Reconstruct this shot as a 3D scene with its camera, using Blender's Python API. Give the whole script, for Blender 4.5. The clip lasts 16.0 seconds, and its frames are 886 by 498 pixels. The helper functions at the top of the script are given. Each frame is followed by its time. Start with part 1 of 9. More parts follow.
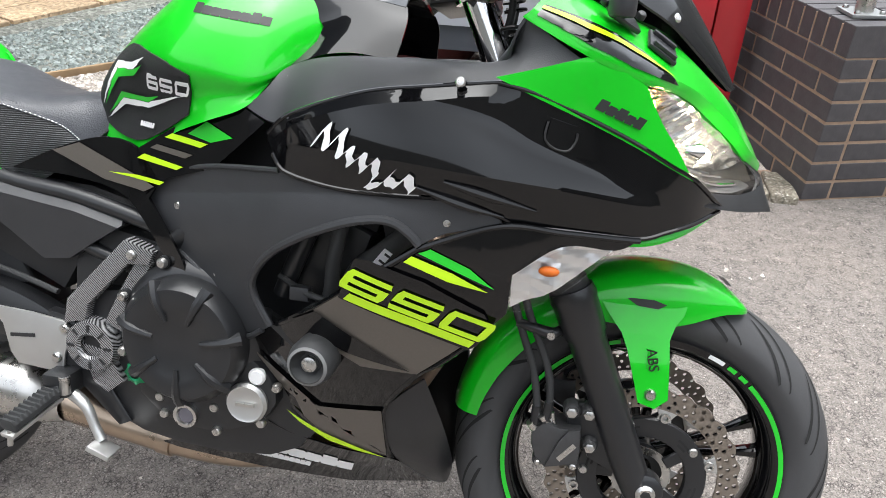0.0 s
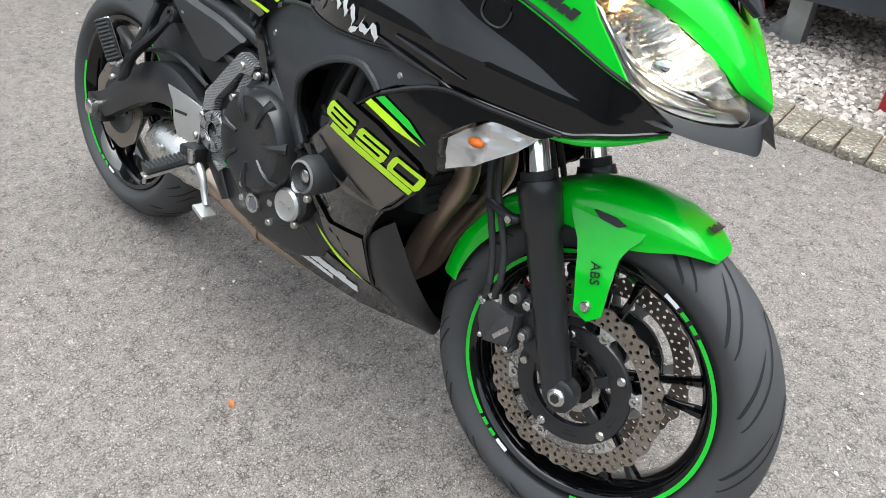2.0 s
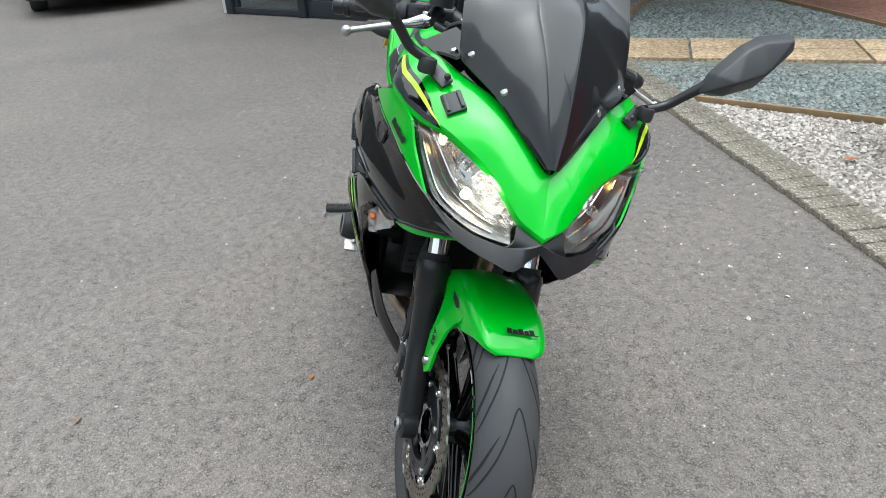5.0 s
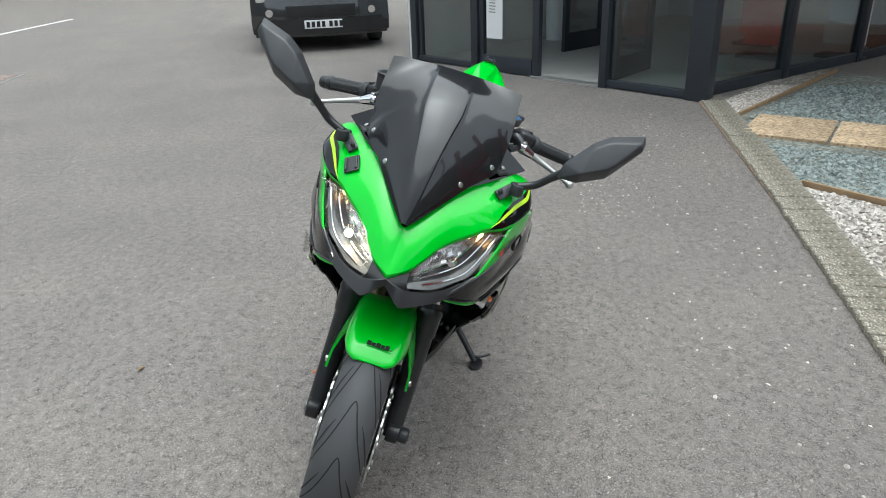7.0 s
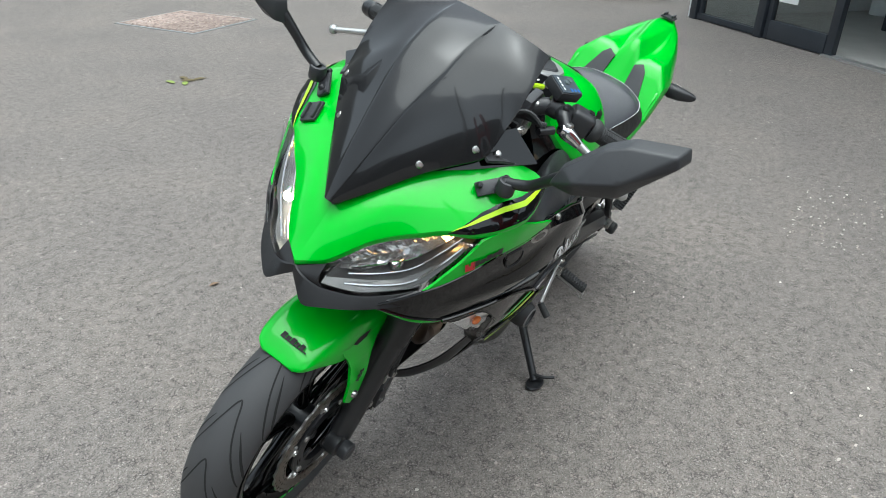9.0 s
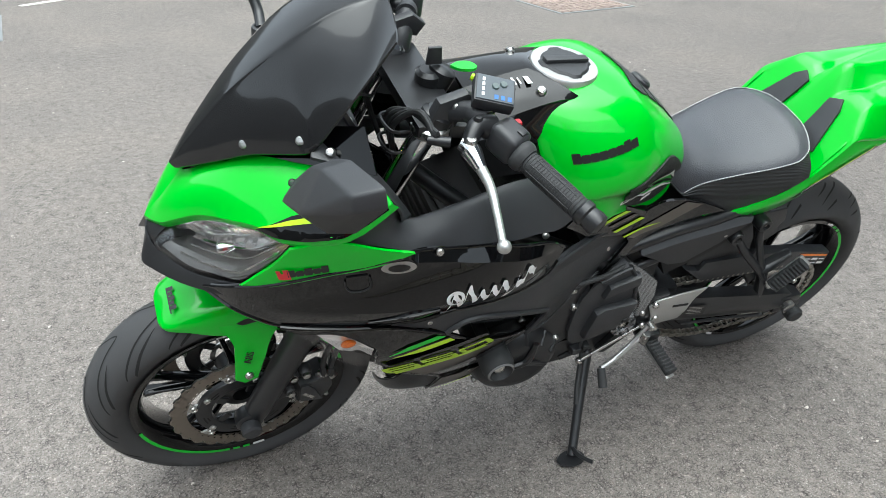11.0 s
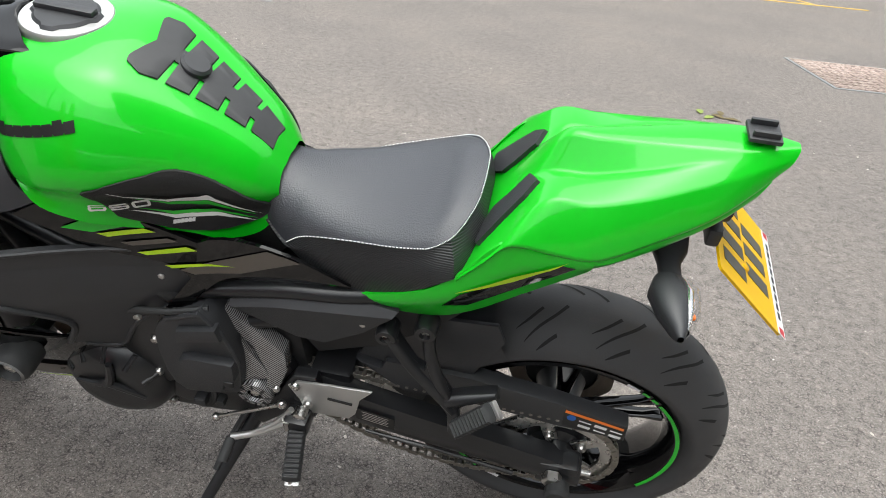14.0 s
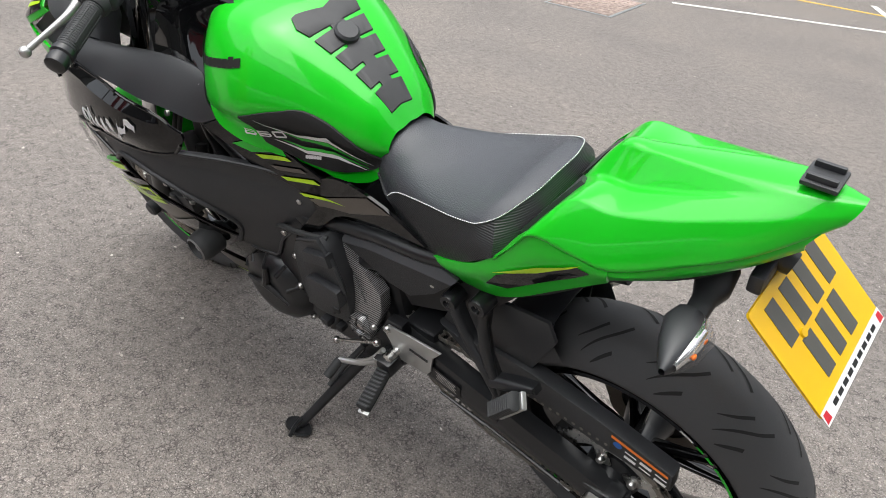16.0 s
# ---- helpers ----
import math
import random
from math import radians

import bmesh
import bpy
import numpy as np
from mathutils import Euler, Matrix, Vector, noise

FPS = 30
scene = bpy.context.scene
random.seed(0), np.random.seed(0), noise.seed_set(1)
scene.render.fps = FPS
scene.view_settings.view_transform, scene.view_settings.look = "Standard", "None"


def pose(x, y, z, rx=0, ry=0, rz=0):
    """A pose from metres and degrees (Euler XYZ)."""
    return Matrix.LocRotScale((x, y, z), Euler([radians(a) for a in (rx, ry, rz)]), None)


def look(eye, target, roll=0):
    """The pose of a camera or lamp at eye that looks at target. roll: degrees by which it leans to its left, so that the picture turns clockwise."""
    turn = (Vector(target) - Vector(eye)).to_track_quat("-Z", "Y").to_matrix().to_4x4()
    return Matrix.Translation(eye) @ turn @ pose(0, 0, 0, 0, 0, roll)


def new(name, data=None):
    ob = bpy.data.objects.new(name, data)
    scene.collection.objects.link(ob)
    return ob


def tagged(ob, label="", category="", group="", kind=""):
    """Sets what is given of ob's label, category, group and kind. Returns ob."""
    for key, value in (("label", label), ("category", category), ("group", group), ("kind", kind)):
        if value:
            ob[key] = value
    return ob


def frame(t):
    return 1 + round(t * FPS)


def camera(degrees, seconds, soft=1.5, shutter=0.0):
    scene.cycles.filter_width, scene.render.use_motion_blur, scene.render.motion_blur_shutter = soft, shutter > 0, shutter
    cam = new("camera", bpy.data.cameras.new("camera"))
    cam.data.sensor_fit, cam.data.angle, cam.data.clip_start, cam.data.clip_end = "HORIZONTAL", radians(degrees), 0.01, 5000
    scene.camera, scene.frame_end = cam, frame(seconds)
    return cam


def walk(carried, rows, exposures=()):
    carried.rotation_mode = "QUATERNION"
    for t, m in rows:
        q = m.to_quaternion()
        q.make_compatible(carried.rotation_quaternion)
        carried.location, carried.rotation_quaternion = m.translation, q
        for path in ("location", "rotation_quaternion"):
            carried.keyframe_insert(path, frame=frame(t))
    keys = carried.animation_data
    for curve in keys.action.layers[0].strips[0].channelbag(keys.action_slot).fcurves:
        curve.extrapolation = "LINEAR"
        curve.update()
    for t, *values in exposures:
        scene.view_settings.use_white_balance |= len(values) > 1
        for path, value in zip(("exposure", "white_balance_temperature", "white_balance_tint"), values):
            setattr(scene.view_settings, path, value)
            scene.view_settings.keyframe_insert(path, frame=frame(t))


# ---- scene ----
cam = camera(63.8, 16.0, 0.9)

PATH = [
    (0, (1.194, -0.788, 1.22), (0.89, 0.872, 0.147), 1.3),
    (0.5, (1.309, -0.817, 1.238), (0.867, 0.77, 0.104), 1.7),
    (1, (1.45, -0.76, 1.226), (0.731, 0.695, 0.057), 1.9),
    (1.5, (1.562, -0.727, 1.211), (0.646, 0.565, -0.011), 1.5),
    (2, (1.718, -0.7, 1.202), (0.687, 0.484, -0.037), 1.2),
    (2.5, (1.875, -0.636, 1.239), (0.732, 0.449, 0.007), 1.5),
    (3, (1.988, -0.482, 1.22), (0.668, 0.422, 0.019), 1.8),
    (3.5, (2.091, -0.36, 1.216), (0.66, 0.356, 0.017), 0.1),
    (4, (2.25, -0.296, 1.234), (0.717, 0.262, 0.077), -1.7),
    (4.5, (2.435, -0.197, 1.285), (0.78, 0.195, 0.233), -2.3),
    (5, (2.492, -0.056, 1.319), (0.739, 0.162, 0.381), -3.2),
    (5.2, (2.512, 0.02, 1.323), (0.736, 0.162, 0.414), -3.1),
    (7.3, (2.837, 0.709, 1.447), (1.066, 0.272, 0.627), -1.1),
    (7.5, (2.804, 0.781, 1.437), (1.067, 0.251, 0.599), -0.3),
    (8, (2.644, 0.862, 1.383), (1.007, 0.15, 0.483), 1.5),
    (8.5, (2.418, 0.928, 1.357), (0.84, 0.115, 0.435), 2.2),
    (9, (2.216, 1.023, 1.348), (0.737, 0.049, 0.42), 1.4),
    (9.5, (1.989, 1.203, 1.321), (0.69, 0.01, 0.378), 1.2),
    (9.7, (1.899, 1.252, 1.321), (0.639, 0.021, 0.374), 1.2),
    (11.8, (1.097, 1.403, 1.246), (0.807, -0.327, 0.285), 1.5),
    (12, (1.014, 1.375, 1.233), (0.747, -0.363, 0.279), 1.8),
    (12.5, (0.784, 1.327, 1.235), (0.615, -0.424, 0.283), 2.2),
    (13, (0.507, 1.34, 1.226), (0.543, -0.41, 0.258), 2.6),
    (13.5, (0.276, 1.316, 1.219), (0.409, -0.434, 0.26), 4.0),
    (14, (0.094, 1.217, 1.214), (0.295, -0.532, 0.264), 6.7),
    (14.5, (-0.1, 1.166, 1.216), (0.343, -0.528, 0.25), 8.0),
    (15, (-0.271, 1.158, 1.232), (0.468, -0.418, 0.248), 8.9),
    (15.5, (-0.31, 1.152, 1.231), (0.584, -0.333, 0.234), 8.5),
    (16, (-0.289, 1.147, 1.236), (0.712, -0.265, 0.232), 7.9),
]
walk(cam, [(t, look(eye, target, roll)) for t, eye, target, roll in PATH],
     exposures=[(0, 1.62, 6300, 8), (1.5, 1.64, 6250, 7), (2.5, 1.46, 5950, 3), (4.5, 1.15, 5950, 3), (7.5, 1.05, 5950, 1), (9.5, 1.1, 6000, 1), (11.8, 1.42, 6120, 2), (13.5, 1.4, 6400, 6), (14.5, 1.15, 6400, 6), (16, 1.18, 6400, 8)])

# ---- light ----
world = bpy.data.worlds.new("overcast_sky")
scene.world = world
world.use_nodes = True
wn = world.node_tree
wbg = wn.nodes["Background"]
wsky = wn.nodes.new("ShaderNodeTexSky")
wsky.sky_type, wsky.sun_disc = "NISHITA", False
SUN_EL, SUN_ROT = radians(84), radians(10)
wsky.sun_elevation, wsky.sun_rotation = SUN_EL, SUN_ROT
wsky.air_density, wsky.dust_density, wsky.ozone_density = 1.0, 4.0, 1.0
wdull = wn.nodes.new("ShaderNodeHueSaturation")
wdull.inputs["Saturation"].default_value = 0.22
wn.links.new(wsky.outputs[0], wdull.inputs["Color"])
wco = wn.nodes.new("ShaderNodeTexCoord")
wcl = wn.nodes.new("ShaderNodeTexNoise")
wcl.inputs["Scale"].default_value, wcl.inputs["Detail"].default_value, wcl.inputs["Roughness"].default_value = 1.6, 1.5, 0.4
wmr = wn.nodes.new("ShaderNodeMapRange")
wmr.inputs["From Min"].default_value, wmr.inputs["From Max"].default_value = 0.32, 0.68
wmr.inputs["To Min"].default_value, wmr.inputs["To Max"].default_value = 0.7, 1.3
wsc = wn.nodes.new("ShaderNodeVectorMath")
wsc.operation = "SCALE"
wn.links.new(wco.outputs["Generated"], wcl.inputs["Vector"])
wn.links.new(wcl.outputs["Fac"], wmr.inputs["Value"])
wn.links.new(wdull.outputs[0], wsc.inputs[0])
wn.links.new(wmr.outputs[0], wsc.inputs["Scale"])
wn.links.new(wsc.outputs[0], wbg.inputs["Color"])
wbg.inputs["Strength"].default_value = 0.15
sun = new("sun", bpy.data.lights.new("sun", "SUN"))
sun.data.energy, sun.data.angle, sun.data.color = 1.3, radians(80), (1.0, 0.97, 0.93)
sun.matrix_world = look((0, 0, 10), (0.04, -0.18, 9.2))

# ---- materials ----


def mat(name, color, rough=0.5, metal=0.0, coat=0.0, var=0.0, scale=40.0, bump=0.0, bump_scale=200.0, ior=1.5, rough_var=0.0):
    m = bpy.data.materials.new(name)
    m.use_nodes = True
    nt = m.node_tree
    p = nt.nodes["Principled BSDF"]
    p.inputs["Base Color"].default_value = (*color, 1)
    p.inputs["Roughness"].default_value = rough
    p.inputs["Metallic"].default_value = metal
    p.inputs["Coat Weight"].default_value = coat
    p.inputs["Coat Roughness"].default_value = 0.04
    p.inputs["IOR"].default_value = ior
    tc = nt.nodes.new("ShaderNodeTexCoord")
    if var or rough_var:
        n1 = nt.nodes.new("ShaderNodeTexNoise")
        n1.inputs["Scale"].default_value, n1.inputs["Detail"].default_value = scale, 6
        nt.links.new(tc.outputs["Object"], n1.inputs["Vector"])
        if var:
            mx = nt.nodes.new("ShaderNodeMix")
            mx.data_type = "RGBA"
            mx.inputs["A"].default_value = (*[c * (1 - var) for c in color], 1)
            mx.inputs["B"].default_value = (*[min(1, c * (1 + var)) for c in color], 1)
            nt.links.new(n1.outputs["Fac"], mx.inputs["Factor"])
            nt.links.new(mx.outputs["Result"], p.inputs["Base Color"])
        if rough_var:
            mr = nt.nodes.new("ShaderNodeMapRange")
            mr.inputs["From Min"].default_value, mr.inputs["From Max"].default_value = 0.3, 0.7
            mr.inputs["To Min"].default_value, mr.inputs["To Max"].default_value = max(0, rough - rough_var), min(1, rough + rough_var)
            nt.links.new(n1.outputs["Fac"], mr.inputs["Value"])
            nt.links.new(mr.outputs["Result"], p.inputs["Roughness"])
    if bump:
        n2 = nt.nodes.new("ShaderNodeTexNoise")
        n2.inputs["Scale"].default_value, n2.inputs["Detail"].default_value = bump_scale, 3
        nt.links.new(tc.outputs["Object"], n2.inputs["Vector"])
        b = nt.nodes.new("ShaderNodeBump")
        b.inputs["Strength"].default_value, b.inputs["Distance"].default_value = bump, 0.001
        nt.links.new(n2.outputs["Fac"], b.inputs["Height"])
        nt.links.new(b.outputs["Normal"], p.inputs["Normal"])
    return m


def ribbed(name, color, rough, scale):
    """Vinyl or rubber embossed with fine level ribs."""
    m = mat(name, color, rough, var=0.15)
    nt = m.node_tree
    w = nt.nodes.new("ShaderNodeTexWave")
    w.bands_direction = "Z"
    w.inputs["Scale"].default_value, w.inputs["Distortion"].default_value, w.inputs["Detail"].default_value = scale, 0.6, 1.0
    b = nt.nodes.new("ShaderNodeBump")
    b.inputs["Strength"].default_value, b.inputs["Distance"].default_value = 0.7, 0.001
    nt.links.new(nt.nodes["Texture Coordinate"].outputs["Object"], w.inputs["Vector"])
    nt.links.new(w.outputs["Fac"], b.inputs["Height"])
    nt.links.new(b.outputs[0], nt.nodes["Principled BSDF"].inputs["Normal"])
    return m


GREEN = mat("lime_green_paint", (0.013, 0.50, 0.012), 0.3, coat=0.7, var=0.05, scale=9)
GREEN.node_tree.nodes["Principled BSDF"].inputs["Specular IOR Level"].default_value = 0.2
GLOSS = mat("gloss_black_paint", (0.0025, 0.0025, 0.003), 0.045, coat=1.0, var=0.2, scale=12, rough_var=0.03)
GLOSS.node_tree.nodes["Principled BSDF"].inputs["Specular IOR Level"].default_value = 0.1
GLOSS.node_tree.nodes["Principled BSDF"].inputs["Coat IOR"].default_value = 1.42
MATT = mat("matt_black_plastic", (0.030, 0.031, 0.034), 0.44, var=0.15, scale=30, bump=0.25, bump_scale=900)
SATIN = mat("satin_black_metal", (0.015, 0.0155, 0.017), 0.30, var=0.2, scale=25, bump=0.15, bump_scale=500)
DARK = mat("dark_void_plastic", (0.014, 0.014, 0.015), 0.6, var=0.3, scale=20)
GREY = mat("gunmetal_grey_decal", (0.13, 0.115, 0.10), 0.42, metal=0.5, coat=0.3, var=0.08, scale=300)
SILVER = mat("silver_grey_decal", (0.32, 0.30, 0.28), 0.4, metal=0.4, coat=0.3)
YELLOW = mat("fluorescent_yellow_decal", (0.50, 0.80, 0.006), 0.4, coat=0.3)
GDECAL = mat("green_decal", (0.018, 0.52, 0.02), 0.4, coat=0.3)
WHITE = mat("white_decal", (0.82, 0.82, 0.82), 0.4)
BDECAL = mat("black_decal", (0.01, 0.01, 0.01), 0.45)
RED = mat("red_decal", (0.55, 0.02, 0.03), 0.4)
RUBBER = mat("tyre_rubber", (0.050, 0.050, 0.052), 0.68, var=0.25, scale=18, bump=0.2, bump_scale=300, rough_var=0.1)
# near-black that stands for the shade inside grooves and slots
GROOVE_SHADE = mat("painted_groove_shade", (0.012, 0.012, 0.012), 0.9)
GRIP = mat("grip_rubber", (0.028, 0.029, 0.030), 0.65, var=0.2, bump=0.3, bump_scale=400)
LEATHER = mat("seat_vinyl", (0.050, 0.052, 0.060), 0.34, var=0.12, scale=60, bump=0.9, bump_scale=420, rough_var=0.05)
LEATHER2 = ribbed("ribbed_seat_vinyl", (0.022, 0.023, 0.024), 0.5, 95)
STEEL = mat("brushed_steel", (0.55, 0.54, 0.52), 0.3, metal=1.0, var=0.12, scale=60, rough_var=0.1)
ALU = mat("silver_painted_aluminium", (0.55, 0.55, 0.54), 0.42, metal=0.85, var=0.06, scale=40)
CHROME = mat("polished_chrome", (0.75, 0.75, 0.76), 0.08, metal=1.0)
DISC = mat("worn_brake_steel", (0.27, 0.235, 0.20), 0.38, metal=0.8, var=0.2, scale=50, rough_var=0.1)
DISCEDGE = mat("bright_machined_edge", (0.7, 0.69, 0.66), 0.3, metal=1.0)
EXH = mat("heat_tinted_steel", (0.45, 0.36, 0.28), 0.32, metal=1.0, var=0.3, scale=12, rough_var=0.1)
HEADER = mat("browned_header_steel", (0.30, 0.22, 0.17), 0.40, metal=0.7, var=0.4, scale=18)
CAST = mat("grey_cast_alloy", (0.065, 0.065, 0.067), 0.48, metal=0.5, var=0.2, scale=60, bump=0.3, bump_scale=500)
ORANGE = mat("orange_bulb", (0.75, 0.16, 0.01), 0.35)
ORANGEP = mat("orange_label", (0.85, 0.22, 0.03), 0.5)
PLATEY = mat("yellow_plate", (0.80, 0.47, 0.0), 0.35, var=0.04, scale=15)
PLATEBAR = mat("grey_plate_print", (0.085, 0.082, 0.075), 0.45)
REFL = mat("faceted_reflector", (0.80, 0.80, 0.79), 0.17, metal=0.88)
SMOKE = mat("smoked_acrylic", (0.012, 0.012, 0.013), 0.16, coat=0.45, ior=1.35)
GREENAN = mat("green_anodised", (0.03, 0.28, 0.12), 0.3, metal=0.9)
# lilac-grey base colour holds part of the sky's reflection on the display
SCREENM = mat("dash_display", (0.11, 0.105, 0.13), 0.15, coat=1.0, var=0.2, scale=40)
MIRRORG = mat("mirror_glass", (0.8, 0.8, 0.8), 0.02, metal=1.0)


def glass(name, tint=(1, 1, 1), gloss=0.15):
    m = bpy.data.materials.new(name)
    m.use_nodes = True
    nt = m.node_tree
    nt.nodes.remove(nt.nodes["Principled BSDF"])
    g = nt.nodes.new("ShaderNodeBsdfGlossy")
    g.inputs["Roughness"].default_value = 0.02
    t = nt.nodes.new("ShaderNodeBsdfTransparent")
    t.inputs["Color"].default_value = (*tint, 1)
    f = nt.nodes.new("ShaderNodeLayerWeight")
    f.inputs["Blend"].default_value = gloss
    x = nt.nodes.new("ShaderNodeMixShader")
    nt.links.new(f.outputs["Facing"], x.inputs[0])
    nt.links.new(t.outputs[0], x.inputs[1])
    nt.links.new(g.outputs[0], x.inputs[2])
    nt.links.new(x.outputs[0], nt.nodes["Material Output"].inputs["Surface"])
    return m


LENS = glass("clear_lens", (0.95, 0.95, 0.95), 0.05)
PANE = glass("window_glass", (0.72, 0.76, 0.76))
BULB = bpy.data.materials.new("lit_bulb")
BULB.use_nodes = True
BULB.node_tree.nodes["Principled BSDF"].inputs["Emission Color"].default_value = (1.0, 0.82, 0.56, 1)
BULB.node_tree.nodes["Principled BSDF"].inputs["Emission Strength"].default_value = 60.0


AMBER = bpy.data.materials.new("lit_amber_bulb")
AMBER.use_nodes = True
AMBER.node_tree.nodes["Principled BSDF"].inputs["Emission Color"].default_value = (1.0, 0.50, 0.14, 1)
AMBER.node_tree.nodes["Principled BSDF"].inputs["Emission Strength"].default_value = 14.0


def carbon():
    m = mat("carbon_weave", (0.02, 0.02, 0.021), 0.25, coat=1.0)
    nt = m.node_tree
    p = nt.nodes["Principled BSDF"]
    tc = nt.nodes.new("ShaderNodeTexCoord")
    mp = nt.nodes.new("ShaderNodeMapping")
    mp.inputs["Rotation"].default_value = (0, radians(45), 0)
    w = nt.nodes.new("ShaderNodeTexWave")
    w.inputs["Scale"].default_value, w.inputs["Distortion"].default_value = 95, 0.4
    r = nt.nodes.new("ShaderNodeValToRGB")
    r.color_ramp.elements[0].color = (0.008, 0.008, 0.008, 1)
    r.color_ramp.elements[1].color = (0.27, 0.27, 0.275, 1)
    nt.links.new(tc.outputs["Object"], mp.inputs["Vector"])
    nt.links.new(mp.outputs[0], w.inputs["Vector"])
    nt.links.new(w.outputs["Fac"], r.inputs["Fac"])
    nt.links.new(r.outputs[0], p.inputs["Base Color"])
    return m


CARBON = carbon()


def speckled(name, base, spots, s1, s2, rough=0.85, bump=0.7, dist=0.004, stain=0.25, grain=0.62):
    """A granular ground: coarse stains, grain cells and bright chips."""
    m = bpy.data.materials.new(name)
    m.use_nodes = True
    nt = m.node_tree
    p = nt.nodes["Principled BSDF"]
    p.inputs["Roughness"].default_value = rough
    p.inputs["Specular IOR Level"].default_value = 0.15
    tc = nt.nodes.new("ShaderNodeTexCoord")
    vo = nt.nodes.new("ShaderNodeTexVoronoi")
    vo.inputs["Scale"].default_value = s1
    no = nt.nodes.new("ShaderNodeTexNoise")
    no.inputs["Scale"].default_value, no.inputs["Detail"].default_value = s2, 8
    big = nt.nodes.new("ShaderNodeTexNoise")
    big.inputs["Scale"].default_value, big.inputs["Detail"].default_value = 0.9, 5
    fine = nt.nodes.new("ShaderNodeTexNoise")
    fine.inputs["Scale"].default_value, fine.inputs["Detail"].default_value = s1 * 1.3, 4
    for n in (vo, no, big, fine):
        nt.links.new(tc.outputs["Object"], n.inputs["Vector"])
    r1 = nt.nodes.new("ShaderNodeValToRGB")
    els = r1.color_ramp.elements
    els[0].position, els[0].color = 0.0, (*[c * grain for c in base], 1)
    els[1].position, els[1].color = 1.0, (*spots, 1)
    e = els.new(0.45)
    e.color = (*base, 1)
    e = els.new(0.85)
    e.color = (*[c * (1 + 0.66 * (1 - grain)) for c in base], 1)
    sp = nt.nodes.new("ShaderNodeSeparateColor")
    nt.links.new(vo.outputs["Color"], sp.inputs[0])
    nt.links.new(sp.outputs[0], r1.inputs["Fac"])
    r2 = nt.nodes.new("ShaderNodeMapRange")
    r2.inputs["From Min"].default_value, r2.inputs["From Max"].default_value = 0.3, 0.7
    r2.inputs["To Min"].default_value, r2.inputs["To Max"].default_value = 1 - stain, 1 + stain
    nt.links.new(big.outputs["Fac"], r2.inputs["Value"])
    r3 = nt.nodes.new("ShaderNodeMapRange")
    r3.inputs["From Min"].default_value, r3.inputs["From Max"].default_value = 0.3, 0.7
    r3.inputs["To Min"].default_value, r3.inputs["To Max"].default_value = 0.85, 1.15
    nt.links.new(no.outputs["Fac"], r3.inputs["Value"])
    mu = nt.nodes.new("ShaderNodeMath")
    mu.operation = "MULTIPLY"
    nt.links.new(r2.outputs[0], mu.inputs[0])
    nt.links.new(r3.outputs[0], mu.inputs[1])
    vm = nt.nodes.new("ShaderNodeVectorMath")
    vm.operation = "SCALE"
    nt.links.new(r1.outputs[0], vm.inputs[0])
    nt.links.new(mu.outputs[0], vm.inputs["Scale"])
    nt.links.new(vm.outputs[0], p.inputs["Base Color"])
    b = nt.nodes.new("ShaderNodeBump")
    b.inputs["Strength"].default_value, b.inputs["Distance"].default_value = bump, dist
    ad = nt.nodes.new("ShaderNodeMath")
    nt.links.new(vo.outputs["Distance"], ad.inputs[0])
    nt.links.new(fine.outputs["Fac"], ad.inputs[1])
    nt.links.new(ad.outputs[0], b.inputs["Height"])
    nt.links.new(b.outputs[0], p.inputs["Normal"])
    return m


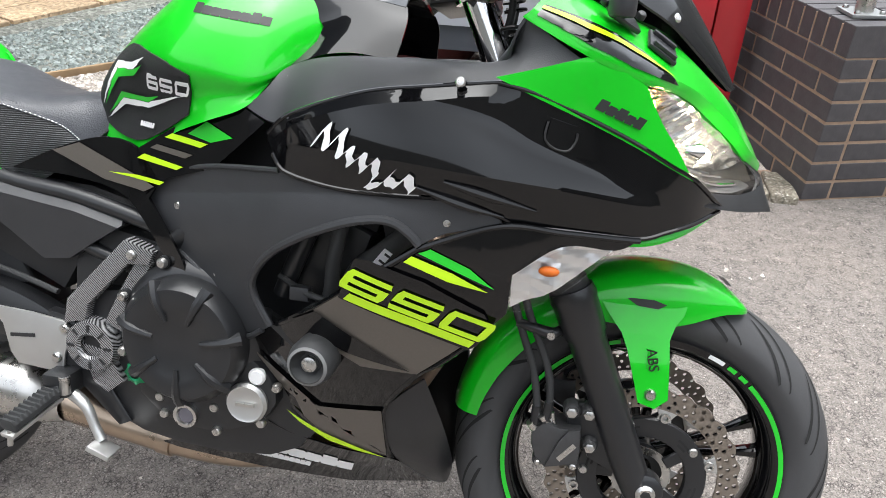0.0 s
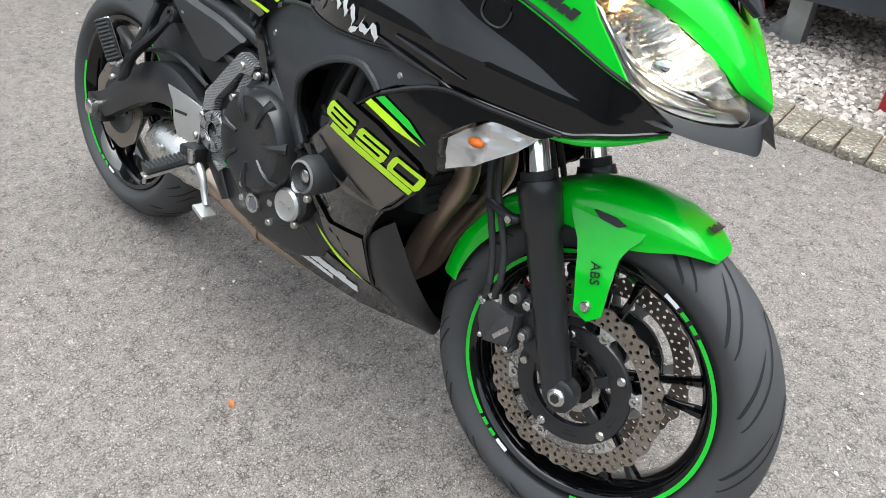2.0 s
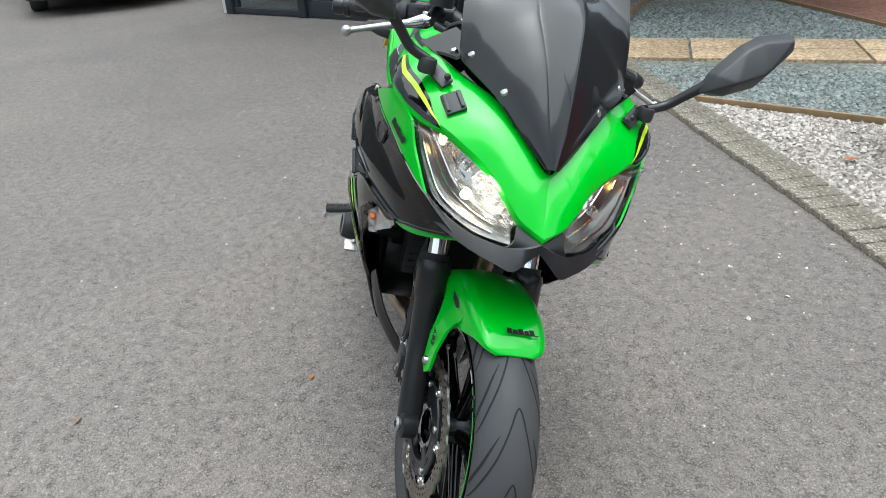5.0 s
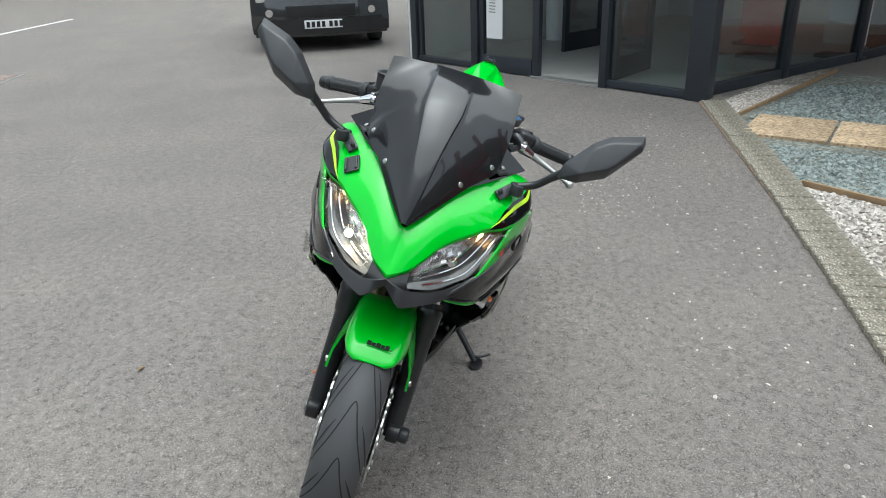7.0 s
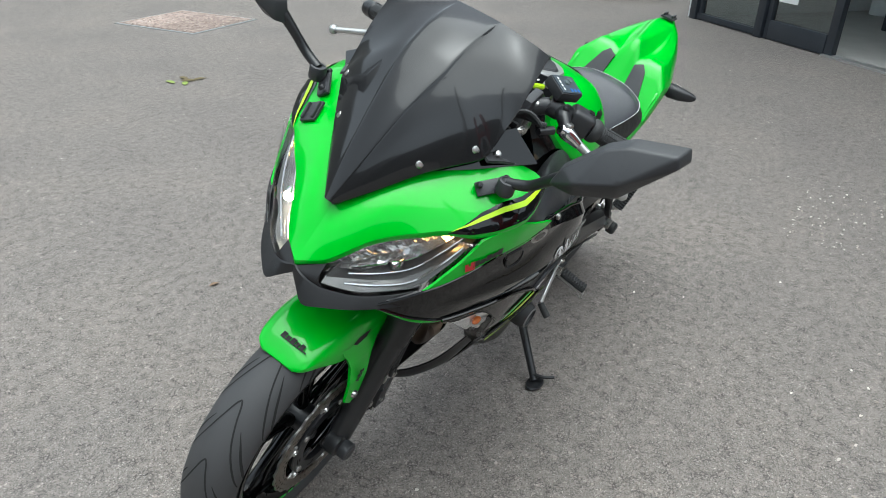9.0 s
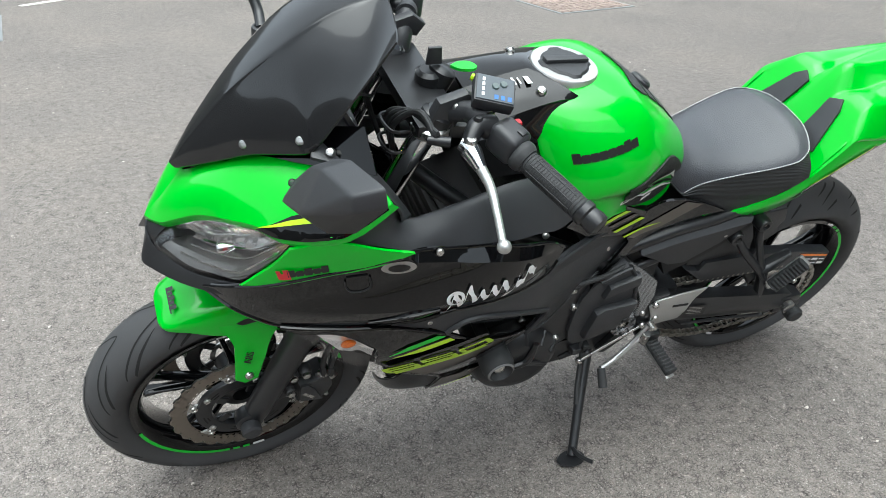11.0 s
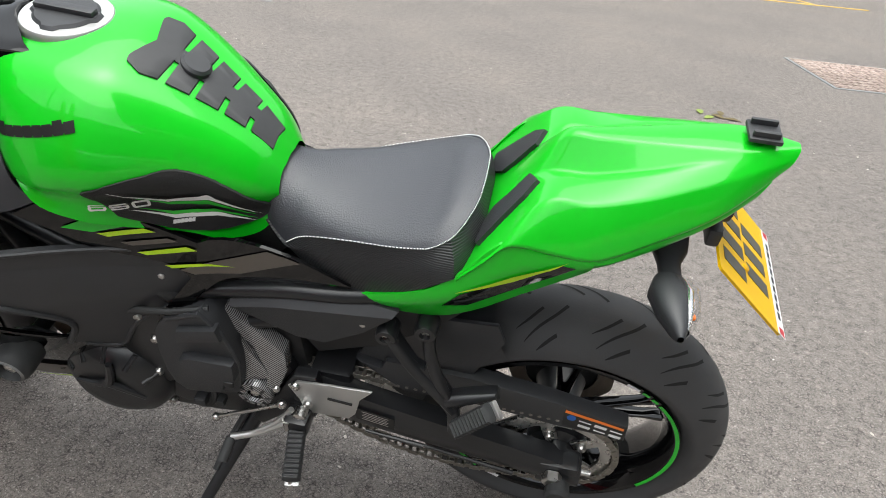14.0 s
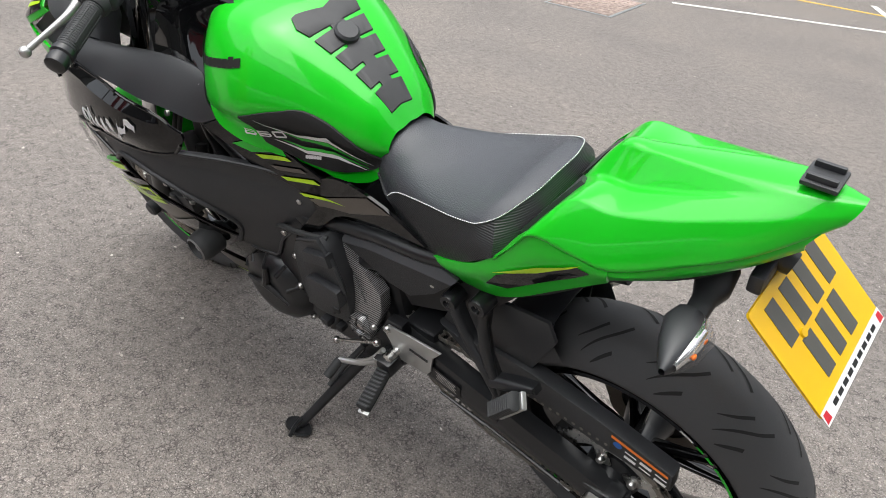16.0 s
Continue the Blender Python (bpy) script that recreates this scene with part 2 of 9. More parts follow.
def asphalt():
    """Rolled asphalt: stone grains of two sizes in dark binder, with faint stains."""
    m = bpy.data.materials.new("asphalt")
    m.use_nodes = True
    nt = m.node_tree
    p = nt.nodes["Principled BSDF"]
    p.inputs["Roughness"].default_value = 0.72
    p.inputs["Specular IOR Level"].default_value = 0.3
    tc = nt.nodes.new("ShaderNodeTexCoord")

    def node(kind, **kw):
        n = nt.nodes.new(kind)
        for k, v in kw.items():
            n.inputs[k].default_value = v
        if "Vector" in n.inputs and kind.startswith("ShaderNodeTex"):
            nt.links.new(tc.outputs["Object"], n.inputs["Vector"])
        return n

    def ramp(src, stops):
        r = nt.nodes.new("ShaderNodeValToRGB")
        els = r.color_ramp.elements
        els[0].position, els[0].color = stops[0][0], (*stops[0][1], 1)
        els[1].position, els[1].color = stops[-1][0], (*stops[-1][1], 1)
        for at, c in stops[1:-1]:
            els.new(at).color = (*c, 1)
        nt.links.new(src, r.inputs["Fac"])
        return r

    def scaled(a, b):
        v = nt.nodes.new("ShaderNodeVectorMath")
        v.operation = "MULTIPLY"
        nt.links.new(a, v.inputs[0])
        nt.links.new(b, v.inputs[1])
        return v.outputs[0]
    warp = node("ShaderNodeTexNoise", Scale=70.0, Detail=2.0)
    push = nt.nodes.new("ShaderNodeVectorMath")
    push.operation = "MULTIPLY_ADD"
    push.inputs[1].default_value = (0.014, 0.014, 0.014)
    nt.links.new(warp.outputs["Color"], push.inputs[0])
    nt.links.new(tc.outputs["Object"], push.inputs[2])
    small = node("ShaderNodeTexVoronoi", Scale=420.0)
    large = node("ShaderNodeTexVoronoi", Scale=120.0)
    cracks = nt.nodes.new("ShaderNodeTexVoronoi")
    cracks.feature = "DISTANCE_TO_EDGE"
    cracks.inputs["Scale"].default_value = 85.0
    nt.links.new(push.outputs[0], cracks.inputs["Vector"])
    stain = node("ShaderNodeTexNoise", Scale=1.1, Detail=4.0, Roughness=0.5)
    mottle = node("ShaderNodeTexNoise", Scale=45.0, Detail=5.0, Roughness=0.75)
    patchy = node("ShaderNodeTexNoise", Scale=26.0, Detail=3.0)
    sp, lp = nt.nodes.new("ShaderNodeSeparateColor"), nt.nodes.new("ShaderNodeSeparateColor")
    nt.links.new(small.outputs["Color"], sp.inputs[0])
    nt.links.new(large.outputs["Color"], lp.inputs[0])
    grains = ramp(sp.outputs[0], [(0.0, (0.085, 0.074, 0.067)), (0.25, (0.165, 0.147, 0.134)), (0.6, (0.208, 0.186, 0.170)), (0.94, (0.262, 0.237, 0.218)), (1.0, (0.42, 0.39, 0.36))])
    stones = ramp(lp.outputs[1], [(0.0, (0.88, 0.88, 0.88)), (0.4, (0.98, 0.98, 0.98)), (0.9, (1.04, 1.035, 1.03)), (1.0, (1.35, 1.32, 1.3))])
    crack = ramp(cracks.outputs["Distance"], [(0.0, (0.30, 0.29, 0.29)), (0.05, (0.62, 0.62, 0.62)), (0.13, (1.0, 1.0, 1.0))])
    keep = ramp(patchy.outputs["Fac"], [(0.44, (0.0, 0.0, 0.0)), (0.60, (1.0, 1.0, 1.0))])
    gap = nt.nodes.new("ShaderNodeMix")
    gap.data_type = "RGBA"
    gap.inputs["A"].default_value = (1, 1, 1, 1)
    nt.links.new(keep.outputs[0], gap.inputs["Factor"])
    nt.links.new(crack.outputs[0], gap.inputs["B"])
    worn = ramp(stain.outputs["Fac"], [(0.30, (0.90, 0.90, 0.91)), (0.5, (1.0, 1.0, 1.0)), (0.72, (1.10, 1.085, 1.065))])
    dusty = ramp(mottle.outputs["Fac"], [(0.32, (0.88, 0.88, 0.88)), (0.5, (1.0, 1.0, 1.0)), (0.70, (1.12, 1.11, 1.10))])
    chalk = node("ShaderNodeTexNoise", Scale=11.0, Detail=9.0, Roughness=0.82)
    pale = ramp(chalk.outputs["Fac"], [(0.60, (1.0, 1.0, 1.0)), (0.67, (1.18, 1.17, 1.16)), (0.77, (1.6, 1.58, 1.55))])
    col = scaled(scaled(scaled(scaled(grains.outputs[0], stones.outputs[0]), gap.outputs["Result"]), worn.outputs[0]), scaled(dusty.outputs[0], pale.outputs[0]))
    nt.links.new(col, p.inputs["Base Color"])
    b = nt.nodes.new("ShaderNodeBump")
    b.inputs["Strength"].default_value, b.inputs["Distance"].default_value = 0.6, 0.002
    ad = nt.nodes.new("ShaderNodeMath")
    nt.links.new(large.outputs["Distance"], ad.inputs[0])
    nt.links.new(sp.outputs[0], ad.inputs[1])
    ng = nt.nodes.new("ShaderNodeMath")
    ng.operation = "MULTIPLY"
    ng.inputs[1].default_value = -1.0
    nt.links.new(ad.outputs[0], ng.inputs[0])
    nt.links.new(ng.outputs[0], b.inputs["Height"])
    nt.links.new(b.outputs[0], p.inputs["Normal"])
    return m


ASPHALT = asphalt()
KERBM = speckled("weathered_kerb_block", (0.21, 0.188, 0.150), (0.46, 0.43, 0.37), 130, 9, stain=0.3)
SLAB = speckled("buff_slab", (0.42, 0.31, 0.20), (0.5, 0.4, 0.28), 60, 8, bump=0.3)
REDPATH = speckled("red_brown_path", (0.20, 0.10, 0.075), (0.25, 0.14, 0.11), 80, 8, bump=0.3)
GRAVELBED = speckled("gravel_underlay", (0.28, 0.25, 0.22), (0.5, 0.47, 0.43), 45, 5, bump=1.0, dist=0.012)
SLATEBED = speckled("slate_underlay", (0.20, 0.205, 0.18), (0.34, 0.34, 0.31), 45, 5, bump=1.0, dist=0.012)
TIMBER = mat("weathered_timber", (0.30, 0.20, 0.11), 0.8, var=0.35, scale=14, bump=0.5, bump_scale=90)
BRICKM = mat("blue_black_brick", (0.072, 0.068, 0.073), 0.5, var=0.35, scale=26, bump=0.5, bump_scale=120)
MORTAR = mat("mortar", (0.34, 0.24, 0.17), 0.9, var=0.3, scale=40, bump=0.6, bump_scale=200)
REDPAINT = mat("red_gloss_paint", (0.42, 0.012, 0.02), 0.35, coat=0.4, var=0.15, scale=10)
FRAMEM = mat("anthracite_frame", (0.030, 0.036, 0.045), 0.4, var=0.15, scale=8)
GREYPAINT = mat("blue_grey_coated_steel", (0.055, 0.066, 0.085), 0.45, var=0.15, scale=7)
LIGHTGREY = mat("pale_grey_panel", (0.42, 0.45, 0.50), 0.45, var=0.06, scale=6)
GALV = mat("galvanised_steel", (0.30, 0.31, 0.31), 0.5, metal=0.6, var=0.2, scale=30)
LINEW = mat("worn_white_line", (0.62, 0.60, 0.56), 0.8, var=0.3, scale=30)
LINEY = mat("worn_yellow_line", (0.62, 0.40, 0.08), 0.8, var=0.3, scale=30)
INTFLOOR = mat("showroom_floor", (0.42, 0.41, 0.39), 0.5, var=0.15, scale=5)
INTWALL = mat("showroom_wall", (0.66, 0.68, 0.68), 0.6, var=0.2, scale=2)
CARP = mat("dark_car_plastic", (0.012, 0.012, 0.013), 0.4, coat=0.3)
CARB = mat("dark_grey_car_paint", (0.02, 0.02, 0.022), 0.25, coat=1.0)
LEAF = mat("yellow_green_leaf", (0.20, 0.26, 0.05), 0.6, var=0.5, scale=60)
LEAFO = mat("orange_leaf", (0.50, 0.16, 0.04), 0.6, var=0.3, scale=60)
STONE = mat("pale_limestone_chip", (0.52, 0.47, 0.42), 0.8, var=0.25, scale=60, bump=0.4, bump_scale=150)
SLATE = mat("green_slate_chip", (0.25, 0.265, 0.235), 0.7, var=0.3, scale=50, bump=0.4, bump_scale=150)
MANHOLE = speckled("rusty_iron_cover", (0.30, 0.235, 0.205), (0.42, 0.36, 0.32), 60, 10, bump=0.6)

# ---- mesh helpers ----


def part(name, bm, material, parent=None, label="", sharp=38):
    me = bpy.data.meshes.new(name)
    bmesh.ops.recalc_face_normals(bm, faces=bm.faces)
    for f in bm.faces:
        f.smooth = True
    lim = radians(sharp)
    for e in bm.edges:
        if len(e.link_faces) == 2 and e.calc_face_angle(0) > lim:
            e.smooth = False
    bm.to_mesh(me)
    bm.free()
    for m in (material if isinstance(material, (list, tuple)) else [material]):
        me.materials.append(m)
    ob = new(name, me)
    if parent is not None:
        ob.parent = parent
    if label:
        tagged(ob, label)
    return ob


def thing(name, label, category, m=None, group="", kind=""):
    ob = new(name)
    if m is not None:
        ob.matrix_world = m
    return tagged(ob, label, category, group, kind)


def curve_at(x, xs, ys):
    """Like interp, but smooth through the given places."""
    if x <= xs[0]:
        return ys[0]
    if x >= xs[-1]:
        return ys[-1]
    k = max(i for i in range(len(xs) - 1) if xs[i] <= x)

    def slope(i):
        if i in (0, len(xs) - 1):
            return 0.0 if i else (ys[1] - ys[0]) / (xs[1] - xs[0])
        return (ys[i + 1] - ys[i - 1]) / (xs[i + 1] - xs[i - 1])
    h = xs[k + 1] - xs[k]
    t = (x - xs[k]) / h
    return ys[k] * (1 + 2 * t) * (1 - t) ** 2 + ys[k + 1] * t * t * (3 - 2 * t) + h * (slope(k) * t * (1 - t) ** 2 - slope(k + 1) * t * t * (1 - t))


def interp(x, xs, ys):
    return float(np.interp(x, xs, ys))


def crom(pts, n=6, closed=False, sharp=()):
    """Catmull-Rom through pts; indices in sharp stay corners."""
    P = [Vector(p) for p in pts]
    k = len(P)
    out = []
    for i in range(k if closed else k - 1):
        p1, p2 = P[i], P[(i + 1) % k]
        p0 = P[(i - 1) % k] if (closed or i > 0) else p1
        p3 = P[(i + 2) % k] if (closed or i + 2 < k) else p2
        t1 = (p2 - p0) * 0.5
        t2 = (p3 - p1) * 0.5
        d = (p2 - p1)
        if i in sharp:
            t1 = d
        if (i + 1) % k in sharp:
            t2 = d
        m1, m2 = d.length * 1.2, d.length * 1.2
        if t1.length > m1:
            t1 = t1.normalized() * m1
        if t2.length > m2:
            t2 = t2.normalized() * m2
        for j in range(n):
            u = j / n
            out.append((2 * u**3 - 3 * u**2 + 1) * p1 + (u**3 - 2 * u**2 + u) * t1 + (-2 * u**3 + 3 * u**2) * p2 + (u**3 - u**2) * t2)
    if not closed:
        out.append(P[-1])
    return out


def tube(pts, r, seg=10, smooth=6, bm=None, cap=True):
    """A round bar swept along a smooth line; r is a number or one radius per given point."""
    bm = bm or bmesh.new()
    rr = r if isinstance(r, (list, tuple)) else [r] * len(pts)
    P = crom([(*p, q) for p, q in zip([tuple(p) for p in pts], rr)], smooth) if smooth > 1 and len(pts) > 2 else None
    if P is None:
        L = [(Vector(p), q) for p, q in zip(pts, rr)]
    else:
        L = [(Vector(p[:3]), p[3]) for p in P]
    rings = []
    up = None
    for i, (p, q) in enumerate(L):
        a = L[max(0, i - 1)][0]
        b = L[min(len(L) - 1, i + 1)][0]
        d = (b - a).normalized()
        if up is None:
            up = d.orthogonal().normalized()
        up = (up - d * up.dot(d)).normalized()
        s = d.cross(up)
        rings.append([bm.verts.new(p + q * (math.cos(2 * math.pi * j / seg) * up + math.sin(2 * math.pi * j / seg) * s)) for j in range(seg)])
    for A, B in zip(rings, rings[1:]):
        for j in range(seg):
            bm.faces.new((A[j], A[(j + 1) % seg], B[(j + 1) % seg], B[j]))
    if cap:
        bm.faces.new(rings[0][::-1])
        bm.faces.new(rings[-1])
    return bm


def lathe(profile, seg=48, centre=(0, 0, 0), axis="y", bm=None, wave=None, a0=0.0, a1=2 * math.pi):
    """Revolves (radius, along) pairs round an axis through centre. wave(angle, index) adds to the radius."""
    bm = bm or bmesh.new()
    full = abs(a1 - a0 - 2 * math.pi) < 1e-6
    n = seg if full else seg + 1
    c = Vector(centre)
    rows = []
    for k, (r, h) in enumerate(profile):
        row = []
        for j in range(n):
            a = a0 + (a1 - a0) * j / seg
            q = r + (wave(a, k) if wave else 0)
            u, v = q * math.cos(a), q * math.sin(a)
            p = {"y": (u, h, v), "x": (h, u, v), "z": (u, v, h)}[axis]
            row.append(bm.verts.new(c + Vector(p)))
        rows.append(row)
    for A, B in zip(rows, rows[1:]):
        for j in range(n if full else n - 1):
            q = (A[j], A[(j + 1) % n], B[(j + 1) % n], B[j])
            bm.faces.new(q)
    return bm


def capped(profile, seg=32, centre=(0, 0, 0), axis="y", bm=None):
    """A lathe closed at both ends."""
    z = 1e-5
    return lathe([(z, profile[0][1]), *profile, (z, profile[-1][1])], seg, centre, axis, bm)


def box(size, centre=(0, 0, 0), bevel=0.0, seg=2, bm=None, m=None):
    b = bmesh.new()
    bmesh.ops.create_cube(b, size=1, matrix=Matrix.Diagonal((*size, 1)))
    if bevel:
        bmesh.ops.bevel(b, geom=list(b.edges), offset=bevel, segments=seg, affect="EDGES", profile=0.6)
    bmesh.ops.transform(b, matrix=Matrix.Translation(centre) @ (m or Matrix()), verts=b.verts)
    if bm is None:
        return b
    me = bpy.data.meshes.new("tmp")
    b.to_mesh(me)
    b.free()
    bm.from_mesh(me)
    bpy.data.meshes.remove(me)
    return bm


def join(bm, b, m=None):
    if m is not None:
        bmesh.ops.transform(b, matrix=m, verts=b.verts)
    me = bpy.data.meshes.new("tmp")
    b.to_mesh(me)
    b.free()
    bm.from_mesh(me)
    bpy.data.meshes.remove(me)
    return bm


def sheet(outline, f, thick=0.004, grid=0.025, n=4, sharp=(), inward=None, closed=True, bm=None, cuts=()):
    """A curved panel: a flat outline (u, v), cut into a grid, laid onto f(u, v) -> point, with a thickness along inward."""
    b = bmesh.new()
    pts = crom([(p[0], p[1], 0) for p in outline], n, True, sharp) if n > 1 else [Vector((p[0], p[1], 0)) for p in outline]
    clean = []
    for p in pts:
        if not clean or (p - clean[-1]).length > 1e-4:
            clean.append(p)
    vs = [b.verts.new(p) for p in clean]
    b.faces.new(vs)
    bmesh.ops.triangulate(b, faces=list(b.faces))
    us = [p.x for p in clean]
    ws = [p.y for p in clean]
    for axis, lo_, hi_ in ((0, min(us), max(us)), (1, min(ws), max(ws))):
        k = max(1, int((hi_ - lo_) / grid))
        for i in range(1, k + 1):
            co = lo_ + (hi_ - lo_) * i / (k + 1)
            c, nrm = Vector((0, 0, 0)), Vector((0, 0, 0))
            c[axis], nrm[axis] = co, 1
            bmesh.ops.bisect_plane(b, geom=list(b.verts) + list(b.edges) + list(b.faces), dist=1e-5, plane_co=c, plane_no=nrm)
    for (u0, v0), (u1, v1) in cuts:
        bmesh.ops.bisect_plane(b, geom=list(b.verts) + list(b.edges) + list(b.faces), dist=1e-5, plane_co=(u0, v0, 0), plane_no=(v0 - v1, u1 - u0, 0))
    bmesh.ops.remove_doubles(b, verts=list(b.verts), dist=2e-4)
    for v in b.verts:
        v.co = Vector(f(v.co.x, v.co.y))
    if thick:
        r = bmesh.ops.extrude_face_region(b, geom=list(b.faces))
        d = Vector(inward if inward else (0, 1, 0)) * thick
        for g in r["geom"]:
            if isinstance(g, bmesh.types.BMVert):
                g.co += d
    if bm is None:
        return b
    return join(bm, b)


def loft(curves, n=8, thick=None, inward=(0, 0, -1), m=1, close=False):
    """A surface across curves, each a list of points with the same count; smooth along each."""
    L = [crom(c, n) for c in curves]
    if m > 1:
        cols = [crom([L[i][k] for i in range(len(L))], m) for k in range(len(L[0]))]
        L = [[cols[k][i] for k in range(len(cols))] for i in range(len(cols[0]))]
    b = bmesh.new()
    rows = [[b.verts.new(p) for p in c] for c in L]
    for A, B in zip(rows, rows[1:]):
        for j in range(len(A) - 1):
            try:
                b.faces.new((A[j], A[j + 1], B[j + 1], B[j]))
            except ValueError:
                pass
    bmesh.ops.remove_doubles(b, verts=list(b.verts), dist=1e-4)
    if thick:
        r = bmesh.ops.extrude_face_region(b, geom=list(b.faces))
        d = Vector(inward) * thick
        for g in r["geom"]:
            if isinstance(g, bmesh.types.BMVert):
                g.co += d
    return b


def prism(outline, y0, y1, bevel=0.0, n=1, sharp=(), m=None):
    """An outline in x and z, extruded from y0 to y1."""
    b = bmesh.new()
    pts = crom([(p[0], p[1], 0) for p in outline], n, True, sharp) if n > 1 else [Vector((p[0], p[1], 0)) for p in outline]
    vs = [b.verts.new((p.x, y0, p.y)) for p in pts]
    f = b.faces.new(vs)
    r = bmesh.ops.extrude_face_region(b, geom=[f])
    top = [g for g in r["geom"] if isinstance(g, bmesh.types.BMFace)]
    for g in r["geom"]:
        if isinstance(g, bmesh.types.BMVert):
            g.co.y = y1
    if bevel:
        es = {e for fc in [f, *top] if fc.is_valid for e in fc.edges}
        try:
            bmesh.ops.bevel(b, geom=list(es), offset=bevel, segments=2, affect="EDGES", profile=0.6)
        except Exception:
            pass
    bmesh.ops.triangulate(b, faces=[fc for fc in b.faces if len(fc.verts) > 4])
    if m is not None:
        bmesh.ops.transform(b, matrix=m, verts=b.verts)
    return b


def mirrored(b):
    """A copy of a bmesh, mirrored across the machine's middle plane."""
    c = b.copy()
    for v in c.verts:
        v.co.y = -v.co.y
    bmesh.ops.reverse_faces(c, faces=c.faces)
    return c


def pair(name, b, material, parent, label="", sharp=38):
    c = mirrored(b)
    return part(name, b, material, parent, label, sharp), part(name, c, material, parent, label, sharp)


def bolt(p, direction, r=0.006, h=0.004, parent=None, material=None, name="bolt"):
    """A button-head screw with a socket."""
    b = lathe([(1e-5, h), (r * 0.42, h), (r * 0.42, h * 0.45), (1e-5, h * 0.45)], 6, axis="z")
    lathe([(r * 0.42, h), (r * 0.75, h * 0.92), (r, h * 0.35), (r, -h)], 14, axis="z", bm=b)
    q = Vector(direction).to_track_quat("Z", "Y").to_matrix().to_4x4()
    bmesh.ops.transform(b, matrix=Matrix.Translation(p) @ q, verts=b.verts)
    return part(name, b, material or STEEL, parent)

# ---- motorcycle: body ----
from mathutils.bvhtree import BVHTree

LEAN = 17.3
bike = thing("motorcycle", "lime green and black sports motorcycle leaning on its side stand", "motorcycle", pose(0, 0, 0.003, -LEAN, 0, 0))
WX = ([0.3, 0.45, 0.55, 0.63, 0.75, 0.85, 0.95, 1.05, 1.15, 1.25, 1.3, 1.36, 1.4, 1.45, 1.48, 1.6],
      [0.11, 0.115, 0.125, 0.142, 0.195, 0.245, 0.270, 0.272, 0.262, 0.232, 0.212, 0.175, 0.133, 0.068, 0.03, 0])
WZ = ([0.2, 0.227, 0.3, 0.41, 0.5, 0.6, 0.66, 0.93, 1.02, 1.1], [0.34, 0.37, 0.5, 0.67, 0.81, 0.94, 1, 1, 0.93, 0.8])


def width(x, z):
    """Half the width of the fairing at a place of the side view."""
    return curve_at(x, *WX) * curve_at(z, *WZ)


def skin(off=0.0, bulge=None):
    def f(u, v):
        return (u, -(width(u, v) + off + (bulge(u, v) if bulge else 0)), v)
    return f


def fairing(name, outline, material, off=0.0, thick=0.005, n=4, sharp=(), label="", bulge=None, grid=0.02, cuts=()):
    b = sheet(outline, skin(off, bulge), thick, grid, n, sharp, (0, 1, 0), cuts=cuts)
    return pair(name, b, material, bike, label)


def decal(name, outline, material, off=0.0015, n=1, sharp=(), parent=None, bulge=None, grid=0.02, sides=(1, 1)):
    b = sheet(outline, skin(off, bulge), 0, grid, n, sharp)
    c = mirrored(b)
    out = []
    if sides[0]:
        out.append(part(name, b, material, parent or bike))
    else:
        b.free()
    if sides[1]:
        out.append(part(name, c, material, parent or bike))
    else:
        c.free()
    return out


# upper fairing: a sharp ridge runs down to the beak, with a second fold beneath it
RIDGE = [(0.93, 0.890), (1.046, 0.870), (1.11, 0.851), (1.158, 0.826), (1.229, 0.802), (1.36, 0.756)]
FOLD = [(1.0, 0.800), (1.125, 0.789), (1.40, 0.762)]


UP_TOP = [(0.811, 0.81), (0.845, 0.838), (0.945, 0.874), (1.03, 0.888), (1.109, 0.899), (1.153, 0.890), (1.217, 0.866), (1.277, 0.840), (1.324, 0.815), (1.359, 0.797), (1.392, 0.770), (1.404, 0.760)]


def upper_bulge(u, v):
    d = curve_at(u, [p[0] for p in RIDGE], [p[1] for p in RIDGE]) - v
    e = curve_at(u, [p[0] for p in FOLD], [p[1] for p in FOLD]) - v
    h = 0.018 * (1 - math.exp(-22 * max(0, d))) - 0.40 * max(0, e)
    top = curve_at(u, [p[0] for p in UP_TOP], [p[1] for p in UP_TOP]) - v
    bevel = -0.8 * max(0.0, 0.016 - top) * curve_at(u, [0.83, 0.88, 1.08, 1.14], [0, 1, 1, 0])
    return h * curve_at(u, [0.84, 0.93, 1.26, 1.38], [0, 1, 0.9, 0]) + bevel


